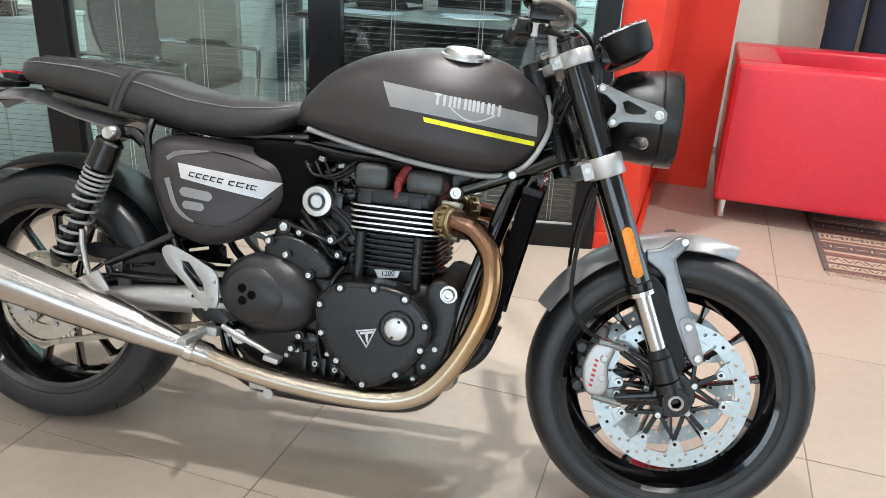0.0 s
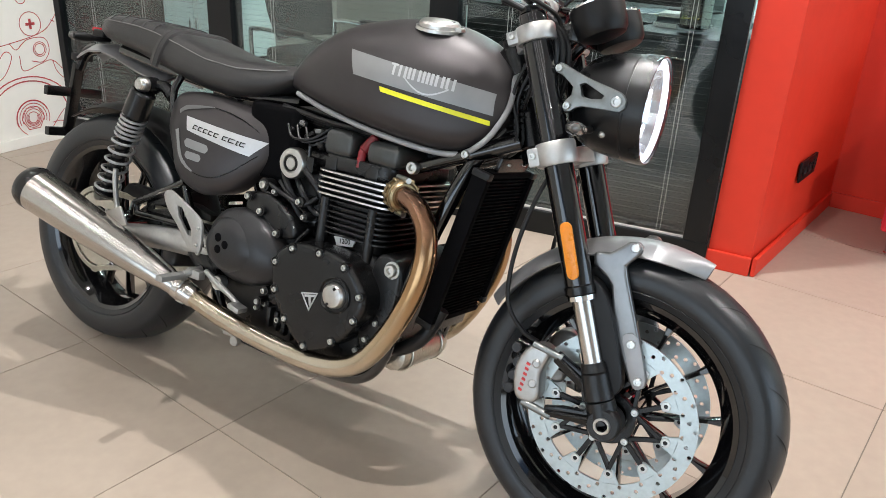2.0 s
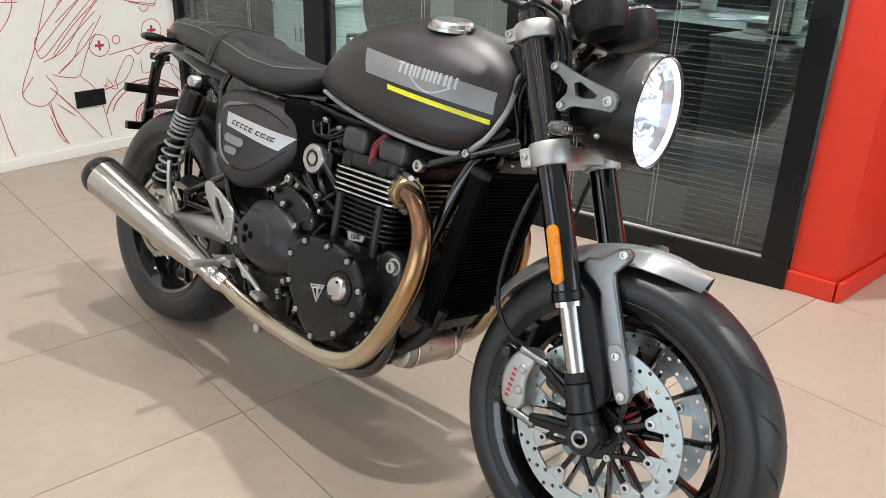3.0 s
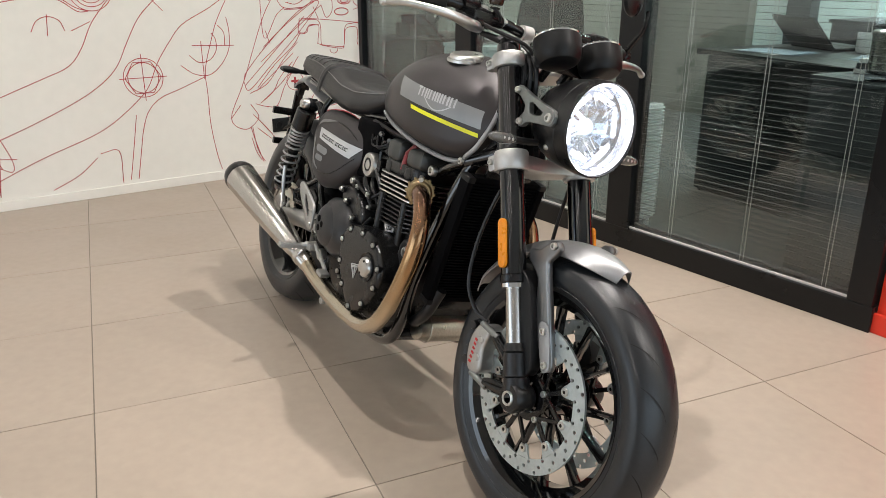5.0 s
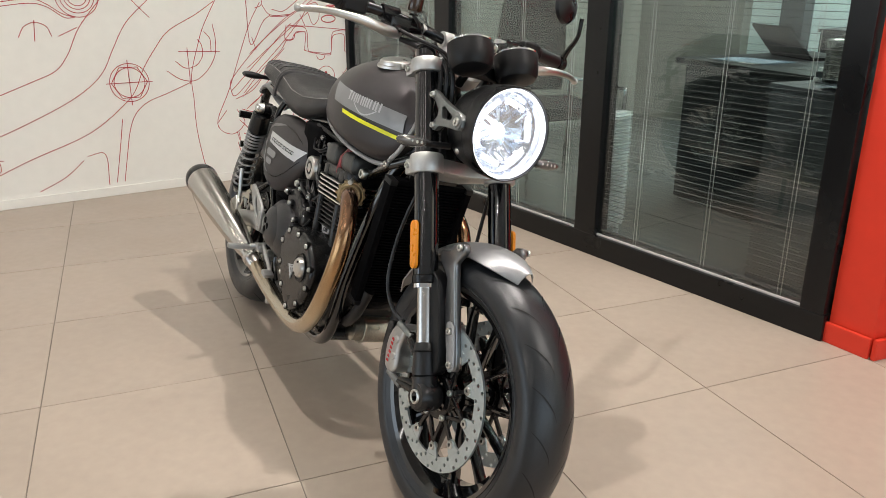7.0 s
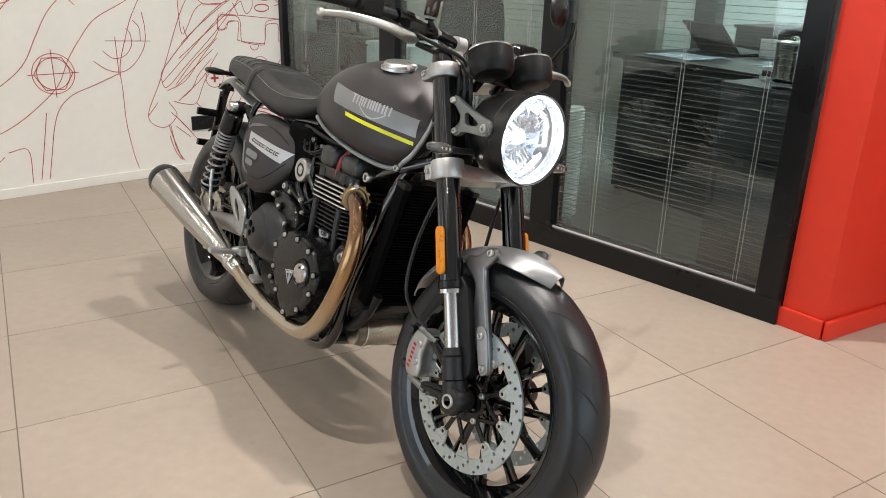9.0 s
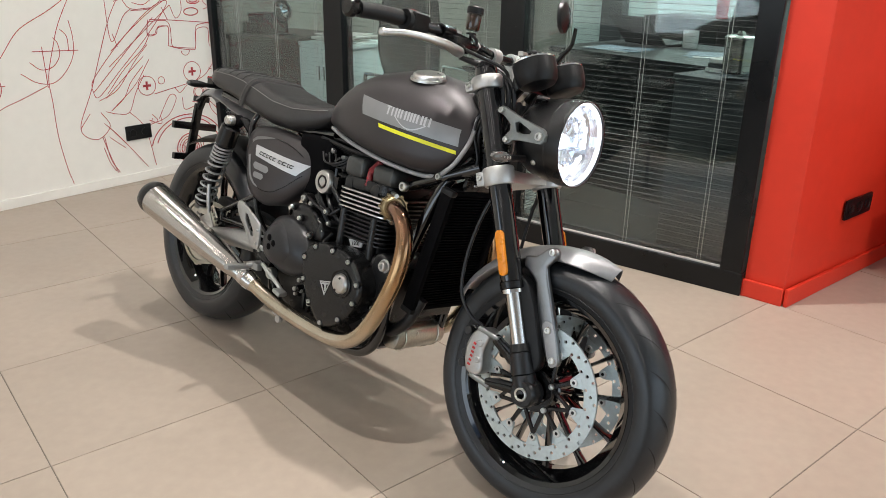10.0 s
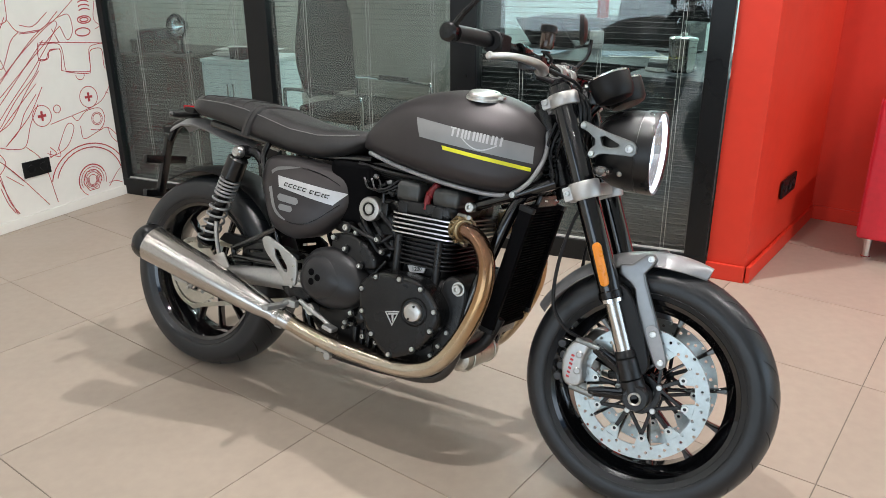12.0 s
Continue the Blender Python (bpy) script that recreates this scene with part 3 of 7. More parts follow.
line(2.02, 0.67, 2.02, 0.59)
line(2.02, 0.53, 2.02, 0.41)
line(2.1, 0.47, 2.07, 0.46, 2.02, 0.36, 1.98, 0.24, 1.99, 0.19, 2.05, 0.22)
line(2.07, 0.46, 2.07, 0.3, 2.08, 0.08)
line(2.06, 0.42, 2.05, 0.28, 2.06, 0.07)
line(2.02, 0.36, 2.06, 0.07)
line(2.14, 0.27, 1.96, 0.25)
line(2.11, 0.41, 2.08, 0.41, 2.06, 0.3, 2.03, 0.21)
line(0.64, 1.02, 0.63, 0.77, 0.55, 0.89, 0.5, 0.93)
line(0.56, 1, 0.64, 0.86, 0.77, 0.54, 0.86, 0.34, 0.78, 0.27, 0.7, 0.33, 0.74, 0.41)
line(0.77, 0.54, 0.74, 0.49, 0.61, 0.61, 0.43, 0.78, 0.29, 0.94, 0.32, 0.96, 0.44, 0.89, 0.62, 0.73, 0.75, 0.59, 0.77, 0.54)
line(0.76, 0.52, 0.58, 0.69, 0.38, 0.88)
line(0.74, 0.47, 0.63, 0.52, 0.52, 0.65, 0.43, 0.74)
line(0.68, 0.41, 0.53, 0.53, 0.43, 0.66)
line(0.86, 0.34, 0.8, 0.41)
line(0.75, 0.28, 0.73, 0.2, 0.69, 0.07)
line(0.71, 0.33, 0.62, 0.22)
line(0.71, 0.27, 0.63, 0.2)
line(0.41, 0.86, 0.29, 0.85, 0.28, 0.73, 0.26, 0.71, 0.15, 0.69, 0.13, 0.71, 0.12, 0.81, 0.08, 0.83, 0.02, 0.82, 0.02, 0.7)
line(0.41, 0.86, 0.42, 0.79, 0.37, 0.79, 0.35, 0.83, 0.29, 0.83)
line(0.5, 0.92, 0.38, 0.93, 0.27, 1.01)
line(0.49, 0.96, 0.42, 0.95, 0.33, 1.01)
line(0.4, 0.87, 0.27, 0.86, -0.01, 0.83)
line(0.41, 0.87, 0.42, 0.8, 0.38, 0.79, 0.36, 0.82, 0.32, 0.83, 0.29, 0.82, 0.3, 0.74, 0.29, 0.72, 0.16, 0.7, 0.13, 0.71, 0.12, 0.79, 0.09, 0.81, 0.04, 0.8, 0.04, 0.71, 0, 0.7)
line(0.64, 0.72, 0.52, 0.82, 0.38, 0.92, 0.28, 0.98, 0.17, 1.06)
line(0.66, 0.64, 0.52, 0.75, 0.35, 0.88, 0.27, 0.94)
line(0.69, 0.5, 0.58, 0.62, 0.46, 0.72, 0.41, 0.79)
line(0.7, 0.48, 0.57, 0.59, 0.46, 0.68)
line(0.68, 0.41, 0.6, 0.47, 0.55, 0.55, 0.47, 0.63)
line(0.71, 0.41, 0.65, 0.39, 0.58, 0.39, 0.53, 0.49, 0.47, 0.58)
line(0.27, 0.94, 0.24, 0.87, 0.2, 0.91, 0.21, 0.99, 0.28, 0.98)
line(0.32, 0.93, 0.29, 0.86)
line(0.54, 1.08, 0.55, 0.99, 0.59, 0.97)
line(0.55, 0.99, 0.5, 0.93, 0.38, 0.93)
line(0.62, 0.81, 0.6, 0.74)
line(0.04, 1.05, 0.06, 0.96, 0.02, 0.92)
line(0.06, 0.91, 0, 0.92, 0.01, 0.84)
line(0, 0.66, 0.05, 0.58, 0.14, 0.52, 0.42, 0.47)
line(0.29, 0.49, 0.26, 0.46, 0.2, 0.5, 0.11, 0.5, 0.09, 0.44, 0.13, 0.39, 0.19, 0.4)
line(0.03, 0.6, 0, 0.61)
line(0.06, 0.58, 0.04, 0.57)
line(0.73, 0.35, 0.65, 0.26, 0.51, 0.07)
line(0.58, 0.39, 0.5, 0.29, 0.46, 0.07)
line(0.74, 0.28, 0.72, 0.15, 0.68, 0.07)
line(0.75, 0.22, 0.73, 0.14, 0.7, 0.08)
line(0.41, 0.33, 0.33, 0.45, 0.29, 0.43, 0.35, 0.34, 0.45, 0.31, 0.45, 0.34)
line(0.47, 0.33, 0.4, 0.3, 0.4, 0.35)
line(0.25, 0.43, 0.24, 0.36, 0.15, 0.38, 0.08, 0.39, 0.01, 0.32)
line(0.08, 0.39, 0.06, 0.33, -0.01, 0.26)
line(0.13, 0.07, 0.06, 0.14, -0, 0.17, 0.01, 0.23)
line(0.13, 0.09, 0.08, 0.09, 0.04, 0.07)
line(0.45, 0.36, 0.42, 0.32, 0.48, 0.3)
for s, z, radii in ((1.31, 0.6, (0.1, 0.078)), (1.51, 1.04, (0.1, 0.08, 0.062, 0.045)), (0.17, 0.57, (0.055,)), (0.46, 0.52, (0.052,)), (0.37, 0.54, (0.02,)), (0.14, 0.45, (0.034, 0.026)), (0.23, 0.13, (0.03, 0.045))):
    for r in radii:
        ring(s, z, r)
for i in range(6):
    a, b = radians(60 * i), radians(60 * i + 60)
    line(1.31 + 0.092 * math.cos(a), 0.6 + 0.092 * math.sin(a), 1.31 + 0.092 * math.cos(b), 0.6 + 0.092 * math.sin(b))
    line(0.23 + 0.06 * math.cos(a), 0.13 + 0.06 * math.sin(a), 0.23 + 0.06 * math.cos(b), 0.13 + 0.06 * math.sin(b))
for s, z, h, w in ((1.31, 0.6, 0.12, 0.0038), (0.17, 0.57, 0.024, 0.013), (0.46, 0.52, 0.024, 0.013)):
    line(s - h, z, s + h, z, width=w)
    line(s, z - h, s, z + h, width=w)
for r in (0.058, 0.072, 0.088):
    ring(0.23, 0.13, r, -20, 200)
for r in (0.036, 0.024):
    ring(0.23, 0.13, r, 150, 400)
ring(0.24, 0.13, 0.24, 15, 178, 0.006, 0.2)
ring(0.24, 0.13, 0.21, 20, 170, 0.006, 0.18)
ring(0.23, 0.13, 0.085, -60, 160)
ring(0.2, 0.69, 0.026, 180, 360)
ring(2.06, 0.3, 0.03)
ring(0.12, 0.96, 0.04, 0, 360, 0.006, 0.018)
ring(0.14, 0.9, 0.045, 0, 360, 0.006, 0.02)
ring(0.12, 0.96, 0.025, 0, 360, 0.006, 0.01)
for k in range(3):
    ring(0.11, 1.0 + 0.02 * k, 0.035, 20, 160, 0.006, 0.014)

# ---- motorcycle ----
BIKE = pose(1.2846, -1.823, 0.0, -13.5, 0, -83.4)     # x ahead, y to its left, z up; it leans on its side stand
bike = thing("motorcycle", "matt dark grey retro roadster motorcycle leaning on its side stand", "motorcycle", "", BIKE)
FRONT, REAR = Vector((1.428, 0, 0.300)), Vector((0, 0, 0.312))


def fork_x(z):
    return 1.152 + (0.951 - z) * 0.4208


def both(build):
    """Calls build for the right side (-1) and the left side (1)."""
    for side in (-1, 1):
        build(side)


def wheel(name, hub, R, width, rim_r, label):
    w = part(name, lathe([(rim_r - 0.006, -width * 0.4), (rim_r + 0.004, -width * 0.43), (rim_r + 0.006, -width * 0.40), (rim_r - 0.004, -width * 0.36), (rim_r - 0.014, -width * 0.25),
                          (rim_r - 0.02, 0), (rim_r - 0.014, width * 0.25), (rim_r - 0.004, width * 0.36), (rim_r + 0.006, width * 0.40), (rim_r + 0.004, width * 0.43), (rim_r - 0.006, width * 0.4),
                          (rim_r - 0.02, width * 0.26), (rim_r - 0.03, 0.018), (rim_r - 0.03, -0.018), (rim_r - 0.02, -width * 0.26)], "y", 96, (0, 0, 0), True), "rim", bike, label, 30, Matrix.Translation(hub))
    h = width / 2
    tyre = part("tyre", lathe([(rim_r - 0.002, -h * 0.78), (rim_r + 0.012, -h * 0.9), (rim_r + 0.017, -h * 0.945), (rim_r + 0.0185, -h * 0.93), (rim_r + 0.020, -h * 0.955), (rim_r + 0.03, -h * 0.985), (rim_r + 0.042, -h), (R - 0.03, -h * 0.97), (R - 0.022, -h * 0.9), (R - 0.01, -h * 0.62), (R - 0.003, -h * 0.34), (R, 0),
                               (R - 0.003, h * 0.34), (R - 0.01, h * 0.62), (R - 0.022, h * 0.9), (R - 0.03, h * 0.97), (rim_r + 0.042, h), (rim_r + 0.03, h * 0.985), (rim_r + 0.020, h * 0.955), (rim_r + 0.0185, h * 0.93), (rim_r + 0.017, h * 0.945), (rim_r + 0.012, h * 0.9), (rim_r - 0.002, h * 0.78)], "y", 96, (0, 0, 0), False, False), "tyre", w, "black rubber road tyre", 40)
    for s in range(12):
        a0 = 2 * math.pi * s / 12 + 0.2
        lean = 0.19 if s % 2 else -0.19
        p = [(math.cos(a0 + lean * (1 - k)) * r, math.sin(a0 + lean * (1 - k)) * r) for k, r in ((0, 0.035), (1, rim_r - 0.024))]
        d = Vector((p[1][0] - p[0][0], 0, p[1][1] - p[0][1]))
        n = Vector((-d.z, 0, d.x)).normalized()
        rows = []
        for k in range(7):
            c = Vector((p[0][0], 0, p[0][1])) + d * (k / 6)
            t = (0.0034 + 0.0022 * (k / 6) ** 1.5) - 0.0006 * math.sin(math.pi * min(1, k / 6 * 1.15)) + (0.004 if k == 6 else 0)
            y = 0.012 + 0.001 * k / 6
            rows.append([c + n * t + Vector((0, -y * 0.6, 0)), c + n * t * 0.55 + Vector((0, -y, 0)), c - n * t * 0.55 + Vector((0, -y, 0)), c - n * t + Vector((0, -y * 0.6, 0)),
                         c - n * t + Vector((0, y * 0.6, 0)), c - n * t * 0.55 + Vector((0, y, 0)), c + n * t * 0.55 + Vector((0, y, 0)), c + n * t + Vector((0, y * 0.6, 0))])
        part("spoke", grid_faces(bmesh.new(), rows), "rim", w, "", 40)
    part("hub", lathe([(0.02, -0.06), (0.032, -0.058), (0.034, -0.035), (0.046, -0.03), (0.046, 0.03), (0.034, 0.035), (0.032, 0.058), (0.02, 0.06)], "y", 36), "rim", w)
    # tread grooves as strips on the tyre, their shade painted as darker rubber
    for k in range(22):
        for side in (-1, 1):
            a = 2 * math.pi * (k + (0.5 if side > 0 else 0)) / 22
            pts = []
            for i in range(8):
                f = i / 7
                yy = side * h * (0.16 + 0.7 * f)
                rr = R + 0.0006 - 0.022 * (abs(yy) / (h * 0.9)) ** 2.2
                aa = a + 0.22 * f ** 0.7
                pts.append((rr * math.cos(aa), yy, rr * math.sin(aa)))
            rows = []
            for i, q in enumerate(pts):
                wd = 0.0022 * math.sin(math.pi * (0.12 + 0.8 * i / 7))
                v = Vector(q)
                rad = Vector((v.x, 0, v.z)).normalized()
                tang = Vector((-rad.z, 0, rad.x))
                rows.append([v + tang * wd, v - tang * wd])
            part("tread_groove", grid_faces(bmesh.new(), rows, False, False), "tread", tyre, "", 0)
    return w


front_wheel = wheel("front_wheel", FRONT, 0.300, 0.122, 0.218, "gloss black cast twelve-spoke front wheel")
rear_wheel = wheel("rear_wheel", REAR, 0.312, 0.162, 0.218, "gloss black cast twelve-spoke rear wheel")


def drilled_disc(r0, r1, y0, y1, rows=3, per=60):
    """A brake disc with real drilled holes in staggered rows."""
    bm = bmesh.new()
    bands = np.linspace(r0, r1, rows + 1)
    store = {}

    def vert(r, a, y):
        key = (round(r, 5), round(a % (2 * math.pi), 4) % 6.2832, y)
        if key not in store:
            store[key] = bm.verts.new((r * math.cos(a), y, r * math.sin(a)))
        return store[key]
    step = 2 * math.pi / per
    for b in range(rows):
        for k in range(per):
            ra, rb, a, c = bands[b], bands[b + 1], k * step, (k + 1) * step
            rm, am = (ra + rb) / 2, (a + c) / 2
            drilled = (k + b) % 3 == 0
            for y in (y0, y1):
                edge = [vert(ra, a, y), vert(ra, am, y), vert(ra, c, y), vert(rm, c, y), vert(rb, c, y), vert(rb, am, y), vert(rb, a, y), vert(rm, a, y)]
                if not drilled:
                    bm.faces.new(edge if y == y0 else edge[::-1])
                    continue
                hole = [bm.verts.new(((rm + 0.004 * math.sin(t)) * math.cos(am + 0.004 / rm * math.cos(t)), y, (rm + 0.004 * math.sin(t)) * math.sin(am + 0.004 / rm * math.cos(t)))) for t in (math.pi * (1.25 + 0.25 * i) for i in range(8))]
                for i in range(8):
                    j = (i + 1) % 8
                    q = (edge[i], edge[j], hole[j], hole[i])
                    bm.faces.new(q if y == y0 else q[::-1])
                if y == y0:
                    first = hole
                else:
                    for i in range(8):
                        j = (i + 1) % 8
                        bm.faces.new((first[i], first[j], hole[j], hole[i]))
    for r in (r0, r1):
        for k in range(per):
            a, c = k * step, (k + 1) * step
            am = (a + c) / 2
            bm.faces.new((vert(r, a, y0), vert(r, am, y0), vert(r, am, y1), vert(r, a, y1)))
            bm.faces.new((vert(r, am, y0), vert(r, c, y0), vert(r, c, y1), vert(r, am, y1)))
    return bm


def front_disc(side):
    """A floating disc: a drilled ring with ten tabs on bobbins, held by a black truss of flat bars."""
    y = side * 0.066
    spin = radians(30)
    d = part("brake_disc", drilled_disc(0.1265, 0.158, y - 0.0025, y + 0.0025), "disc", front_wheel, "silver drilled brake disc with black carrier", 30)
    car = part("disc_carrier", lathe([(0.034, y - 0.006), (0.047, y - 0.006), (0.049, y - 0.004), (0.049, y + 0.004), (0.047, y + 0.006), (0.034, y + 0.006)], "y", 40, (0, 0, 0), True), "satin_black", d)
    at = lambda r, a: (r * math.cos(a), r * math.sin(a))
    for k in range(10):
        a = spin + 2 * math.pi * k / 10
        tab = [at(0.1275, a - 0.15), at(0.1165, a - 0.125), at(0.1060, a - 0.105), at(0.0985, a - 0.075), at(0.0960, a), at(0.0985, a + 0.075), at(0.1060, a + 0.105), at(0.1165, a + 0.125), at(0.1275, a + 0.15)]
        part("disc_tab", plate(tab[::-1], y - 0.0024, y + 0.0024, 0.0006, 1), "disc", d, "", 30)
        cx, cz = at(0.107, a)
        part("bobbin", lathe([(0.0042, y - 0.0062), (0.0078, y - 0.0062), (0.0088, y - 0.005), (0.0088, y + 0.005), (0.0078, y + 0.0062), (0.0042, y + 0.0062)], "y", 16, (cx, 0, cz), True), "bolt", d)
        part("bobbin_bore", lathe([(0.0005, y - 0.0045), (0.0041, y - 0.0045), (0.0041, y + 0.0045), (0.0005, y + 0.0045)], "y", 12, (cx, 0, cz)), "satin_black", d)
        for step in ((0,) if k % 2 == 0 else (-1, 1)):
            p0, p1 = at(0.046, spin + 2 * math.pi * (k + step) / 10), at(0.0985, a)
            part("carrier_arm", plate(capsule(p0[0], p0[1], p1[0], p1[1], 0.0042 if step else 0.0048, 5), y - 0.0035, y + 0.0035, 0.001, 1), "satin_black", car, "", 40)
    for k in range(5):
        bx, bz = at(0.050, spin + 2 * math.pi * k / 5)
        part("carrier_boss", cyl(0.0095, (bx, y - 0.005, bz), (bx, y + 0.005, bz), 14, None, 0.001), "satin_black", car)
        bolt(d, (bx, y - 0.005 if side < 0 else y + 0.011, bz), 0.0068)


both(front_disc)

# ---- tank ----
TX = [0.572, 0.60, 0.65, 0.72, 0.80, 0.88, 0.96, 1.02, 1.06, 1.095, 1.117]
TT = [0.800, 0.845, 0.895, 0.932, 0.953, 0.962, 0.957, 0.940, 0.918, 0.892, 0.862]
TB = [0.775, 0.768, 0.757, 0.742, 0.728, 0.716, 0.707, 0.706, 0.718, 0.748, 0.788]
TW = [0.055, 0.083, 0.110, 0.136, 0.152, 0.157, 0.147, 0.128, 0.112, 0.096, 0.082]


def tank_at(x):
    i = max(0, min(len(TX) - 2, int(np.searchsorted(TX, x)) - 1))
    h = TX[i + 1] - TX[i]
    f = (x - TX[i]) / h
    out = []
    for v in (TT, TB, TW):
        slope = [(v[min(j + 1, len(v) - 1)] - v[max(j - 1, 0)]) / (TX[min(j + 1, len(v) - 1)] - TX[max(j - 1, 0)]) * h for j in (i, i + 1)]
        out.append((2 * f ** 3 - 3 * f * f + 1) * v[i] + (f ** 3 - 2 * f * f + f) * slope[0] + (3 * f * f - 2 * f ** 3) * v[i + 1] + (f ** 3 - f * f) * slope[1])
    return tuple(out)


def tank_y(x, z):
    """Half width of the tank at a station and a height."""
    t, b, w = tank_at(x)
    mid = b + (t - b) * 0.40
    f = (z - mid) / (t - mid) if z > mid else (mid - z) / (mid - b)
    f = min(1.0, max(0.0, f))
    return w * (1 - f ** 2.3) ** (1 / 2.0) if z > mid else w * (1 - f ** 5.0) ** (1 / 3.0)


def tank():
    xs = [TX[0] + (TX[-1] - TX[0]) * (0.5 - 0.5 * math.cos(math.pi * i / 30)) for i in range(31)]
    rings = []
    for x in xs:
        t, b, w = tank_at(x)
        zs = [b + (t - b) * (0.5 - 0.5 * math.cos(math.pi * i / 16)) for i in range(17)]
        rings.append([(x, -tank_y(x, z), z) for z in zs] + [(x, tank_y(x, z), z) for z in zs[-2:0:-1]])
    bm = grid_faces(bmesh.new(), rings)
    return part("fuel_tank", bm, "tank", bike, "matt dark grey fuel tank with silver band and yellow stripe", 60)


fuel_tank = tank()


def tank_patch(name, material, side, corners, out=0.003, nx=18, nz=5, label=""):
    """A painted field that follows the tank's skin: corners are (x, z) low rear, low front, top front, top rear."""
    a, b, c, d = (Vector((p[0], 0, p[1])) for p in corners)
    rows = []
    for i in range(nx + 1):
        f = i / nx
        lo, hi = a.lerp(b, f), d.lerp(c, f)
        rows.append([(p.x, side * (tank_y(p.x, p.z) + out), p.z) for p in (lo.lerp(hi, k / nz) for k in range(nz + 1))])
    return part(name, grid_faces(bmesh.new(), rows, False, False), material, fuel_tank, label, 60)


def tank_side(side):
    tank_patch("silver_band", "band", side, [(0.812, 0.828), (1.101, 0.796), (1.099, 0.837), (0.79, 0.876)])
    tank_patch("yellow_stripe", "yellow", side, [(0.884, 0.804), (1.098, 0.777), (1.098, 0.786), (0.880, 0.814)])
    x = 0.8985
    for wd, bars in ((0.0185, 1), (0.020, 2), (0.0085, 1), (0.0205, 2), (0.0245, 3), (0.020, 2), (0.0205, 2)):
        step = (wd - 0.0085) / max(1, bars - 1)
        for j in range(bars):
            bx = x + (step * j if bars > 1 else (wd - 0.0085) / 2)
            z = 0.851 - (bx - 0.8985) * 0.095
            tank_patch("badge_mark", "badge", side, [(bx, z - 0.0108), (bx + 0.0052, z - 0.0113), (bx + 0.0052, z + 0.0103), (bx, z + 0.0108)], 0.0045, 2, 2)
        x += wd
    tank_patch("badge_mark", "badge", side, [(0.8985, 0.8585), (0.9135, 0.857), (0.9135, 0.861), (0.8985, 0.8625)], 0.0046, 2, 1)
    for k in range(10):
        f0, f1 = k / 10, (k + 1) / 10
        z0, z1 = (0.842 - 0.011 * f - 0.021 * math.sin(math.pi * f) for f in (f0, f1))
        tank_patch("badge_mark", "badge", side, [(0.928 + 0.09 * f0, z0 - 0.0032), (0.928 + 0.09 * f1, z1 - 0.0032), (0.928 + 0.09 * f1, z1), (0.928 + 0.09 * f0, z0)], 0.0045, 1, 1)


both(tank_side)
seam = [(x, tank_y(x, tank_at(x)[1] + 0.010) + 0.001, tank_at(x)[1] + 0.003) for x in (0.62, 0.66, 0.72, 0.78, 0.84, 0.90, 0.96, 1.00, 1.03, 1.05)]
for side in (1, -1):
    part("tank_rim", tube([(x, y * side, z) for x, y, z in seam] + [(1.078, 0.102 * side, 0.731), (1.0995, 0.096 * side, 0.755), (1.116, 0.089 * side, 0.788), (1.1235, 0.081 * side, 0.816), (1.122, 0.070 * side, 0.847), (1.113, 0.054 * side, 0.871), (1.109, 0.02 * side, 0.880)], 0.0058, 10), "rim_grey", fuel_tank, "pale grey rolled tank rim")
filler = part("filler_cap", lathe([(0.0005, 0.0165), (0.02, 0.0160), (0.037, 0.0135), (0.041, 0.0095), (0.042, 0.003), (0.047, 0.002), (0.048, -0.004)], "z", 40), "alu", fuel_tank, "brushed aluminium flip-up filler cap", 35, pose(0.934, -0.062, 0.944, 13, 5, 0))
part("cap_latch", box(0.020, 0.016, 0.008, 0.003, (0.045, 0, 0.005)), "alu", filler)

# ---- seat ----
SX = [-0.100, -0.078, -0.03, 0.08, 0.16, 0.25, 0.35, 0.45, 0.54, 0.60]
ST = [0.846, 0.866, 0.871, 0.872, 0.866, 0.849, 0.826, 0.817, 0.820, 0.824]
SB = [0.818, 0.810, 0.803, 0.788, 0.770, 0.751, 0.733, 0.728, 0.748, 0.785]
SW = [0.045, 0.075, 0.092, 0.102, 0.108, 0.116, 0.124, 0.122, 0.105, 0.075]


def seat_row(x, f0=0.0, f1=math.pi, n=20, out=0.0):
    t, b, w = (float(np.interp(x, SX, v)) for v in (ST, SB, SW))
    row = []
    for i in range(n + 1):
        a = f0 + (f1 - f0) * i / n
        c, s = math.cos(a), math.sin(a)
        row.append((x, -(w + out) * math.copysign(abs(c) ** 0.36, c), b + (t - b + out) * s ** 0.66))
    return row


seat_bm = grid_faces(bmesh.new(), [seat_row(SX[0] + (SX[-1] - SX[0]) * i / 40) for i in range(41)])
bmesh.ops.smooth_vert(seat_bm, verts=seat_bm.verts[:], factor=0.4, use_axis_x=True, use_axis_y=True, use_axis_z=True)
seat = part("seat", seat_bm, "seat", bike, "black vinyl bench seat with grey stitching and a strap", 60)


def strap_row(x, o):
    """One edge of the strap, which slopes forward as it climbs the seat."""
    low, high = seat_row(x - 0.012, 0, math.pi, 24, o), seat_row(x + 0.022, 0, math.pi, 24, o)
    return [Vector(a).lerp(Vector(b), math.sin(math.pi * i / 24) ** 0.7) for i, (a, b) in enumerate(zip(low, high))]


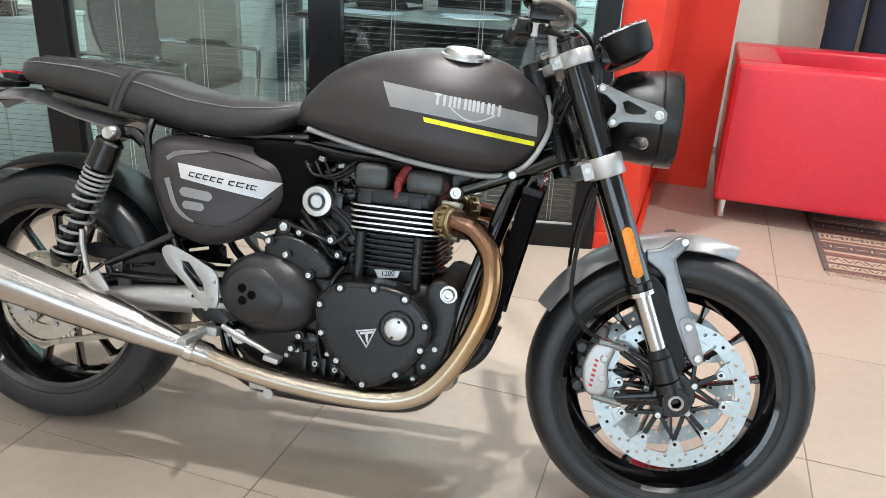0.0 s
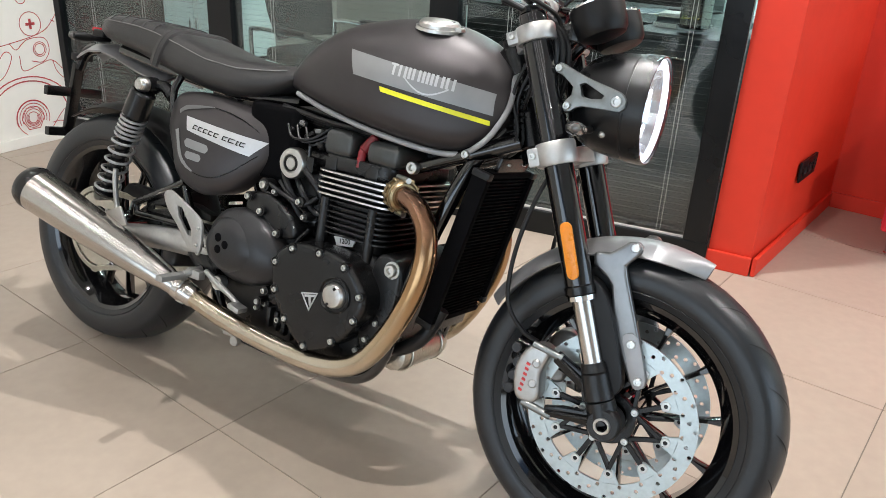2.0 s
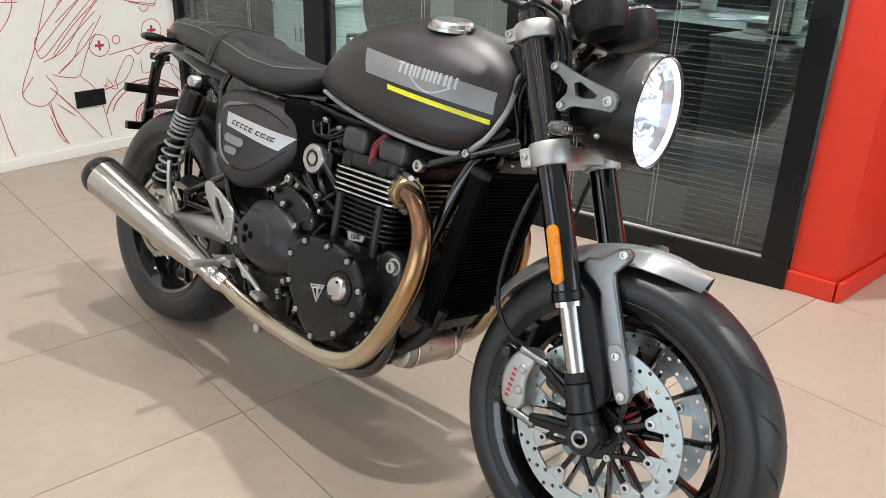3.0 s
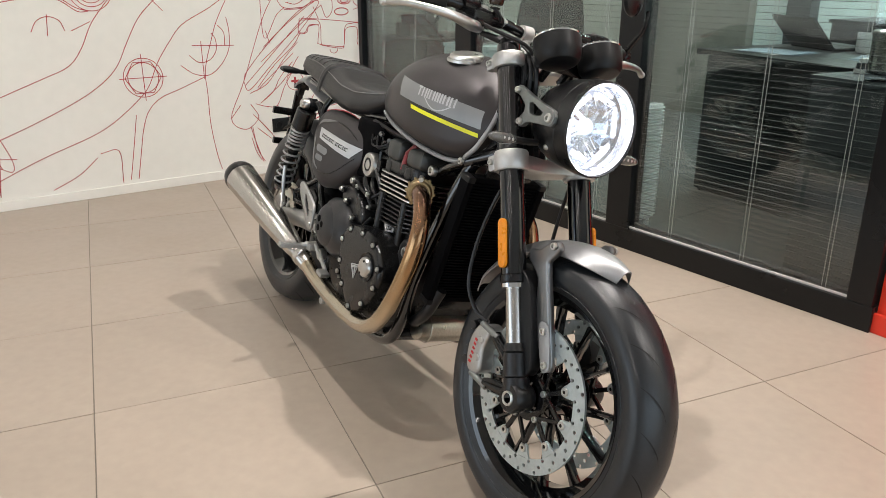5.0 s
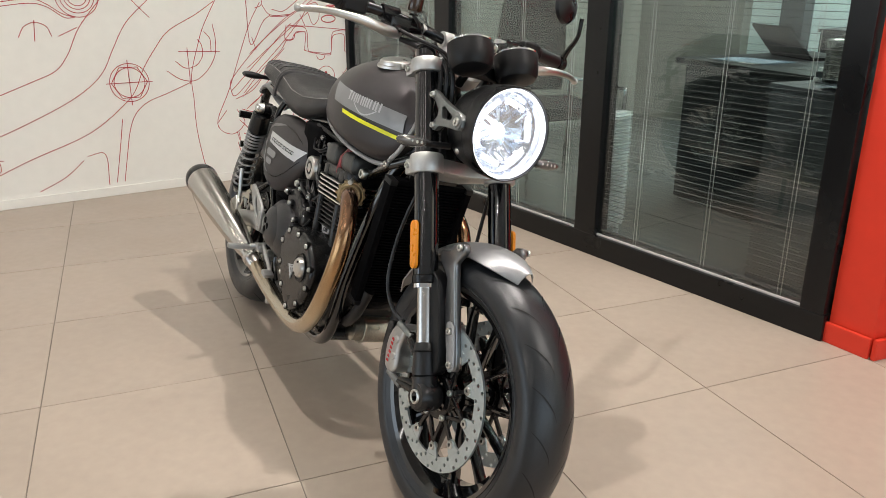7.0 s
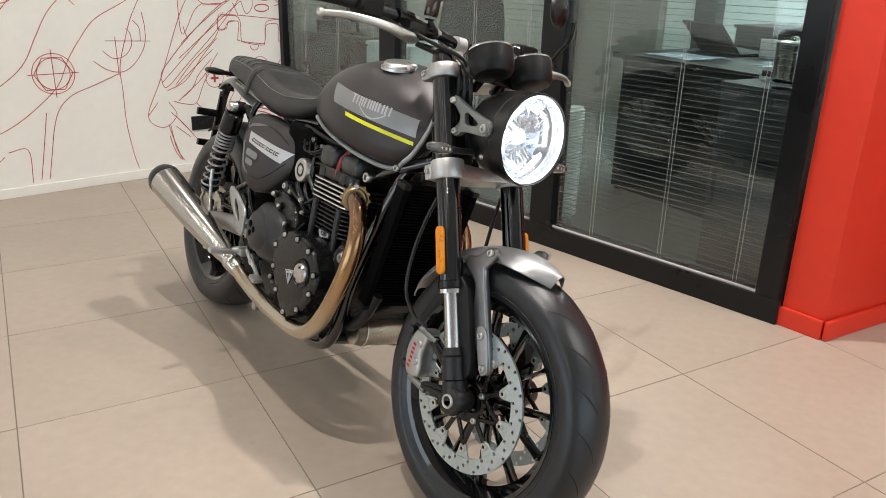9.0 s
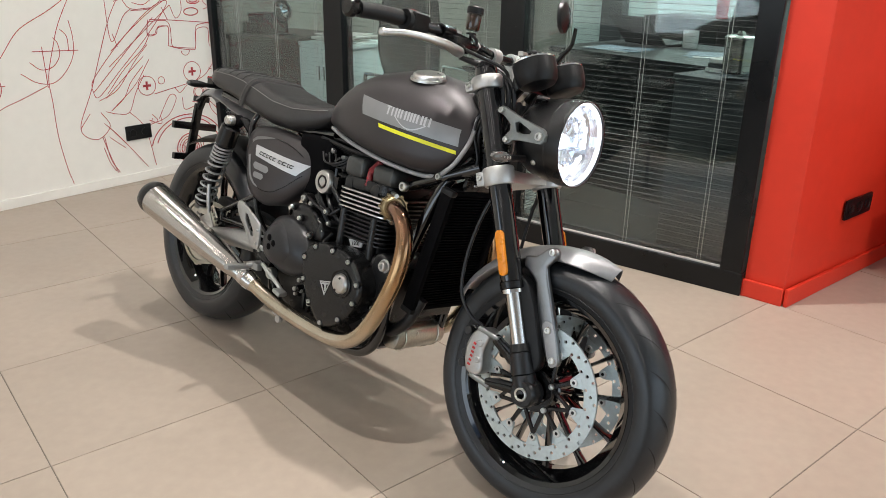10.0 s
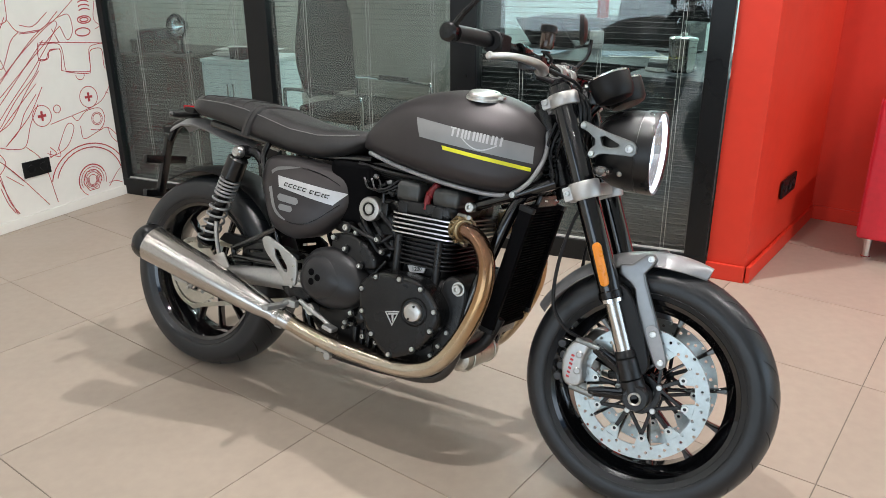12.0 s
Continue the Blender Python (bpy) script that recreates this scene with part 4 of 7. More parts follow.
part("strap", grid_faces(bmesh.new(), [strap_row(x, o) for x, o in ((0.176, -0.001), (0.179, 0.005), (0.191, 0.0065), (0.192, 0.0048), (0.193, 0.0065), (0.205, 0.005), (0.208, -0.001))], False, False), "seat", seat, "black double-seamed strap across the seat")
for side in (0, 1):
    pts = [Vector(seat_row(x, 0.70, math.pi - 0.70, 1, 0.001)[side]) for x in np.linspace(-0.085, 0.575, 28)]
    part("stitching", tube(pts, 0.0012, 6, 1, False), "stitch", seat)
for x in (-0.03, 0.015, 0.06, 0.105, 0.15):
    part("stitching", tube([Vector(p) for p in seat_row(x, 0.75, math.pi - 0.75, 12, 0.0004)], 0.0016, 6, 1, False), "seat", seat)

# ---- fork, headlamp, bars ----
def fork_leg(side):
    y = side * 0.100
    at = lambda z, dy=0.0: (fork_x(z), y + dy, z)
    up = part("fork_upper_tube", cyl(0.0265, at(0.525), at(0.985), 32, None, 0.003), "gloss_black", bike, "gloss black upper fork tube")
    part("fork_seal", cyl(0.029, at(0.512), at(0.532), 32, None, 0.004), "satin_black", up)
    part("seal_ring", cyl(0.0275, at(0.505), at(0.513), 32), "chrome", up)
    low = part("fork_slider", cyl(0.0188, at(0.36), at(0.52), 32), "brushed", bike, "satin steel fork slider")
    part("fork_foot", join(cyl(0.025, at(0.385), at(0.335), 24, 0.027, 0.004), cyl(0.027, at(0.335), (1.428, y, 0.30), 24, 0.029), cyl(0.0215, at(0.40), at(0.385), 24, 0.025),
                           lathe([(0.012, -0.026 * 1), (0.027, -0.026), (0.031, -0.02), (0.031, 0.02), (0.027, 0.026), (0.012, 0.026)], "y", 32, (1.43, y, 0.300), True)), "matt_black", bike, "black cast fork foot")
    axle = part("axle_end", lathe([(0.0105, side * -0.012), (0.0105, side * 0.003), (0.0125, side * 0.0045), (0.0150, side * 0.0035), (0.0158, 0)], "y", 32, (1.43, y + side * 0.026, 0.300), False, False), "bolt", bike, "hollow steel axle end", 35)
    part("axle_bore", lathe([(0.0108, side * 0.0022), (0.0085, side * 0.0018), (0.0080, side * -0.010), (0.0005, side * -0.010)], "y", 6, (1.43, y + side * 0.026, 0.300), False, False), "rad_fin", axle, "dark hexagonal bore", 0)
    refl = part("side_reflector", plate(capsule(1.292, 0.628, 1.322, 0.552, 0.0105), y + side * 0.027, y + side * 0.036, 0.002), "amber", bike, "amber side reflector on the fork")
    part("fork_cap", lathe([(0.024, 0), (0.024, 0.008), (0.02, 0.011), (0.012, 0.011), (0.011, 0.008), (0.0005, 0.008)], "z", 24), "satin_black", bike, "", 35, pose(*at(0.985)) @ pose(0, 0, 0, 0, -22.8, 0))


both(fork_leg)
TILTED = pose(0, 0, 0, 0, -22.8, 0)
FLATTEN = Matrix(((1, 0, 0, 0), (0, 0, 1, 0), (0, 1, 0, 0), (0, 0, 0, 1)))


def yoke(name, z, h, label):
    c = Vector((fork_x(z), 0, z))
    bridge = [(-0.02, -0.105), (0.02, -0.105), (0.016, -0.05), (0.006, 0.0), (0.016, 0.05), (0.02, 0.105), (-0.02, 0.105), (-0.045, 0.06), (-0.066, 0.03), (-0.066, -0.03), (-0.045, -0.06)]
    bm = plate(rounded(bridge, 3), -h * 0.36, h * 0.36, 0.004)
    bmesh.ops.transform(bm, matrix=FLATTEN, verts=bm.verts[:])
    for s in (-1, 1):
        bm = join(bm, lathe([(0.0275, -h / 2), (0.0345, -h / 2), (0.0365, -h / 2 + 0.003), (0.0365, h / 2 - 0.003), (0.0345, h / 2), (0.0275, h / 2)], "z", 40, (0, s * 0.1, 0), True), box(0.022, 0.02, h * 0.8, 0.005, (-0.036, s * 0.116, 0)))
    bmesh.ops.transform(bm, matrix=Matrix.Translation(c) @ TILTED, verts=bm.verts[:])
    y = part(name, bm, "yoke", bike, label, 40)
    for side in (-1, 1):
        bolt(y, c + Vector((-0.034, side * 0.126 + (0.006 if side > 0 else 0), -0.012)), 0.0065)
    return y


top_yoke = yoke("top_yoke", 0.950, 0.030, "satin aluminium top yoke")
low_yoke = yoke("lower_yoke", 0.750, 0.042, "satin aluminium lower yoke")
part("steering_stem", cyl(0.026, (1.165, 0, 0.72), (1.072, 0, 0.945), 24), "satin_black", bike)

# front mudguard
rows = []
for i in range(31):
    a = radians(153 - 82 * i / 30)
    half = 0.062 * (1.0 if i < 24 else 1 - 0.72 * ((i - 24) / 6) ** 1.6) * (1.0 if i > 3 else 0.75 + 0.08 * i)
    out = []
    for k in range(-6, 7):
        q = k / 6
        r = 0.328 - 0.028 * abs(q) ** 2.6
        out.append((1.43 + r * math.cos(a), half * q, 0.30 + r * math.sin(a)))
    inner = [(1.43 + (x - 1.43) * 0.992, y * 0.97, 0.3 + (z - 0.3) * 0.992) for x, y, z in out[::-1]]
    rows.append(out + inner)
mudguard = part("front_mudguard", grid_faces(bmesh.new(), rows), "silver_paint", bike, "satin silver front mudguard", 50)


def guard_side(side):
    g = part("fork_guard", plate([(1.338, 0.593), (1.367, 0.598), (1.396, 0.625), (1.412, 0.628), (1.422, 0.618), (1.419, 0.606), (1.399, 0.580), (1.407, 0.558), (1.446, 0.470), (1.480, 0.390), (1.478, 0.374), (1.460, 0.370), (1.448, 0.380), (1.426, 0.419), (1.399, 0.470), (1.381, 0.540), (1.368, 0.553), (1.340, 0.570)], side * 0.066, side * 0.083, 0.006, 3), "guard_grey", mudguard, "satin grey mudguard stay", 45)
    part("stay_plate", plate(rounded([(1.422, 0.458), (1.448, 0.462), (1.477, 0.392), (1.474, 0.375), (1.459, 0.373), (1.438, 0.416)], 3), side * 0.0835, side * 0.0865, 0.0012), "silver_paint", g)
    part("guard_shield", plate(rounded([(1.335, 0.545), (1.380, 0.525), (1.435, 0.40), (1.44, 0.36), (1.415, 0.355), (1.36, 0.48)], 4), side * 0.070, side * 0.099, 0.005, 3), "black_plastic", g)
    for x, z in ((1.410, 0.617), (1.440, 0.448), (1.466, 0.386)):
        bolt(g, (x, side * 0.0865 if side < 0 else side * 0.0865 + 0.005, z), 0.0078)
    # caliper behind the fork
    cal = part("brake_caliper", plate(rounded([(1.258, 0.388), (1.284, 0.400), (1.304, 0.388), (1.294, 0.348), (1.299, 0.302), (1.281, 0.284), (1.252, 0.293), (1.242, 0.345)], 4), side * 0.058, side * 0.104, 0.009, 3), "alu_matt", bike, "machined silver four-piston brake caliper", 40)
    part("caliper_rib", join(*[box(0.05, 0.012, 0.005, 0.002, (1.256, side * 0.081, 0.30 + 0.022 * k), 1, pose(0, 0, 0, 0, 12, 0)) for k in range(5)]), "matt_black", cal)
    for k in range(6):
        part("caliper_mark", plate([(1.258 + 0.0012 * k, 0.306 + 0.0105 * k), (1.2655 + 0.0012 * k, 0.3042 + 0.0105 * k), (1.2662 + 0.0012 * k, 0.3085 + 0.0105 * k), (1.2587 + 0.0012 * k, 0.3108 + 0.0105 * k)], side * 0.104, side * 0.1055, 0), "crimson", cal, "red mark on caliper", 0)
    mount = [(1.318, 0.399), (1.345, 0.386), (1.392, 0.368), (1.418, 0.352), (1.438, 0.318), (1.432, 0.283), (1.405, 0.282), (1.350, 0.276), (1.316, 0.271), (1.312, 0.290), (1.345, 0.300), (1.386, 0.306), (1.393, 0.322), (1.376, 0.341), (1.338, 0.362), (1.311, 0.378)]
    part("caliper_mount", plate(mount, side * 0.086, side * 0.102, 0.004), "satin_black", cal, "black cast caliper bracket", 45)
    part("mount_rib", join(cyl(0.0055, (1.32, side * 0.1, 0.388), (1.415, side * 0.104, 0.335), 8, 0.008), cyl(0.0055, (1.318, side * 0.1, 0.281), (1.42, side * 0.104, 0.298), 8, 0.008)), "satin_black", cal)
    for k in range(4):
        part("piston_housing", cyl(0.0105, (1.236 + 0.004 * (k % 3), side * 0.070, 0.300 + 0.027 * k), (1.236 + 0.004 * (k % 3), side * 0.099, 0.300 + 0.027 * k), 14, None, 0.002), "cover_grey", cal, "dark grey piston housing")
    for z in (0.398, 0.284):
        part("mount_bolt", cyl(0.0075, (1.268, side * 0.098, z), (1.328, side * 0.098, z - 0.01), 12, None, 0.001), "bracket", cal)
    for z in (0.325, 0.365):
        part("piston_cap", lathe([(0.0005, side * 0.107), (0.006, side * 0.107), (0.0085, side * 0.105), (0.0085, side * 0.1)], "y", 20, (1.283, 0, z)), "alu_matt", cal)
    # brake hose
    part("brake_hose", tube([(1.24, side * 0.085, 0.74), (1.215, side * 0.10, 0.66), (1.20, side * 0.11, 0.56), (1.205, side * 0.112, 0.47), (1.24, side * 0.105, 0.42), (1.272, side * 0.09, 0.402)], 0.0045, 8), "hose", bike, "black brake hose")


both(guard_side)

# headlamp
HL = pose(0.988, 0, 0.855)
lamp_shell = part("headlamp", lathe([(0.0005, 0.225), (0.03, 0.228), (0.058, 0.238), (0.078, 0.257), (0.090, 0.285), (0.0955, 0.32), (0.0965, 0.343), (0.0955, 0.3445), (0.0955, 0.3465), (0.0985, 0.348), (0.0995, 0.375), (0.0985, 0.382), (0.0958, 0.383), (0.0945, 0.376)], "x", 64, (0, 0, 0), False, False), "matt_black", bike, "round matt black headlamp, lit", 35, HL)
part("reflector_bowl", lathe([(0.0945, 0.375), (0.085, 0.352), (0.066, 0.332), (0.042, 0.318), (0.02, 0.312)], "x", 24, (0, 0, 0), False, False), "reflector", lamp_shell, "faceted mirror bowl", 5)
part("edge_light", lathe([(0.0938, 0.3765), (0.0912, 0.3735), (0.0882, 0.3690), (0.0872, 0.3700), (0.0900, 0.3755), (0.0925, 0.3785)], "x", 64, (0, 0, 0), True), "glow", lamp_shell, "lit white ring round the lamp")
part("lamp_bulb", lathe([(0.0005, 0.345), (0.012, 0.343), (0.018, 0.332), (0.02, 0.312), (0.0005, 0.312)], "x", 20), "glow", lamp_shell, "lit lamp")
glow_ring = part("daylight_ring", join(*[box(0.004, 0.052, 0.012, 0.002, (0, 0, 0), 1, Matrix.Translation((0.352, 0.063 * math.cos(a), 0.063 * math.sin(a))) @ pose(0, 0, 0, math.degrees(a) + 90, 0, 0)) for a in (radians(v) for v in (15, 75, 135, 195, 255, 315))]), "glow", lamp_shell, "lit white running lights")
for k in range(20):
    a = 2.4 * k
    r = 0.026 + 0.05 * ((k * 7) % 20) / 20
    part("reflector_facet", box(0.003, 0.03, 0.007, 0.001, (0, 0, 0), 1, Matrix.Translation((0.322 + 0.4 * r, r * math.cos(a), r * math.sin(a))) @ pose(0, 0, 0, math.degrees(a) + 20 * (k % 3), 25 - 14 * (k % 4), 18 - 12 * (k % 4))), "reflector", lamp_shell, "", 0)
lens = part("lens", lathe([(0.0952, 0.380), (0.08, 0.387), (0.05, 0.394), (0.02, 0.397), (0.0005, 0.3975)], "x", 48, (0, 0, 0), False, False), "lens", lamp_shell, "clear curved lens", 60)
lens.visible_shadow = False
part("lens_rim", lathe([(0.0952, 0.379), (0.0957, 0.3835), (0.0972, 0.3835), (0.0975, 0.379)], "x", 64, (0, 0, 0), True), "satin_black", lamp_shell)

for side in (1, -1):
    part("lamp_screw", lathe([(0.0005, 0.1005), (0.004, 0.0998), (0.0062, 0.0975), (0.0065, 0.093)], "y", 16), "bolt", lamp_shell, "silver lamp mounting screw", 40, pose(0.315, 0, 0) @ pose(0, 0, 0, -37 if side > 0 else 217))


def lamp_bracket(side):
    outer = [(1.203, 0.902), (1.210, 0.909), (1.221, 0.906), (1.242, 0.898), (1.268, 0.889), (1.304, 0.880), (1.330, 0.873), (1.341, 0.862), (1.341, 0.848), (1.333, 0.840), (1.315, 0.840), (1.267, 0.839), (1.255, 0.836), (1.247, 0.828), (1.236, 0.825), (1.229, 0.833), (1.233, 0.845), (1.243, 0.857), (1.242, 0.870), (1.222, 0.886), (1.204, 0.892)]
    hole = [(1.254, 0.876), (1.264, 0.880), (1.301, 0.8635), (1.297, 0.857), (1.276, 0.8545), (1.262, 0.857)]
    b = part("headlamp_bracket", plate(outer, side * 0.092, side * 0.106, 0.0025, 2, [hole]), "bracket", bike, "cast aluminium headlamp bracket", 40)
    for x, z, r in ((1.325, 0.856, 0.0095), (1.212, 0.898, 0.0068), (1.239, 0.836, 0.0068)):
        bolt(b, (x, side * 0.106 + (0.006 if side > 0 else 0), z), r, "y", 0.007)
    part("bracket_ring", lathe([(0.0095, side * 0.104), (0.0155, side * 0.104), (0.0155, side * 0.1085), (0.0095, side * 0.1085)], "y", 28, (1.325, 0, 0.856), True), "bracket", b)
    part("bracket_boss", cyl(0.012, (1.326, side * 0.09, 0.857), (1.326, side * 0.094, 0.857), 16), "alu_matt", b)
    part("bracket_lug", cyl(0.009, (1.209, side * 0.093, 0.897), (1.185, side * 0.098, 0.887), 10), "satin_black", b)
    part("bracket_lug", cyl(0.009, (1.237, side * 0.093, 0.834), (1.21, side * 0.098, 0.82), 10), "satin_black", b)


both(lamp_bracket)


def indicator(at, side, length, material, label, front=True):
    stalk = part("indicator", tube([at, (at[0] + 0.002, at[1] + side * length * 0.5, at[2] - 0.002), (at[0] + 0.004, at[1] + side * length, at[2] - 0.002)], 0.0075, 10), "black_plastic", bike, label)
    c = (at[0] + 0.004, at[1] + side * (length + 0.025), at[2] - 0.002)
    bm = lathe([(0.0005, -0.035), (0.007, -0.032), (0.0105, -0.02), (0.0115, 0.0), (0.0095, 0.02), (0.0055, 0.032), (0.0005, 0.035)], "y", 16, c)
    part("indicator_body", bm, "black_plastic", stalk)
    f = 1 if front else -1
    bm = lathe([(0.0005, -0.036), (0.007, -0.031), (0.0112, -0.018), (0.0122, 0.0), (0.0098, 0.02), (0.0056, 0.032), (0.0005, 0.036)], "y", 18, c)
    bmesh.ops.translate(bm, vec=(f * 0.006, side * 0.006, 0), verts=bm.verts[:])
    glass_part = part("indicator_lens", bm, material, stalk, "clear faceted lens" if front else "", 50)
    if front:
        for k in range(4):
            part("lens_dimple", lathe([(0.0005, 0.002), (0.0032, 0.001), (0.0042, -0.002)], "x", 10), "alu", glass_part, "", 50, pose(c[0] + 0.0165 - 0.0006 * (k - 1.5) ** 2, c[1] + side * (0.0115 * (k - 1.5) + 0.004), c[2] + 0.001))


for side in (-1, 1):
    indicator((1.281, side * 0.082, 0.802), side, 0.07, "smoke", "black front indicator with clear lens")
    indicator((-0.100, side * 0.03, 0.803), side, 0.05, "smoke", "black slim rear indicator", False)


# instruments
def gauge(side):
    tilt = pose(1.2525, side * 0.062, 0.990, 0, -27, 0)
    g = part("instrument", lathe([(0.0005, -0.033), (0.026, -0.032), (0.040, -0.027), (0.046, -0.018), (0.0485, 0.0), (0.0495, 0.016), (0.0495, 0.026), (0.046, 0.028)], "z", 48, (0, 0, 0), False, False), "black_plastic", bike, "round black instrument housing", 35, tilt)
    part("bezel", lathe([(0.045, 0.027), (0.0485, 0.024), (0.0495, 0.029), (0.046, 0.031), (0.043, 0.029)], "z", 48, (0, 0, 0), True), "chrome", g)
    part("dial", lathe([(0.0005, 0.025), (0.043, 0.025), (0.043, 0.023), (0.0005, 0.023)], "z", 40), "monitor", g)
    for k in range(24):
        a = 2 * math.pi * k / 24
        part("bezel_notch", box(0.004, 0.004, 0.003, 0.001, (0.046 * math.cos(a), 0.046 * math.sin(a), 0.031), 1), "chrome", g)


both(gauge)
part("instrument_bracket", join(box(0.02, 0.16, 0.03, 0.006, (1.215, 0, 0.965)), cyl(0.01, (1.21, -0.03, 0.97), (1.18, -0.03, 0.93), 10), cyl(0.01, (1.21, 0.03, 0.97), (1.18, 0.03, 0.93), 10)), "satin_black", bike)

# handlebar
BAR = [(0.990, -0.395, 1.046), (1.010, -0.30, 1.052), (1.055, -0.18, 1.045), (1.092, -0.10, 1.030), (1.108, -0.04, 1.018), (1.108, 0.04, 1.018), (1.092, 0.10, 1.030), (1.055, 0.18, 1.045), (1.010, 0.30, 1.052), (0.990, 0.395, 1.046)]
handlebar = part("handlebar", tube(BAR, 0.0115, 16), "satin_black", bike, "black tapered handlebar")
for side in (-1, 1):
    part("riser", join(cyl(0.0165, (1.118, side * 0.04, 0.955), (1.108, side * 0.04, 1.005), 24, 0.0145, 0.003), lathe([(0.012, -0.014), (0.0185, -0.013), (0.0185, 0.013), (0.012, 0.014)], "y", 24, (1.108, side * 0.04, 1.018), True)), "yoke", handlebar, "aluminium bar riser")
    grip = [Vector(p) for p in curve([BAR[0], BAR[1], BAR[2]], 8)][1:11]
    part("grip", tube([(p.x, p.y * -side, p.z) for p in grip], 0.0175, 16, 1, False), "hose", handlebar, "black rubber grip")
    end = (0.988, side * 0.40, 1.046)
    part("bar_end", join(lathe([(0.017, -0.008), (0.02, -0.004), (0.02, 0.008), (0.015, 0.014), (0.0005, 0.015)] if side > 0 else [(0.017, 0.008), (0.02, 0.004), (0.02, -0.008), (0.015, -0.014), (0.0005, -0.015)], "y", 20, end)), "satin_black", handlebar)
    stem = part("mirror", tube([end, (1.012, side * 0.398, 1.083), (1.040, side * 0.394, 1.118), (1.046, side * 0.388, 1.165)], [0.009, 0.0065, 0.0055, 0.0055], 10), "satin_black", bike, "black bar-end mirror on a curved stem")
    face = Matrix.Translation((1.030, side * 0.340, 1.184)) @ pose(0, 0, 0, 0, 82, side * 14)
    part("mirror_shell", lathe([(0.0005, 0.016), (0.028, 0.014), (0.042, 0.006), (0.045, -0.003), (0.043, -0.006)], "z", 32, (0, 0, 0), False, False), "matt_black", stem, "", 40, face)
    part("mirror_glass", lathe([(0.043, -0.005), (0.0005, -0.005)], "z", 32, (0, 0, 0), False, False), "mirror", stem, "round mirror glass", 0, face)
    sw = part("switch_cube", join(box(0.045, 0.055, 0.042, 0.009, (1.032, side * 0.248, 1.05), 3), box(0.03, 0.02, 0.03, 0.006, (1.028, side * 0.21, 1.05)), lathe([(0.012, -0.02), (0.022, -0.02), (0.0245, -0.016), (0.0245, -0.004), (0.0225, -0.002), (0.0225, 0.002), (0.0245, 0.004), (0.0245, 0.016), (0.022, 0.02), (0.012, 0.02)], "y", 28, (1.030, side * 0.262, 1.05), True)), "black_plastic", handlebar, "black switch housing")
    part("switch_button", box(0.012, 0.014, 0.007, 0.002, (1.02, side * 0.25, 1.073)), "red_plastic" if side < 0 else "guard_grey", sw)
    lever = [(1.108, side * 0.168, 1.006), (1.132, side * 0.205, 1.004), (1.133, side * 0.262, 1.012), (1.108, side * 0.335, 1.014), (1.080, side * 0.385, 1.006)]
    part("lever", tube(lever, [0.012, 0.0125, 0.0095, 0.0072, 0.0068], 12), "alu", handlebar, "polished aluminium lever")
    part("lever_ball", lathe([(0.0005, -0.009), (0.007, -0.006), (0.009, 0), (0.007, 0.006), (0.0005, 0.009)], "y", 14, (1.0795, side * 0.387, 1.006)), "alu", handlebar)
    part("lever_clamp", join(box(0.055, 0.05, 0.034, 0.008, (1.088, side * 0.165, 1.022)), lathe([(0.012, -0.02), (0.017, -0.02), (0.017, 0.02), (0.012, 0.02)], "y", 16, (1.06, side * 0.17, 1.045), True)), "satin_black", handlebar)
pot = part("fluid_reservoir", lathe([(0.0005, 0), (0.014, 0.0), (0.0165, 0.006), (0.0165, 0.03), (0.0155, 0.036)], "z", 24, (1.105, -0.135, 1.060)), "fluid", handlebar, "round amber brake fluid pot")
part("reservoir_cap", lathe([(0.016, 0.036), (0.020, 0.037), (0.020, 0.050), (0.017, 0.053), (0.0005, 0.053)], "z", 24, (1.105, -0.135, 1.060)), "black_plastic", pot)
for k in range(3):
    part("control_cable", tube([(1.105 - 0.01 * k, -0.15 + 0.02 * k, 1.0), (1.145, -0.10 + 0.012 * k, 0.985 + 0.004 * k), (1.180 + 0.006 * k, -0.082 + 0.01 * k, 0.965), (1.196 + 0.007 * k, -0.08 + 0.012 * k, 0.925), (1.192 + 0.008 * k, -0.075 + 0.012 * k, 0.86), (1.18, -0.06, 0.80)], 0.0058, 10), "hose", bike, "thick black control cable")
for k, (y0, y1) in enumerate(((-0.19, -0.07), (0.16, 0.06), (0.13, 0.05))):
    part("control_cable", tube([(1.085, y0, 1.03), (1.15, y0 * 0.8, 1.01 + 0.006 * k), (1.185, y1, 0.985), (1.178, y1, 0.93), (1.15, y1 * 0.8, 0.86), (1.125, y1 * 0.5, 0.78)], 0.0042, 8), "hose", bike)
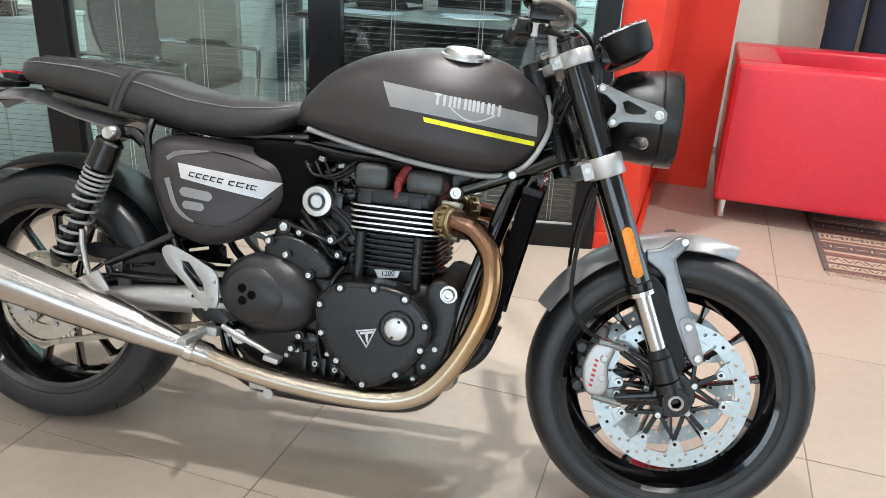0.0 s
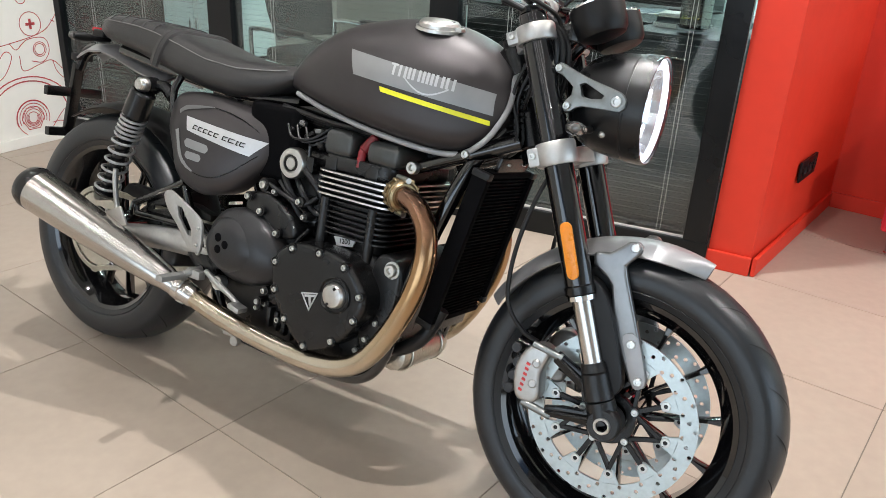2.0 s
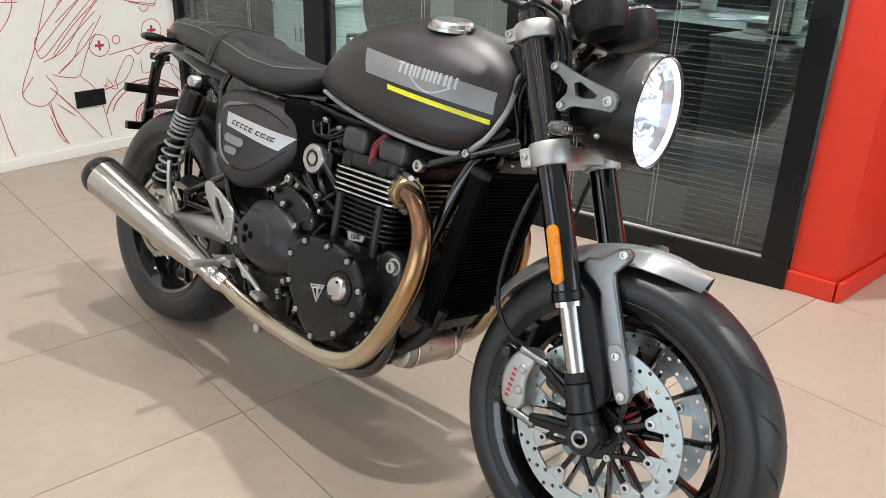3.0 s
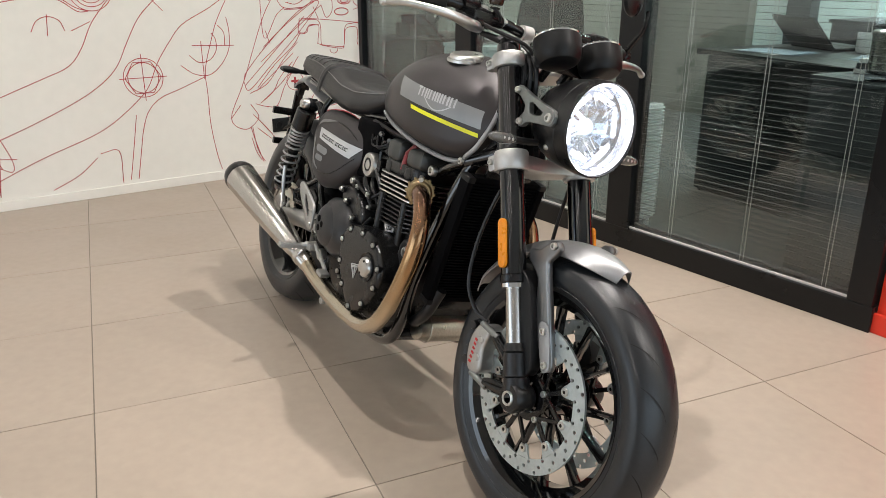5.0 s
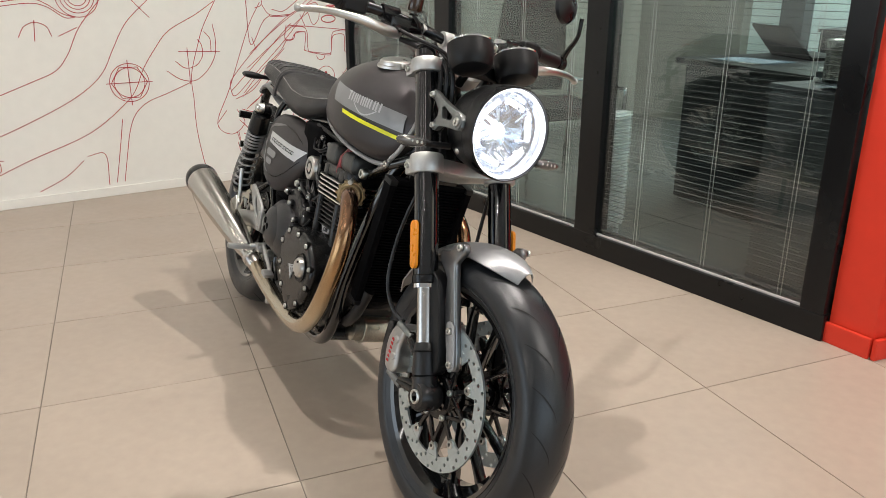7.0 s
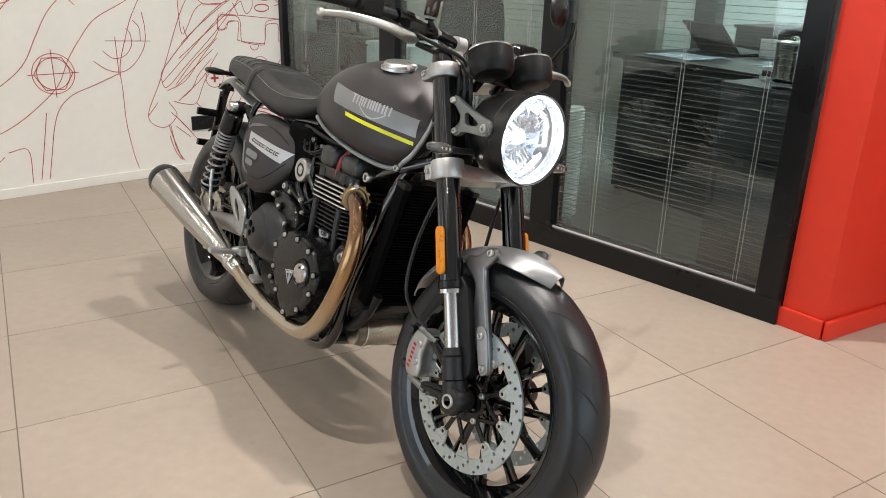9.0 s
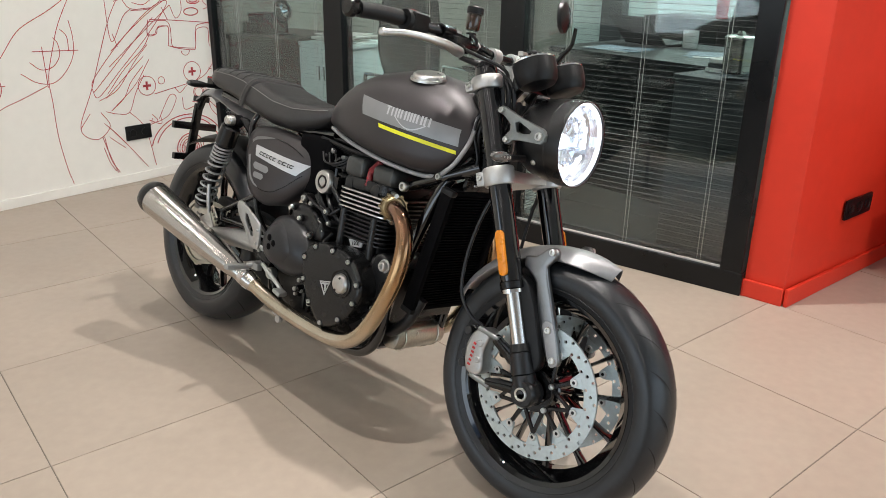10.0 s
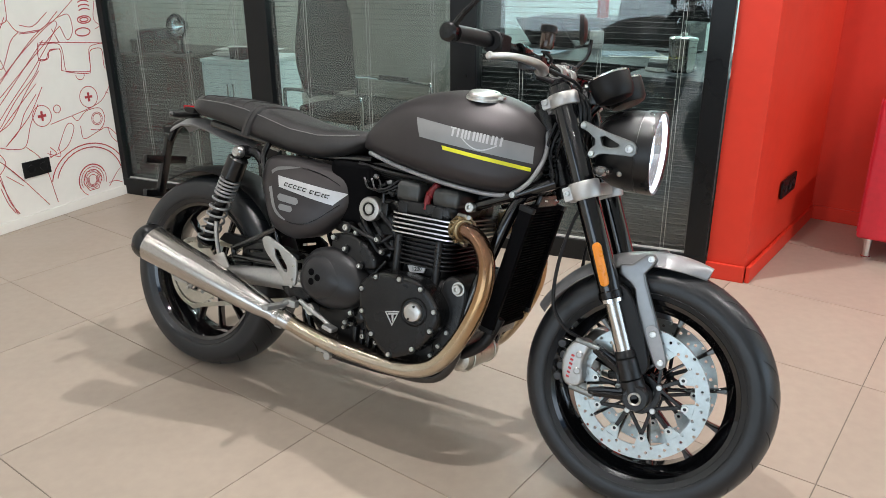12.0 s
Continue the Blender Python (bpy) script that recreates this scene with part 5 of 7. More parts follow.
# brake and clutch controls on the bar
for side in (-1, 1):
    master = part("master_cylinder", join(cyl(0.0125, (1.098, side * 0.105, 1.028), (1.104, side * 0.172, 1.022), 20, 0.0115, 0.002), box(0.03, 0.03, 0.03, 0.006, (1.082, side * 0.128, 1.03))), "satin_black", handlebar, "black master cylinder" if side < 0 else "black clutch perch")
    part("banjo_bolt", join(cyl(0.008, (1.099, side * 0.093, 1.03), (1.098, side * 0.106, 1.03), 6), cyl(0.0105, (1.0985, side * 0.099, 1.03), (1.098, side * 0.103, 1.03), 16)), "bolt", master)
    part("perch_clamp", box(0.016, 0.028, 0.04, 0.004, (1.063, side * 0.14, 1.037)), "alu_matt", master, "cast silver clamp")
    for z in (1.022, 1.052):
        part("clamp_screw", cyl(0.0042, (1.052, side * 0.14, z), (1.072, side * 0.14, z), 10), "bolt", master)
    part("adjuster_wheel", lathe([(0.005, -0.006), (0.0115, -0.006), (0.0115, 0.006), (0.005, 0.006)], "y", 14, (1.118, side * 0.178, 1.012), True), "satin_black", master)
    part("pivot_bolt", lathe([(0.0005, 0.012), (0.006, 0.012), (0.0075, 0.008), (0.0075, -0.012)], "z", 14, (1.108, side * 0.17, 1.014)), "bolt", master)
    part("switch_rocker", join(box(0.014, 0.02, 0.012, 0.003, (1.008, side * 0.245, 1.05)), box(0.01, 0.008, 0.016, 0.002, (1.012, side * 0.226, 1.06))), "guard_grey", master)
part("pot_bracket", join(cyl(0.0035, (1.095, -0.125, 1.035), (1.103, -0.132, 1.054), 8), box(0.02, 0.012, 0.004, 0.001, (1.104, -0.134, 1.053))), "satin_black", pot)
part("pot_hose", tube([(1.105, -0.135, 1.052), (1.118, -0.128, 1.04), (1.112, -0.118, 1.03)], 0.004, 8), "hose", pot)

# ---- engine ----
FLAT = Matrix(((1, 0, 0, 0), (0, 0, 1, 0), (0, 1, 0, 0), (0, 0, 0, 1)))


def level(outline, z0, z1, bevel=0.002, seg=2):
    """A level slab with the outline (x, y) between two heights."""
    bm = plate(outline, z0, z1, bevel, seg)
    bmesh.ops.transform(bm, matrix=FLAT, verts=bm.verts[:])
    return bm


def soft_rect(x0, x1, y0, y1, r, n=5):
    out = []
    for cx, cy, a in ((x1 - r, y1 - r, 0), (x0 + r, y1 - r, 90), (x0 + r, y0 + r, 180), (x1 - r, y0 + r, 270)):
        out += [(cx + r * math.cos(radians(a + 90 * i / n)), cy + r * math.sin(radians(a + 90 * i / n))) for i in range(n + 1)]
    return out


engine = part("engine", plate(rounded([(0.47, 0.36), (0.52, 0.46), (0.62, 0.485), (0.72, 0.465), (0.90, 0.475), (0.962, 0.43), (0.968, 0.33), (0.905, 0.235), (0.80, 0.208), (0.60, 0.215), (0.50, 0.27)], 4), -0.125, 0.125, 0.02, 3), "matt_black", bike, "black parallel-twin engine with silver-edged fins", 40)
COVER = [(0.697, 0.425), (0.742, 0.468), (0.82, 0.476), (0.892, 0.462), (0.942, 0.408), (0.936, 0.352), (0.885, 0.288), (0.81, 0.254), (0.745, 0.300), (0.705, 0.360)]
cover = part("clutch_cover", plate(rounded(COVER, 5), -0.115, -0.192, 0.017, 5), "cover_black", engine, "matt black clutch cover", 50)
for k, (x, z) in enumerate(COVER):
    dx, dz = x - 0.82, z - 0.37
    x, z = 0.82 + dx * 0.905, 0.37 + dz * 0.905
    part("bolt_pit", lathe([(0.0005, -0.1905), (0.0085, -0.1905), (0.0100, -0.1932), (0.0112, -0.1926), (0.0112, -0.180)], "y", 18, (x, 0, z)), "satin_black", cover)
    bolt(cover, (x, -0.1900, z), 0.0062)
fill = part("oil_filler", lathe([(0.0005, -0.205), (0.012, -0.206), (0.022, -0.204), (0.026, -0.199), (0.027, -0.19)], "y", 36, (0.873, 0, 0.392)), "alu", cover, "machined aluminium oil filler cap")
part("filler_ring", lathe([(0.028, -0.188), (0.034, -0.1925), (0.037, -0.196), (0.038, -0.1955), (0.038, -0.188)], "y", 40, (0.873, 0, 0.392), True), "satin_black", cover)
for a in (70, 250):
    part("filler_pin", lathe([(0.0005, -0.2075), (0.003, -0.2072), (0.0032, -0.203)], "y", 10, (0.873 + 0.018 * math.cos(radians(a)), 0, 0.392 + 0.018 * math.sin(radians(a)))), "satin_black", fill)
tri = [(0.788, 0.376), (0.832, 0.386), (0.814, 0.342)]
inner = [(0.8112 + (x - 0.8112) * 0.78, 0.368 + (z - 0.368) * 0.78) for x, z in tri]
part("cover_emblem", plate(tri, -0.192, -0.1945, 0.0005, 1, [inner]), "badge", cover, "silver triangular emblem", 0)
part("emblem_bar", join(plate([(0.798, 0.374), (0.825, 0.380), (0.824, 0.375), (0.799, 0.369)], -0.192, -0.194, 0), plate([(0.809, 0.372), (0.815, 0.373), (0.8165, 0.353), (0.8125, 0.355)], -0.192, -0.194, 0)), "badge", cover, "", 0)

SPR = [(0.47, 0.43), (0.515, 0.487), (0.59, 0.498), (0.655, 0.470), (0.690, 0.418), (0.682, 0.370), (0.63, 0.338), (0.55, 0.333), (0.488, 0.366)]
sprocket_cover = part("sprocket_cover", puffy(rounded(SPR, 5), -0.150, -0.186, 6, 2.2, 0, 0, -0.11), "cover_grey", engine, "dark grey oval sprocket cover", 50)
part("raised_oval", puffy(rounded([(0.485, 0.42), (0.52, 0.468), (0.575, 0.474), (0.622, 0.446), (0.640, 0.406), (0.61, 0.368), (0.545, 0.352), (0.495, 0.376)], 5), -0.172, -0.1925, 6, 2.6, 0, 0, -0.15), "cover_grey", sprocket_cover, "", 50)
# three dimples as flat near-black discs, the recess shade put in the colour
for x, z in ((0.538, 0.430), (0.560, 0.418), (0.540, 0.404)):
    part("dimple", lathe([(0.0005, -0.1931), (0.0088, -0.1931), (0.0096, -0.1926), (0.0096, -0.180)], "y", 18, (x, 0, z)), "rad_fin", sprocket_cover)
for x, z in ((0.615, 0.505), (0.668, 0.468), (0.64, 0.306), (0.655, 0.335), (0.50, 0.318), (0.575, 0.53)):
    bolt(engine, (x, -0.155, z), 0.0065)
    part("engine_lug", cyl(0.0105, (x, -0.11, z), (x, -0.154, z), 14), "matt_black", engine)
part("engine_case_rear", plate(rounded([(0.56, 0.50), (0.60, 0.545), (0.68, 0.52), (0.715, 0.47), (0.66, 0.46)], 4), -0.145, -0.03, 0.01, 3), "matt_black", engine, "", 45)
part("starter_cover", join(cyl(0.026, (0.60, -0.10, 0.535), (0.73, -0.08, 0.50), 20, 0.024, 0.005), cyl(0.012, (0.655, -0.125, 0.515), (0.60, -0.125, 0.545), 12)), "satin_black", engine)
# lower case ribs
for k in range(6):
    part("case_rib", box(0.011, 0.03, 0.045, 0.004, (0.665 + 0.022 * k, -0.128, 0.275 - 0.004 * k)), "matt_black", engine)
part("sump", plate(rounded([(0.50, 0.240), (0.90, 0.245), (0.89, 0.200), (0.80, 0.180), (0.60, 0.178), (0.52, 0.195)], 4), -0.125, 0.125, 0.014, 3), "matt_black", engine, "", 45)
part("case_front", plate(rounded([(0.90, 0.30), (0.915, 0.47), (0.965, 0.482), (0.985, 0.44), (0.972, 0.34), (0.94, 0.27)], 4), -0.135, 0.135, 0.01, 3), "matt_black", engine, "", 45)
bolt(engine, (0.962, -0.136, 0.462), 0.0135, "y", 0.012)
part("bolt_washer", lathe([(0.008, -0.137), (0.018, -0.137), (0.018, -0.134), (0.008, -0.134)], "y", 20, (0.962, 0, 0.462), True), "bolt", engine)
# barrel with its fins
part("cylinder_block", level(soft_rect(0.750, 0.905, -0.112, 0.112, 0.03), 0.455, 0.63, 0.004), "matt_black", engine, "", 45)
fin_black = part("cooling_fin", level(soft_rect(0.742, 0.924, -0.128, 0.128, 0.03), -0.0022, 0.0022, 0.001, 1), "matt_black", engine, "", 45, pose(0, 0, 0.497))
for k in range(1, 7):
    again(fin_black, pose(0, 0, 0.497 + 0.0115 * k))
fin_out, fin_in = soft_rect(0.732, 0.934, -0.137, 0.137, 0.03), soft_rect(0.7345, 0.9315, -0.1345, 0.1345, 0.028)
fin_top = part("cooling_fin", level(fin_in, -0.0022, 0.0022, 0.0008, 1), "matt_black", engine, "", 45, pose(0, 0, 0.5775))
edge_bm = grid_faces(bmesh.new(), [[(x, y, z) for x, y in o] for o, z in ((fin_in, 0.0024), (fin_out, 0.0017), (fin_out, -0.0017), (fin_in, -0.0024))], True, False)
fin_rim = part("fin_edge", edge_bm, "fin_edge", engine, "machined bright fin edge", 45, pose(0, 0, 0.5775))
for k in range(1, 5):
    again(fin_top, pose(0, 0, 0.5775 + 0.0118 * k))
    again(fin_rim, pose(0, 0, 0.5775 + 0.0118 * k))
for x in (0.765, 0.888):
    part("stud_tube", cyl(0.0115, (x, -0.124, 0.455), (x, -0.124, 0.57), 14), "matt_black", engine)
plaque = part("capacity_plaque", plate([(0.798, 0.492), (0.856, 0.500), (0.849, 0.480), (0.808, 0.474)], -0.118, -0.124, 0.001), "badge", engine, "silver plaque with capacity number", 0)
txt = bpy.data.curves.new("capacity_number", "FONT")
txt.body, txt.size, txt.extrude, txt.align_x, txt.align_y = "1200", 0.015, 0.0004, "CENTER", "CENTER"
number = new("capacity_number", txt)
number.parent, number.matrix_local = plaque, pose(0.828, -0.1246, 0.487, 90, -8, 0)
txt.materials.append(M["satin_black"])
# head and cam covers
head = part("cylinder_head", level(soft_rect(0.738, 0.918, -0.125, 0.125, 0.028), 0.628, 0.660, 0.006), "matt_black", engine, "", 45)
for x0, x1, h in ((0.740, 0.812, 0.712), (0.850, 0.927, 0.706)):
    part("cam_cover", level(rounded([(x0, -0.10), (x0 + 0.012, -0.125), (x1 - 0.012, -0.125), (x1, -0.10), (x1, 0.10), (x1 - 0.012, 0.125), (x0 + 0.012, 0.125), (x0, 0.10)], 3), 0.655, h, 0.022, 5), "cam_grey", head, "satin grey rounded cam cover", 50)
for x in (0.766, 0.872):
    bolt(head, (x, -0.118, 0.648), 0.007)
    part("head_boss", box(0.03, 0.03, 0.03, 0.006, (x, -0.112, 0.640)), "matt_black", head)
coil = part("coil_cap", join(cyl(0.0085, (0.832, -0.118, 0.642), (0.833, -0.113, 0.682), 16, 0.0095, 0.002), cyl(0.0125, (0.833, -0.113, 0.678), (0.850, -0.098, 0.712), 14, 0.0105, 0.003)), "red_cap", head, "dark red plug cap")
part("coil_lead", tube([(0.84, -0.10, 0.70), (0.86, -0.07, 0.725), (0.86, -0.03, 0.735)], 0.005, 8), "hose", head)
# throttle body and airbox
tb = part("throttle_body", join(cyl(0.030, (0.60, -0.075, 0.625), (0.742, -0.075, 0.64), 20, 0.028), cyl(0.024, (0.672, -0.06, 0.622), (0.668, -0.118, 0.620), 24)), "satin_black", engine, "black throttle body")
part("throttle_cap", lathe([(0.0005, -0.137), (0.012, -0.137), (0.013, -0.134), (0.0185, -0.134), (0.020, -0.137), (0.031, -0.136), (0.0335, -0.132), (0.0335, -0.112)], "y", 40, (0.667, 0, 0.621)), "alu", tb, "machined aluminium throttle cap")
part("cap_groove", lathe([(0.0142, -0.1375), (0.0176, -0.1375), (0.0176, -0.133), (0.0142, -0.133)], "y", 32, (0.667, 0, 0.621), True), "satin_black", tb)
part("throttle_link", join(box(0.022, 0.02, 0.035, 0.004, (0.708, -0.115, 0.625)), cyl(0.004, (0.705, -0.12, 0.60), (0.70, -0.12, 0.665), 8)), "satin_black", tb)
part("airbox", level(soft_rect(0.50, 0.66, -0.115, 0.115, 0.03), 0.57, 0.735, 0.015, 3), "rad_fin", bike, "black airbox", 45)
part("loom", join(*[tube([(0.60, -0.105 + 0.01 * k, 0.735 - 0.008 * k), (0.72, -0.1 + 0.012 * k, 0.722 - 0.006 * k), (0.84, -0.1 + 0.01 * k, 0.716 - 0.004 * k), (0.98, -0.07 + 0.01 * k, 0.705)], 0.0055, 8) for k in range(4)]), "hose", bike, "black wiring under the tank")
part("heat_shield", plate([(0.62, 0.74), (0.70, 0.728), (0.95, 0.70), (0.97, 0.715), (0.72, 0.75)], -0.09, 0.09, 0.004), "satin_black", bike)
part("crankcase_top", plate(rounded([(0.565, 0.47), (0.58, 0.60), (0.66, 0.655), (0.745, 0.64), (0.765, 0.56), (0.76, 0.46)], 4), -0.088, 0.09, 0.01, 2), "matt_black", engine, "", 45)
part("frame_spine", plate([(0.60, 0.60), (0.62, 0.745), (0.98, 0.70), (0.93, 0.66), (0.74, 0.64)], -0.02, 0.02, 0.006), "satin_black", bike, "black frame spine under the tank")
for k in range(9):
    x, z = 0.635 + 0.014 * k, 0.690 + 0.012 * (k % 3) - 0.0035 * k
    part("wire_plug", box(0.017, 0.014, 0.012, 0.003, (x, -0.108 + 0.006 * (k % 2), z), 1, pose(0, 0, 0, 0, 25 * (k % 4) - 35, 0)), ("black_plastic", "satin_black", "guard_grey")[k % 3], bike, "small wiring plug")
for k in range(6):
    y = -0.118 + 0.006 * k
    part("thin_cable", tube([(0.63 + 0.02 * k, y, 0.70), (0.655 + 0.02 * k, y - 0.008, 0.675 - 0.004 * k), (0.70 + 0.012 * k, y, 0.68), (0.735 + 0.015 * k, y + 0.02, 0.71)], 0.0028, 6), "hose", bike, "thin black cable")
for x, z, r in ((0.60, 0.560, 0.009), (0.635, 0.552, 0.006), (0.705, 0.545, 0.007), (0.722, 0.515, 0.0055), (0.585, 0.520, 0.006), (0.70, 0.487, 0.006), (0.648, 0.300, 0.006), (0.69, 0.275, 0.007), (0.715, 0.300, 0.005), (0.625, 0.285, 0.0055), (0.735, 0.268, 0.006), (0.925, 0.305, 0.006), (0.945, 0.345, 0.006), (0.905, 0.275, 0.0055)):
    bolt(engine, (x, -0.137, z), r, "y", 0.007)
    part("engine_lug", cyl(r * 1.6, (x, -0.09, z), (x, -0.1365, z), 14), "matt_black", engine)
part("oil_line", tube([(0.735, -0.13, 0.49), (0.715, -0.142, 0.455), (0.70, -0.14, 0.40), (0.692, -0.14, 0.335), (0.705, -0.135, 0.27)], 0.0055, 10), "satin_black", engine, "black oil line")
part("oil_line", tube([(0.61, -0.13, 0.565), (0.66, -0.138, 0.552), (0.71, -0.13, 0.54), (0.735, -0.115, 0.56)], 0.005, 10), "hose", engine, "black breather line")
part("sight_plug", lathe([(0.0005, -0.147), (0.008, -0.147), (0.0165, -0.144), (0.0185, -0.135)], "y", 26, (0.675, 0, 0.325)), "satin_black", engine)
for k, (x, z) in enumerate(((0.655, 0.575), (0.70, 0.565), (0.625, 0.535), (0.67, 0.545), (0.735, 0.585))):
    part("hose", tube([(x - 0.04, -0.10 - 0.006 * k, z + 0.03), (x, -0.125, z), (x + 0.03, -0.11, z - 0.04), (x + 0.06, -0.1, z - 0.03)], 0.0065, 8), "hose", bike, "black rubber hose")

# ---- exhaust ----
def exhaust(side):
    s = -side
    pts = [(0.925, 0.105, 0.612), (0.965, 0.135, 0.612), (1.005, 0.150, 0.600), (1.040, 0.162, 0.560), (1.050, 0.170, 0.500), (1.036, 0.175, 0.425), (0.995, 0.176, 0.335), (0.945, 0.176, 0.270), (0.880, 0.175, 0.238), (0.79, 0.173, 0.229), (0.66, 0.170, 0.233), (0.54, 0.170, 0.248), (0.44, 0.172, 0.272)]
    pipe = part("exhaust_header", tube([(x, y * side, z) for x, y, z in pts], 0.0215, 24, 8), "header", bike, "heat-tinted brown and gold exhaust header pipe", 60)
    clamp = part("port_clamp", cyl(0.031, (0.928, 0.112 * side, 0.612), (0.962, 0.134 * side, 0.612), 28, 0.030, 0.004), "bronze", pipe, "bronze finned port clamp")
    for k in range(2):
        f = 0.3 + 0.4 * k
        p = Vector((0.928 + 0.034 * f, (0.112 + 0.022 * f) * side, 0.612))
        q = p + Vector((0.005, 0.0032 * side, 0))
        part("clamp_fin", cyl(0.0335, p, q, 28), "bronze", clamp)
    out = Vector((0.034, 0.022 * side, 0)).normalized()
    flank = Vector((-out.y, out.x, 0))
    for k in range(12):
        a = 2 * math.pi * k / 12
        c = Vector((0.948, 0.125 * side, 0.612)) + (flank * math.cos(a) + Vector((0, 0, 1)) * math.sin(a)) * 0.0345
        part("clamp_nub", cyl(0.0042, c - out * 0.008, c + out * 0.008, 8, None, 0.001), "bronze", clamp)
    for dz in (-0.034, 0.034):
        part("clamp_bolt", cyl(0.006, (0.93, 0.118 * side, 0.612 + dz), (0.972, 0.144 * side, 0.612 + dz), 8), "bolt", clamp)
    a, b = Vector((0.45, 0.172 * side, 0.270)), Vector((-0.025, 0.245 * side, 0.412))
    d = (b - a).normalized()
    rot = Matrix.Translation(a) @ d.to_track_quat("Z", "Y").to_matrix().to_4x4()
    L = (b - a).length
    muf = part("muffler", lathe([(0.021, -0.02), (0.0255, -0.012), (0.026, 0.055), (0.0268, 0.057), (0.0265, 0.06), (0.031, 0.085), (0.038, 0.16), (0.047, 0.30), (0.0535, L - 0.03), (0.0545, L), (0.052, L + 0.001)], "z", 56, (0, 0, 0), False, False), "brushed", bike, "brushed steel megaphone muffler", 35, rot)
    part("end_cap", lathe([(0.0535, L - 0.004), (0.0555, L + 0.004), (0.0555, L + 0.02), (0.051, L + 0.036), (0.040, L + 0.047), (0.030, L + 0.048), (0.027, L + 0.04), (0.026, L - 0.05), (0.0005, L - 0.05)], "z", 48, (0, 0, 0), False, False), "matt_black", muf, "black muffler end cap")
    part("band_clamp", lathe([(0.0262, 0.018), (0.0285, 0.02), (0.0285, 0.036), (0.0262, 0.038)], "z", 40, (0, 0, 0), True), "steel", muf)
    part("clamp_screw", cyl(0.0045, a + d * 0.028 + Vector((-0.01, 0, -0.03)), a + d * 0.028 + Vector((0.012, 0, -0.032)), 8), "bolt", bike)
    part("hanger_plate", plate([(0.155, 0.400), (0.205, 0.425), (0.235, 0.385), (0.20, 0.37)], side * 0.185, side * 0.191, 0.002), "alu", muf, "", 40).matrix_local = rot.inverted()
    part("pipe_bracket", join(box(0.05, 0.016, 0.018, 0.004, (0.575, side * 0.15, 0.212)), lathe([(0.0005, -0.006), (0.011, -0.006), (0.0125, 0), (0.011, 0.006), (0.0005, 0.006)], "y", 20, (0.60, side * 0.166, 0.203))), "alu_matt", bike, "cast pipe bracket")


both(exhaust)
cat = part("collector_box", lathe([(0.018, -0.095), (0.033, -0.09), (0.038, -0.06), (0.038, 0.06), (0.033, 0.09), (0.018, 0.105)], "y", 36, (0.945, 0.035, 0.258)), "collector", bike, "steel exhaust collector under the engine")
for y in (-0.062, 0.062):
    part("collector_seam", lathe([(0.038, y - 0.004), (0.0405, y - 0.003), (0.0405, y + 0.003), (0.038, y + 0.004)], "y", 36, (0.945, 0.035, 0.258), True), "collector", cat)

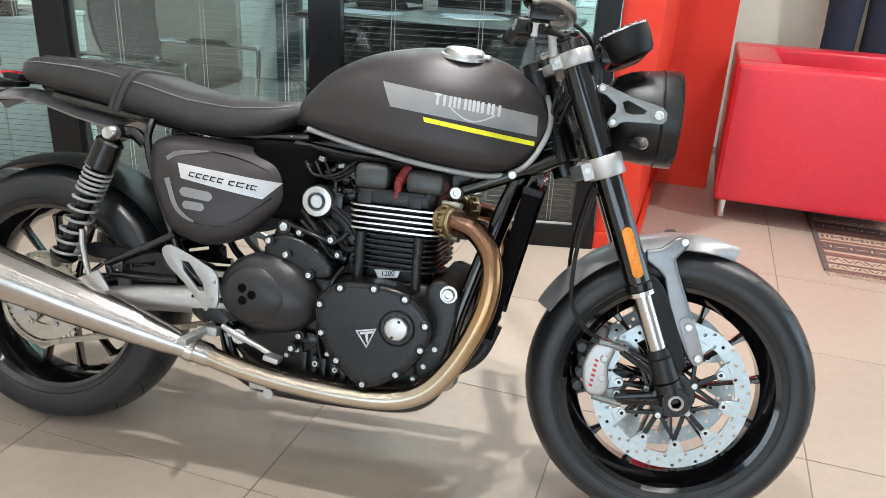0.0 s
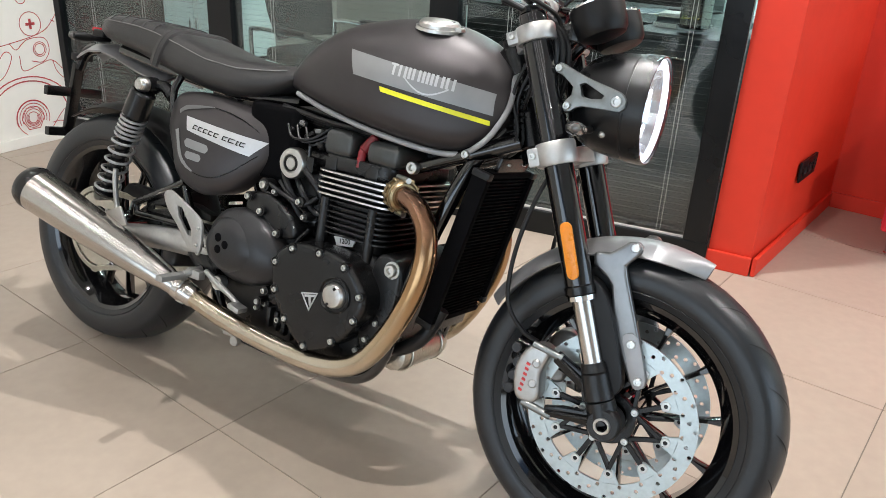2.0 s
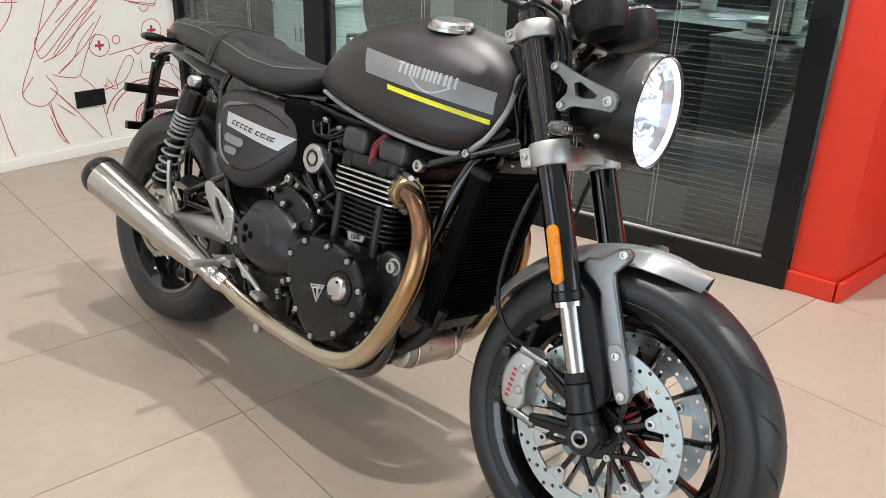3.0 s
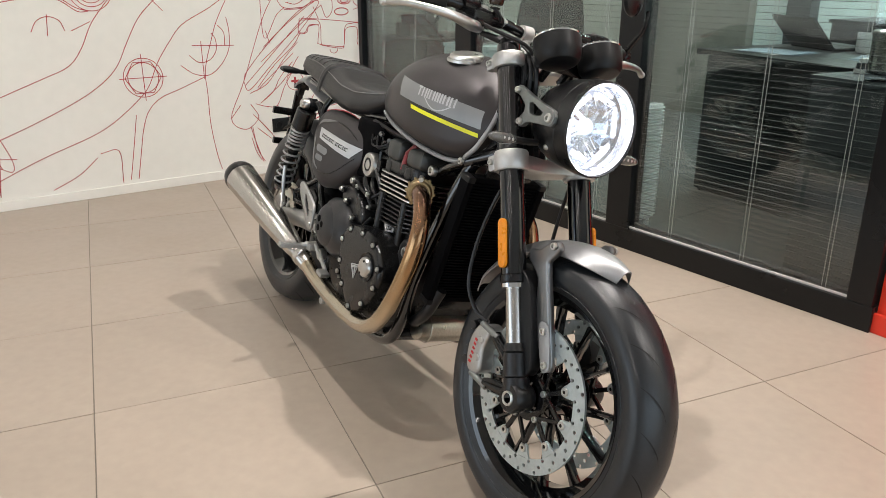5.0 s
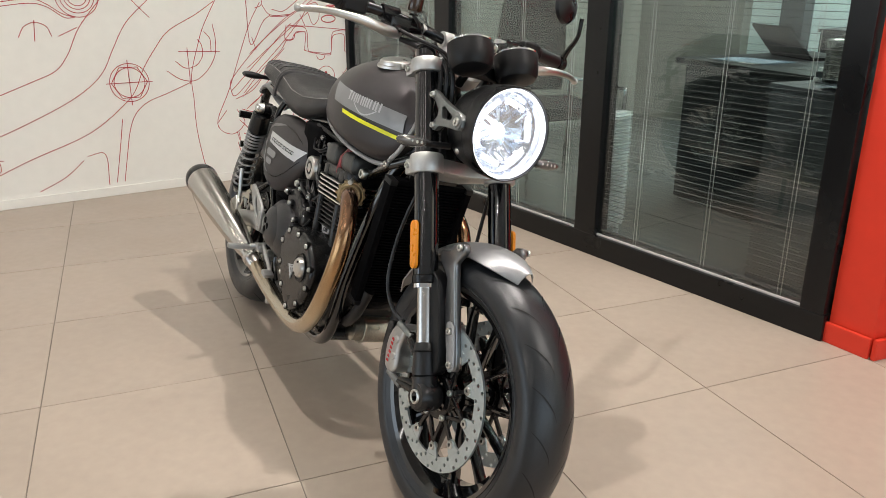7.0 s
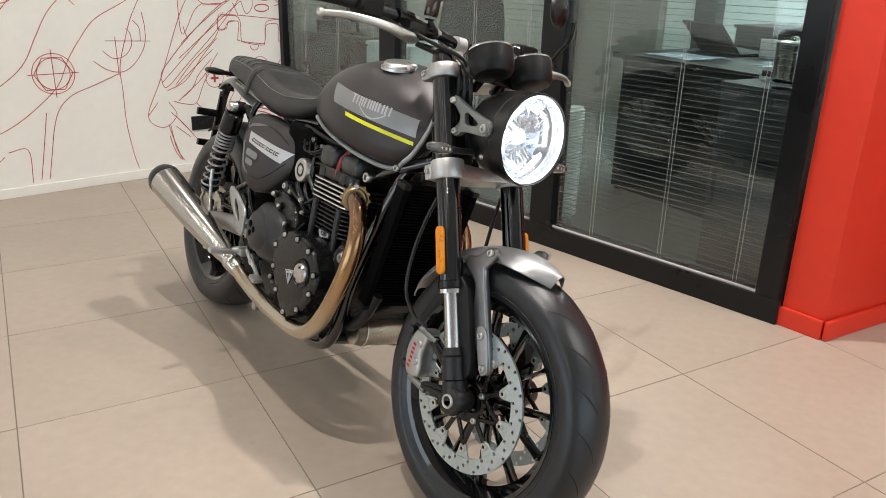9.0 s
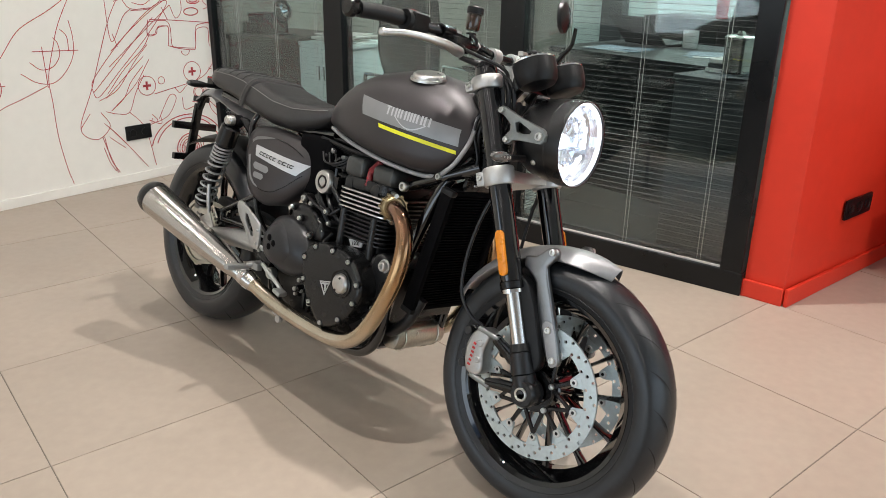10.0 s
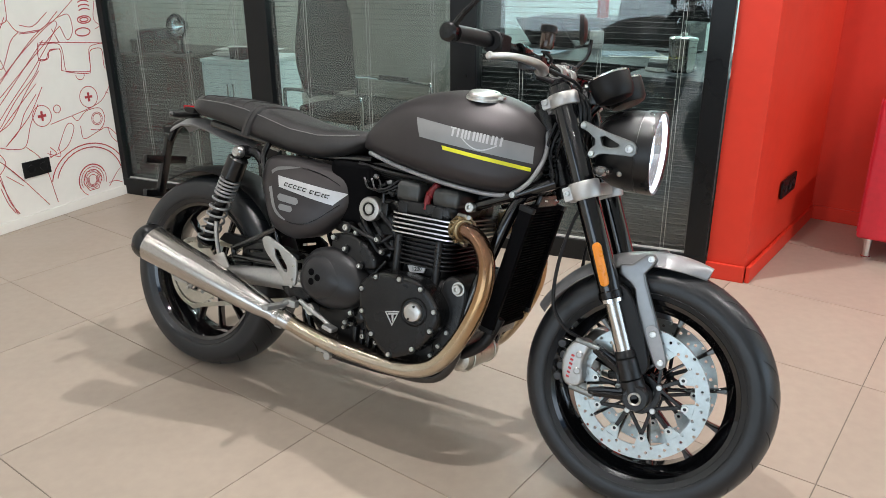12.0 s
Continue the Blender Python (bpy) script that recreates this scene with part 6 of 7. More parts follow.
# ---- frame ----
def frame_side(side):
    part("down_tube", tube([(1.105, side * 0.045, 0.775), (1.068, side * 0.078, 0.70), (1.024, side * 0.10, 0.56), (0.980, side * 0.112, 0.40), (0.965, side * 0.115, 0.29), (0.93, side * 0.115, 0.225), (0.86, side * 0.115, 0.2), (0.72, side * 0.115, 0.197), (0.56, side * 0.115, 0.208), (0.49, side * 0.115, 0.25), (0.46, side * 0.11, 0.36)], 0.0155, 16), "gloss_black", bike, "gloss black frame cradle tube")
    part("engine_mount", join(cyl(0.013, (0.952, side * 0.085, 0.668), (1.06, side * 0.085, 0.715), 14, 0.015), cyl(0.016, (1.06, side * 0.085, 0.715), (1.145, side * 0.05, 0.757), 14, 0.018)), "gloss_black", bike, "black tubular head mount")
    bolt(bike, (0.952, side * 0.098 + (0.01 if side > 0 else 0), 0.668), 0.0135, "y", 0.014, "bolt", "mount_bolt")
    bolt(bike, (1.062, side * 0.1 + (0.01 if side > 0 else 0), 0.716), 0.0085, "y", 0.008, "bolt", "mount_bolt")
    part("subframe_tube", tube([(0.268, side * 0.10, 0.752), (0.266, side * 0.116, 0.715), (0.280, side * 0.122, 0.665), (0.305, side * 0.122, 0.590), (0.340, side * 0.12, 0.505), (0.372, side * 0.118, 0.445), (0.43, side * 0.115, 0.40)], 0.0092, 14), "gloss_black", bike, "gloss black rear frame tube")
    part("seat_rail", tube([(0.62, side * 0.07, 0.745), (0.45, side * 0.07, 0.738), (0.30, side * 0.07, 0.748), (0.15, side * 0.065, 0.765), (0.0, side * 0.06, 0.785)], 0.0125, 12), "gloss_black", bike, "gloss black seat rail")
    part("peg_hanger", join(cyl(0.009, (0.19, side * 0.135, 0.428), (0.345, side * 0.125, 0.512), 12), cyl(0.008, (0.20, side * 0.135, 0.405), (0.36, side * 0.13, 0.412), 12), cyl(0.008, (0.19, side * 0.135, 0.435), (0.20, side * 0.135, 0.40), 12)), "gloss_black", bike, "black pillion peg hanger")
    part("peg_plate", plate([(0.22, 0.41), (0.22, 0.445), (0.31, 0.468), (0.345, 0.45), (0.35, 0.415)], side * 0.118, side * 0.126, 0.003, 2, [[(0.245, 0.432), (0.30, 0.445), (0.30, 0.437), (0.245, 0.424)]]), "satin_black", bike)
    # heel guard, footrest and pedal
    hg = part("heel_guard", plate(rounded([(0.352, 0.486), (0.364, 0.499), (0.385, 0.496), (0.462, 0.462), (0.482, 0.440), (0.484, 0.386), (0.470, 0.378), (0.446, 0.382), (0.405, 0.424), (0.368, 0.456)], 3), side * 0.182, side * 0.190, 0.0028, 2, [[(0.398, 0.470), (0.414, 0.468), (0.448, 0.428), (0.452, 0.412), (0.440, 0.412), (0.404, 0.450)]]), "alu_matt", bike, "cast aluminium heel guard", 40)
    for x, z in ((0.474, 0.434), (0.472, 0.395)):
        bolt(hg, (x, side * 0.190 + (0.004 if side > 0 else 0), z), 0.0045, "y", 0.004)
    part("footrest", join(box(0.022, 0.075, 0.014, 0.004, (0.445, side * 0.225, 0.318)), cyl(0.009, (0.455, side * 0.15, 0.33), (0.447, side * 0.195, 0.32), 10), box(0.045, 0.02, 0.02, 0.004, (0.458, side * 0.17, 0.322))), "alu_matt", bike, "aluminium footrest")
    part("pedal_pivot", join(lathe([(0.0005, -0.01), (0.016, -0.01), (0.018, 0), (0.016, 0.01), (0.0005, 0.01)], "y", 20, (0.525, side * 0.158, 0.318))), "bolt", bike)
    ped = part("foot_pedal", tube([(0.485, side * 0.165, 0.335), (0.53, side * 0.168, 0.318), (0.57, side * 0.172, 0.305), (0.602, side * 0.175, 0.292)], [0.006, 0.0085, 0.006, 0.006], 10), "alu_matt", bike, "aluminium foot pedal")
    part("pedal_pad", box(0.034, 0.03, 0.012, 0.004, (0.612, side * 0.185, 0.288), 2, pose(0, 0, 0, 0, 12, 0)), "alu_matt", ped)
    part("foot_bracket", plate(rounded([(0.41, 0.345), (0.40, 0.385), (0.425, 0.40), (0.455, 0.385), (0.505, 0.335), (0.49, 0.315), (0.46, 0.32)], 3), side * 0.135, side * 0.150, 0.004), "satin_black", bike)
    for x, z in ((0.418, 0.388), (0.44, 0.365), (0.466, 0.385)):
        bolt(bike, (x, side * 0.150 + (0.006 if side > 0 else 0), z), 0.006)


both(frame_side)
part("headstock", cyl(0.036, (1.155, 0, 0.745), (1.078, 0, 0.93), 28, None, 0.004), "satin_black", bike, "black steering head")
for k, y in enumerate((-0.068, -0.058, -0.048, -0.04, -0.03, 0.03, 0.05)):
    part("head_cable", tube([(1.135 + 0.008 * (k % 3), y, 0.90 - 0.012 * k), (1.125 + 0.006 * (k % 2), y * 1.1, 0.84 - 0.006 * k), (1.145 - 0.007 * (k % 3), y, 0.77 - 0.005 * k), (1.115, y * 0.9, 0.72)], 0.0034 + 0.0006 * (k % 2), 8), "hose", bike, "thin black cable behind the fork")
for k in range(7):
    part("regulator_fin", box(0.03, 0.11, 0.004, 0.001, (1.128, 0, 0.775 + 0.012 * k), 1, pose(0, 0, 0, 0, -22, 0)), "satin_black", bike)

# ---- swing arm, chain, shocks ----
def rear_side(side):
    part("swing_arm", tube([(0.50, side * 0.12, 0.375), (0.32, side * 0.125, 0.366), (0.15, side * 0.128, 0.340), (0.02, side * 0.128, 0.315), (-0.05, side * 0.128, 0.31)], [0.030, 0.030, 0.026, 0.024, 0.02], 20), "alu_matt" if side < 0 else "satin_black", bike, "silver painted swing arm" if side < 0 else "black swing arm")
    part("pivot_collar", lathe([(0.014, side * 0.09), (0.034, side * 0.09), (0.036, side * 0.13), (0.03, side * 0.15), (0.014, side * 0.15)], "y", 28, (0.495, 0, 0.372), True), "satin_black", bike)
    a, b = Vector((0.205, side * 0.145, 0.718)), Vector((0.085, side * 0.145, 0.425))
    d = (b - a).normalized()
    f = lambda t: a + (b - a) * t
    sh = part("rear_shock", cyl(0.017, f(0.05), f(0.97), 20), "satin_black", bike, "black rear shock with grey coil spring")
    part("shock_can", cyl(0.030, f(0.055), f(0.275), 28, 0.032, 0.005), "satin_black", sh, "black upper shroud")
    q = d.to_track_quat("Z", "Y").to_matrix()
    pts, L, turns, t, z = [], (b - a).length, 0, 0.0, 0.262
    while z < 0.955:
        pitch = 0.036 if z < 0.46 else 0.084
        pts.append(f(z) + q @ Vector((0.0285 * math.cos(t), 0.0285 * math.sin(t), 0)))
        t += math.pi / 9
        z += pitch / 18
    part("coil_spring", tube(pts, 0.0035, 8, 1, False), "spring", sh, "grey painted steel coil spring", 60)
    part("spring_seat", cyl(0.031, f(0.95), f(0.985), 24, 0.028, 0.003), "satin_black", sh)
    part("top_eye", lathe([(0.0005, side * 0.168), (0.012, side * 0.170), (0.0165, side * 0.164), (0.0175, side * 0.150), (0.0165, side * 0.13)], "y", 28, tuple(a - Vector((0, a.y, 0)))), "alu", sh, "polished domed top bolt")
    part("top_lug", cyl(0.02, a + Vector((0, -side * 0.025, 0)), a + Vector((0, side * 0.002, 0)), 20), "satin_black", sh)
    part("low_eye", cyl(0.014, b + Vector((0, -0.02, 0)), b + Vector((0, 0.02, 0)), 16), "bolt", sh)
    part("upper_mount", join(tube([a + Vector((0, -side * 0.02, 0)), (0.235, side * 0.118, 0.72), (0.262, side * 0.115, 0.70)], 0.014, 12)), "satin_black", sh)
    part("guard_stay", tube([(0.150, side * 0.168, 0.505), (0.152, side * 0.168, 0.47), (0.168, side * 0.168, 0.41), (0.185, side * 0.172, 0.392)], 0.0065, 10), "alu", bike, "bright steel stay")


both(rear_side)
spr = part("chain_sprocket", lathe([(0.062, -0.083), (0.098, -0.083), (0.098, -0.09), (0.062, -0.09)], "y", 60, (0, 0, 0), True), "chain", rear_wheel, "steel rear sprocket")
for k in range(42):
    a = 2 * math.pi * k / 42
    part("tooth", cyl(0.0045, (0.097 * math.cos(a), -0.0865, 0.097 * math.sin(a)), (0.107 * math.cos(a), -0.0865, 0.107 * math.sin(a)), 6, 0.0022), "chain", spr)
for k in range(6):
    a = 2 * math.pi * k / 6
    part("sprocket_arm", box(0.045, 0.007, 0.016, 0.002, (0, 0, 0), 1, Matrix.Translation((0.05 * math.cos(a), -0.0865, 0.05 * math.sin(a))) @ pose(0, 0, 0, 0, -math.degrees(a), 0)), "alu_matt", spr)
    bolt(spr, (0.066 * math.cos(a), -0.09, 0.066 * math.sin(a)), 0.006)
link = part("chain_link", join(plate(capsule(-0.007, 0, 0.007, 0, 0.0062, 4), -0.008, -0.005, 0.0006, 1), plate(capsule(-0.007, 0, 0.007, 0, 0.0062, 4), 0.005, 0.008, 0.0006, 1), cyl(0.0045, (-0.007, -0.006, 0), (-0.007, 0.006, 0), 8)), "chain", bike, "steel drive chain link", 40, pose(0, -0.0865, 0.2))
CX, CZ, CR = 0.525, 0.385, 0.045
run = [((0.108 * math.cos(radians(a)), 0.312 + 0.108 * math.sin(radians(a)))) for a in range(80, 275, 8)]
run += [(0.0 + CX * k / 34, (0.312 - 0.108) + ((CZ - CR) - 0.204) * k / 34) for k in range(1, 35)]
run += [(CX + CR * math.cos(radians(a)), CZ + CR * math.sin(radians(a))) for a in range(-80, 90, 20)]
run += [(CX * (1 - k / 33), CZ + CR + (0.42 - CZ - CR) * k / 33) for k in range(1, 33)]
for (x0, z0), (x1, z1) in zip(run, run[1:]):
    again(link, pose((x0 + x1) / 2, -0.0865, (z0 + z1) / 2, 0, -math.degrees(math.atan2(z1 - z0, x1 - x0)), 0), bike)
part("chain_guard", plate([(0.10, 0.438), (0.12, 0.462), (0.36, 0.458), (0.42, 0.445), (0.42, 0.43), (0.14, 0.43)], -0.105, -0.075, 0.004), "black_plastic", bike, "black chain guard")
part("axle_block", join(box(0.06, 0.012, 0.05, 0.004, (0.0, -0.148, 0.312)), lathe([(0.0005, -0.168), (0.014, -0.168), (0.015, -0.15), (0.0005, -0.15)], "y", 6, (0, 0, 0.312))), "alu_matt", bike)
part("rear_disc", drilled_disc(0.075, 0.108, 0.085, 0.09, 2, 36), "disc", rear_wheel, "drilled rear brake disc", 30)
# inner rear mudguard and tail
rows = []
for i in range(19):
    a = radians(30 + 92 * i / 18)
    rows.append([((0.338 + 0.0 * k) * math.cos(a) + 0.01, 0.078 * k / 4, 0.312 + (0.342 - 0.02 * abs(k / 4) ** 2.5) * math.sin(a)) for k in range(-4, 5)])
under = [[(x * 0.992, y * 0.97, z - 0.003) for x, y, z in r[::-1]] for r in rows]
part("rear_mudguard", grid_faces(bmesh.new(), [r + u for r, u in zip(rows, under)]), "black_plastic", bike, "black inner rear mudguard", 50)
rows = []
for x, z, w in ((0.165, 0.745, 0.066), (0.12, 0.752, 0.068), (0.05, 0.765, 0.066), (-0.03, 0.785, 0.062), (-0.10, 0.795, 0.056), (-0.16, 0.79, 0.05), (-0.215, 0.765, 0.042)):
    rows.append([(x, w * k / 4, z - 0.022 * abs(k / 4) ** 2.2) for k in range(-4, 5)] + [(x, w * 0.95 * k / 4, z - 0.005 - 0.022 * abs(k / 4) ** 2.2) for k in range(4, -5, -1)])
tail = part("tail_guard", grid_faces(bmesh.new(), rows), "silver_paint", bike, "satin silver short rear mudguard", 50)
part("tail_lamp", box(0.045, 0.08, 0.022, 0.007, (-0.135, 0, 0.815), 3), "black_plastic", tail, "black slim tail lamp")
part("tail_lens", box(0.034, 0.072, 0.012, 0.005, (-0.150, 0, 0.825), 2), "red_lens", tail, "red tail lens")
hang = part("plate_hanger", join(tube([(-0.16, 0, 0.778), (-0.225, 0, 0.762), (-0.258, 0, 0.71)], 0.014, 10), box(0.016, 0.03, 0.2, 0.005, (-0.276, 0, 0.625), 2, pose(0, 0, 0, 0, 8, 0))), "satin_black", bike, "black number plate hanger")
part("hanger_arm", box(0.018, 0.17, 0.026, 0.004, (-0.277, 0, 0.640)), "satin_black", hang)
part("hanger_foot", box(0.02, 0.12, 0.024, 0.004, (-0.298, 0, 0.524)), "satin_black", hang)
part("hanger_light", box(0.03, 0.05, 0.02, 0.004, (-0.25, 0, 0.742)), "black_plastic", hang)

# ---- side panels ----
PAN = [(0.279, 0.679), (0.286, 0.707), (0.315, 0.722), (0.375, 0.727), (0.45, 0.723), (0.524, 0.711), (0.573, 0.698), (0.593, 0.677), (0.596, 0.643), (0.583, 0.6), (0.533, 0.546), (0.491, 0.516), (0.431, 0.501), (0.378, 0.512), (0.338, 0.537), (0.305, 0.597), (0.284, 0.637)]


def side_panel(side):
    bm = puffy(rounded(PAN, 4), -0.118, -0.158, 9, 2.6, 0.2, 0.10, -0.09)
    if side > 0:
        bmesh.ops.scale(bm, vec=(1, -1, 1), verts=bm.verts[:])
    p = part("side_panel", bm, "tank", bike, "matt dark grey side panel with silver badge plate", 60)
    cx, cz = sum(v[0] for v in PAN) / len(PAN), sum(v[1] for v in PAN) / len(PAN)

    def skin(x, z, out=0.0):
        """Depth of the panel's face, by the same dome."""
        best = 0.0
        for k in range(41):
            shrink = 1 - 0.96 * (k / 40) ** 1.3
            gx, gz = cx + (x - cx) / shrink, cz + (z - cz) / shrink
            if inside(gx, gz):
                best = k / 40
        f = 1 - (1 - best) ** 2.6
        return side * -1 * (-0.118 - 0.040 * f + 0.10 * (x - cx) + 0.2 * (z - cz) - out)

    def inside(x, z):
        hit = False
        for (ax, az), (bx, bz) in zip(PAN, PAN[1:] + PAN[:1]):
            if (az > z) != (bz > z) and x < (bx - ax) * (z - az) / (bz - az) + ax:
                hit = not hit
        return hit

    def field(name, material, corners, out=0.002, nx=10, nz=4):
        a, b, c, d = (Vector((q[0], 0, q[1])) for q in corners)
        rows = []
        for i in range(nx + 1):
            lo, hi = a.lerp(b, i / nx), d.lerp(c, i / nx)
            rows.append([(q.x, skin(q.x, q.z, out), q.z) for q in (lo.lerp(hi, k / nz) for k in range(nz + 1))])
        return part(name, grid_faces(bmesh.new(), rows, False, False), material, p, "", 60)
    field("badge_plate", "badge", [(0.374, 0.640), (0.548, 0.612), (0.582, 0.648), (0.362, 0.671)], 0.0025)
    x = 0.392
    for k, wd in enumerate((0.013, 0.013, 0.013, 0.013, 0.014, 0.0, 0.014, 0.018, 0.006, 0.014)):
        if wd:
            z = 0.6505 - (x - 0.392) * 0.115
            for dz in (-0.0048, 0.0028):
                field("plate_mark", "satin_black", [(x + 0.28 * dz, z + dz), (x + wd * 0.85 + 0.28 * dz, z + dz - 0.0013), (x + wd * 0.85 + 0.28 * dz + 0.0006, z + dz + 0.0008), (x + 0.28 * dz + 0.0006, z + dz + 0.0021)], 0.0038, 2, 1)
            field("plate_mark", "satin_black", [(x - 0.0014, z - 0.0048), (x + 0.0012, z - 0.005), (x + 0.0034, z + 0.0044), (x + 0.0008, z + 0.0046)], 0.0039, 1, 2)
        x += wd + 0.0025 if wd else 0.008
    for x0, z0, x1, z1, r in ((0.3845, 0.6135, 0.4375, 0.6065, 0.0098), (0.3925, 0.5865, 0.4240, 0.5835, 0.0085)):
        rows = []
        for i in range(15):
            f = i / 14
            c = Vector((x0, 0, z0)).lerp(Vector((x1, 0, z1)), f)
            end = min(f, 1 - f) * (abs(x1 - x0) + 2 * r)
            h = r * math.sqrt(max(0.04, 1 - max(0.0, 1 - end / r) ** 2))
            c.x += (f - 0.5) * 2 * r
            rows.append([(c.x, skin(c.x, c.z + h * q, 0.0025), c.z + h * q) for q in (-1, -0.5, 0, 0.5, 1)])
        part("panel_slot", grid_faces(bmesh.new(), rows, False, False), "band", p, "", 60)

    def stroke(name, material, pts, widths, out=0.0025):
        """A line of changing width on the panel's skin."""
        path = curve([(x, 0, z) for x, z in pts], 6)
        wide = np.interp(np.linspace(0, len(widths) - 1, len(path)), range(len(widths)), widths)
        rows = []
        for i, q in enumerate(path):
            t = (path[min(i + 1, len(path) - 1)] - path[max(i - 1, 0)]).normalized()
            n = Vector((-t.z, 0, t.x)) * wide[i] / 2
            rows.append([(v.x, skin(v.x, v.z, out), v.z) for v in (q + n, q, q - n)])
        part(name, grid_faces(bmesh.new(), rows, False, False), material, p, "", 60)
    # each outline is pale at the rear and dark towards the front
    stroke("panel_line", "band", [(0.341, 0.637), (0.363, 0.588), (0.386, 0.564), (0.411, 0.552)], [0.0125, 0.011, 0.009, 0.004])
    stroke("panel_line", "satin_black", [(0.411, 0.5500), (0.440, 0.546), (0.474, 0.550), (0.506, 0.567), (0.535, 0.590), (0.566, 0.617)], [0.0015, 0.003, 0.003, 0.003, 0.003, 0.002], 0.0022)
    stroke("panel_line", "guard_grey", [(0.334, 0.676), (0.350, 0.688), (0.385, 0.695), (0.424, 0.7005)], [0.010, 0.011, 0.008, 0.0015])
    stroke("panel_line", "satin_black", [(0.428, 0.700), (0.465, 0.696), (0.503, 0.688), (0.535, 0.678), (0.558, 0.667)], [0.0015, 0.0025, 0.0025, 0.002, 0.001], 0.0022)


both(side_panel)

# ---- radiator and stand ----
RAD = pose(1.0725, 0, 0.528, 0, 11.9, 0)
radiator = part("radiator", join(box(0.026, 0.19, 0.012, 0.003, (0, 0, 0.163)), box(0.026, 0.19, 0.012, 0.003, (0, 0, -0.155)), box(0.014, 0.19, 0.31, 0.0, (-0.002, 0, 0.004))), "rad_fin", bike, "black radiator with round side tanks and fine fins", 40, RAD)
core = part("radiator_fin", box(0.010, 0.188, 0.0028, 0, (0.006, 0, 0)), "rad_fin", radiator, "", 0, pose(0, 0, -0.145))
for k in range(1, 40):
    again(core, pose(0, 0, -0.145 + 0.0076 * k))
for side in (-1, 1):
    low = -0.168 if side < 0 else -0.14
    part("radiator_tank", box(0.036, 0.017, 0.168 - low, 0.004, (0, side * 0.1035, (0.168 + low) / 2)), "rad_fin", radiator, "flat black side tank")
    for z in (low + 0.006, 0.162):
        part("tank_cap", box(0.039, 0.020, 0.014, 0.004, (0, side * 0.1035, z)), "black_plastic", radiator)
part("radiator_bracket", box(0.01, 0.13, 0.03, 0.003, (0.006, 0.0, 0.184)), "satin_black", radiator)
part("radiator_bracket", box(0.01, 0.12, 0.024, 0.003, (0.006, -0.01, -0.172)), "satin_black", radiator)
for y in (-0.03, 0.04):
    bolt(radiator, (0.011, y, 0.184), 0.005, "z", 0.004, "bolt")
part("water_hose", tube([(1.06, -0.08, 0.40), (1.03, -0.09, 0.33), (0.97, -0.08, 0.285), (0.94, -0.06, 0.29)], 0.015, 12), "hose", bike, "black coolant hose")
stand = part("side_stand", tube([(0.47, 0.12, 0.225), (0.485, 0.19, 0.155), (0.505, 0.262, 0.085)], 0.011, 12), "satin_black", bike, "black side stand, folded out")
part("stand_foot", box(0.06, 0.035, 0.012, 0.004, (0.51, 0.278, 0.0755), 2, pose(0, 0, 0, 13.5, 0, 0)), "satin_black", stand)

# the bars are turned slightly to the left
STEER = Matrix.Translation((1.09, 0, 0.95)) @ Matrix.Rotation(radians(3.0), 4, Vector((-0.3875, 0, 0.9219))) @ Matrix.Translation((-1.09, 0, -0.95))
TURNED = ("front_wheel", "fork_upper_tube", "fork_slider", "fork_foot", "axle_end", "side_reflector", "fork_cap", "top_yoke", "lower_yoke", "front_mudguard", "brake_caliper", "brake_hose", "headlamp", "headlamp_bracket", "instrument", "instrument_bracket", "handlebar", "mirror")
for ob in list(bike.children):
    kind = ob.name.split(".")[0]
    if kind in TURNED or (kind == "indicator" and ob["label"].startswith("black front")):
        ob.matrix_basis = STEER @ ob.matrix_basis

# ---- armchair, rug and clothes ----
def cushion(x0, x1, y0, y1, z0, z1, r=0.035):
    bm = slab(x0, x1, y0, y1, z0, z1, 0)
    bmesh.ops.bevel(bm, geom=bm.edges[:], offset=r, segments=4, profile=0.6, affect="EDGES")
    return bm


armchair = thing("armchair", "red leatherette cube armchair on short chrome legs", "armchair", "", pose(3.55, -3.345, 0))
part("side_arm", cushion(0.0, 0.16, -0.80, 0.0, 0.10, 0.70, 0.02), "red_leather", armchair, "", 40)
part("side_arm", cushion(0.72, 0.88, -0.80, 0.0, 0.10, 0.70, 0.02), "red_leather", armchair, "", 40)
part("backrest", cushion(0.162, 0.718, -0.19, 0.0, 0.10, 0.702, 0.02), "red_leather", armchair, "", 40)
part("seat_base", cushion(0.162, 0.718, -0.79, -0.192, 0.10, 0.28, 0.015), "red_leather", armchair, "", 40)
part("seat_cushion", cushion(0.166, 0.714, -0.80, -0.196, 0.282, 0.43, 0.045), "red_leather", armchair, "", 40)
for y in (-0.001, -0.799):
    part("piping", tube([(0.0 + 0.012, y, 0.13), (0.012, y, 0.66), (0.03, y, 0.682)], 0.003, 6), "red_leather", armchair)
for x, y in ((0.07, -0.045), (0.81, -0.045), (0.07, -0.755), (0.81, -0.755)):
    part("leg", join(cyl(0.017, (x, y, 0.006), (x, y, 0.10), 20, 0.018), cyl(0.02, (x, y, 0.0), (x, y, 0.008), 20, None, 0.002)), "chrome", armchair, "short round chrome leg")

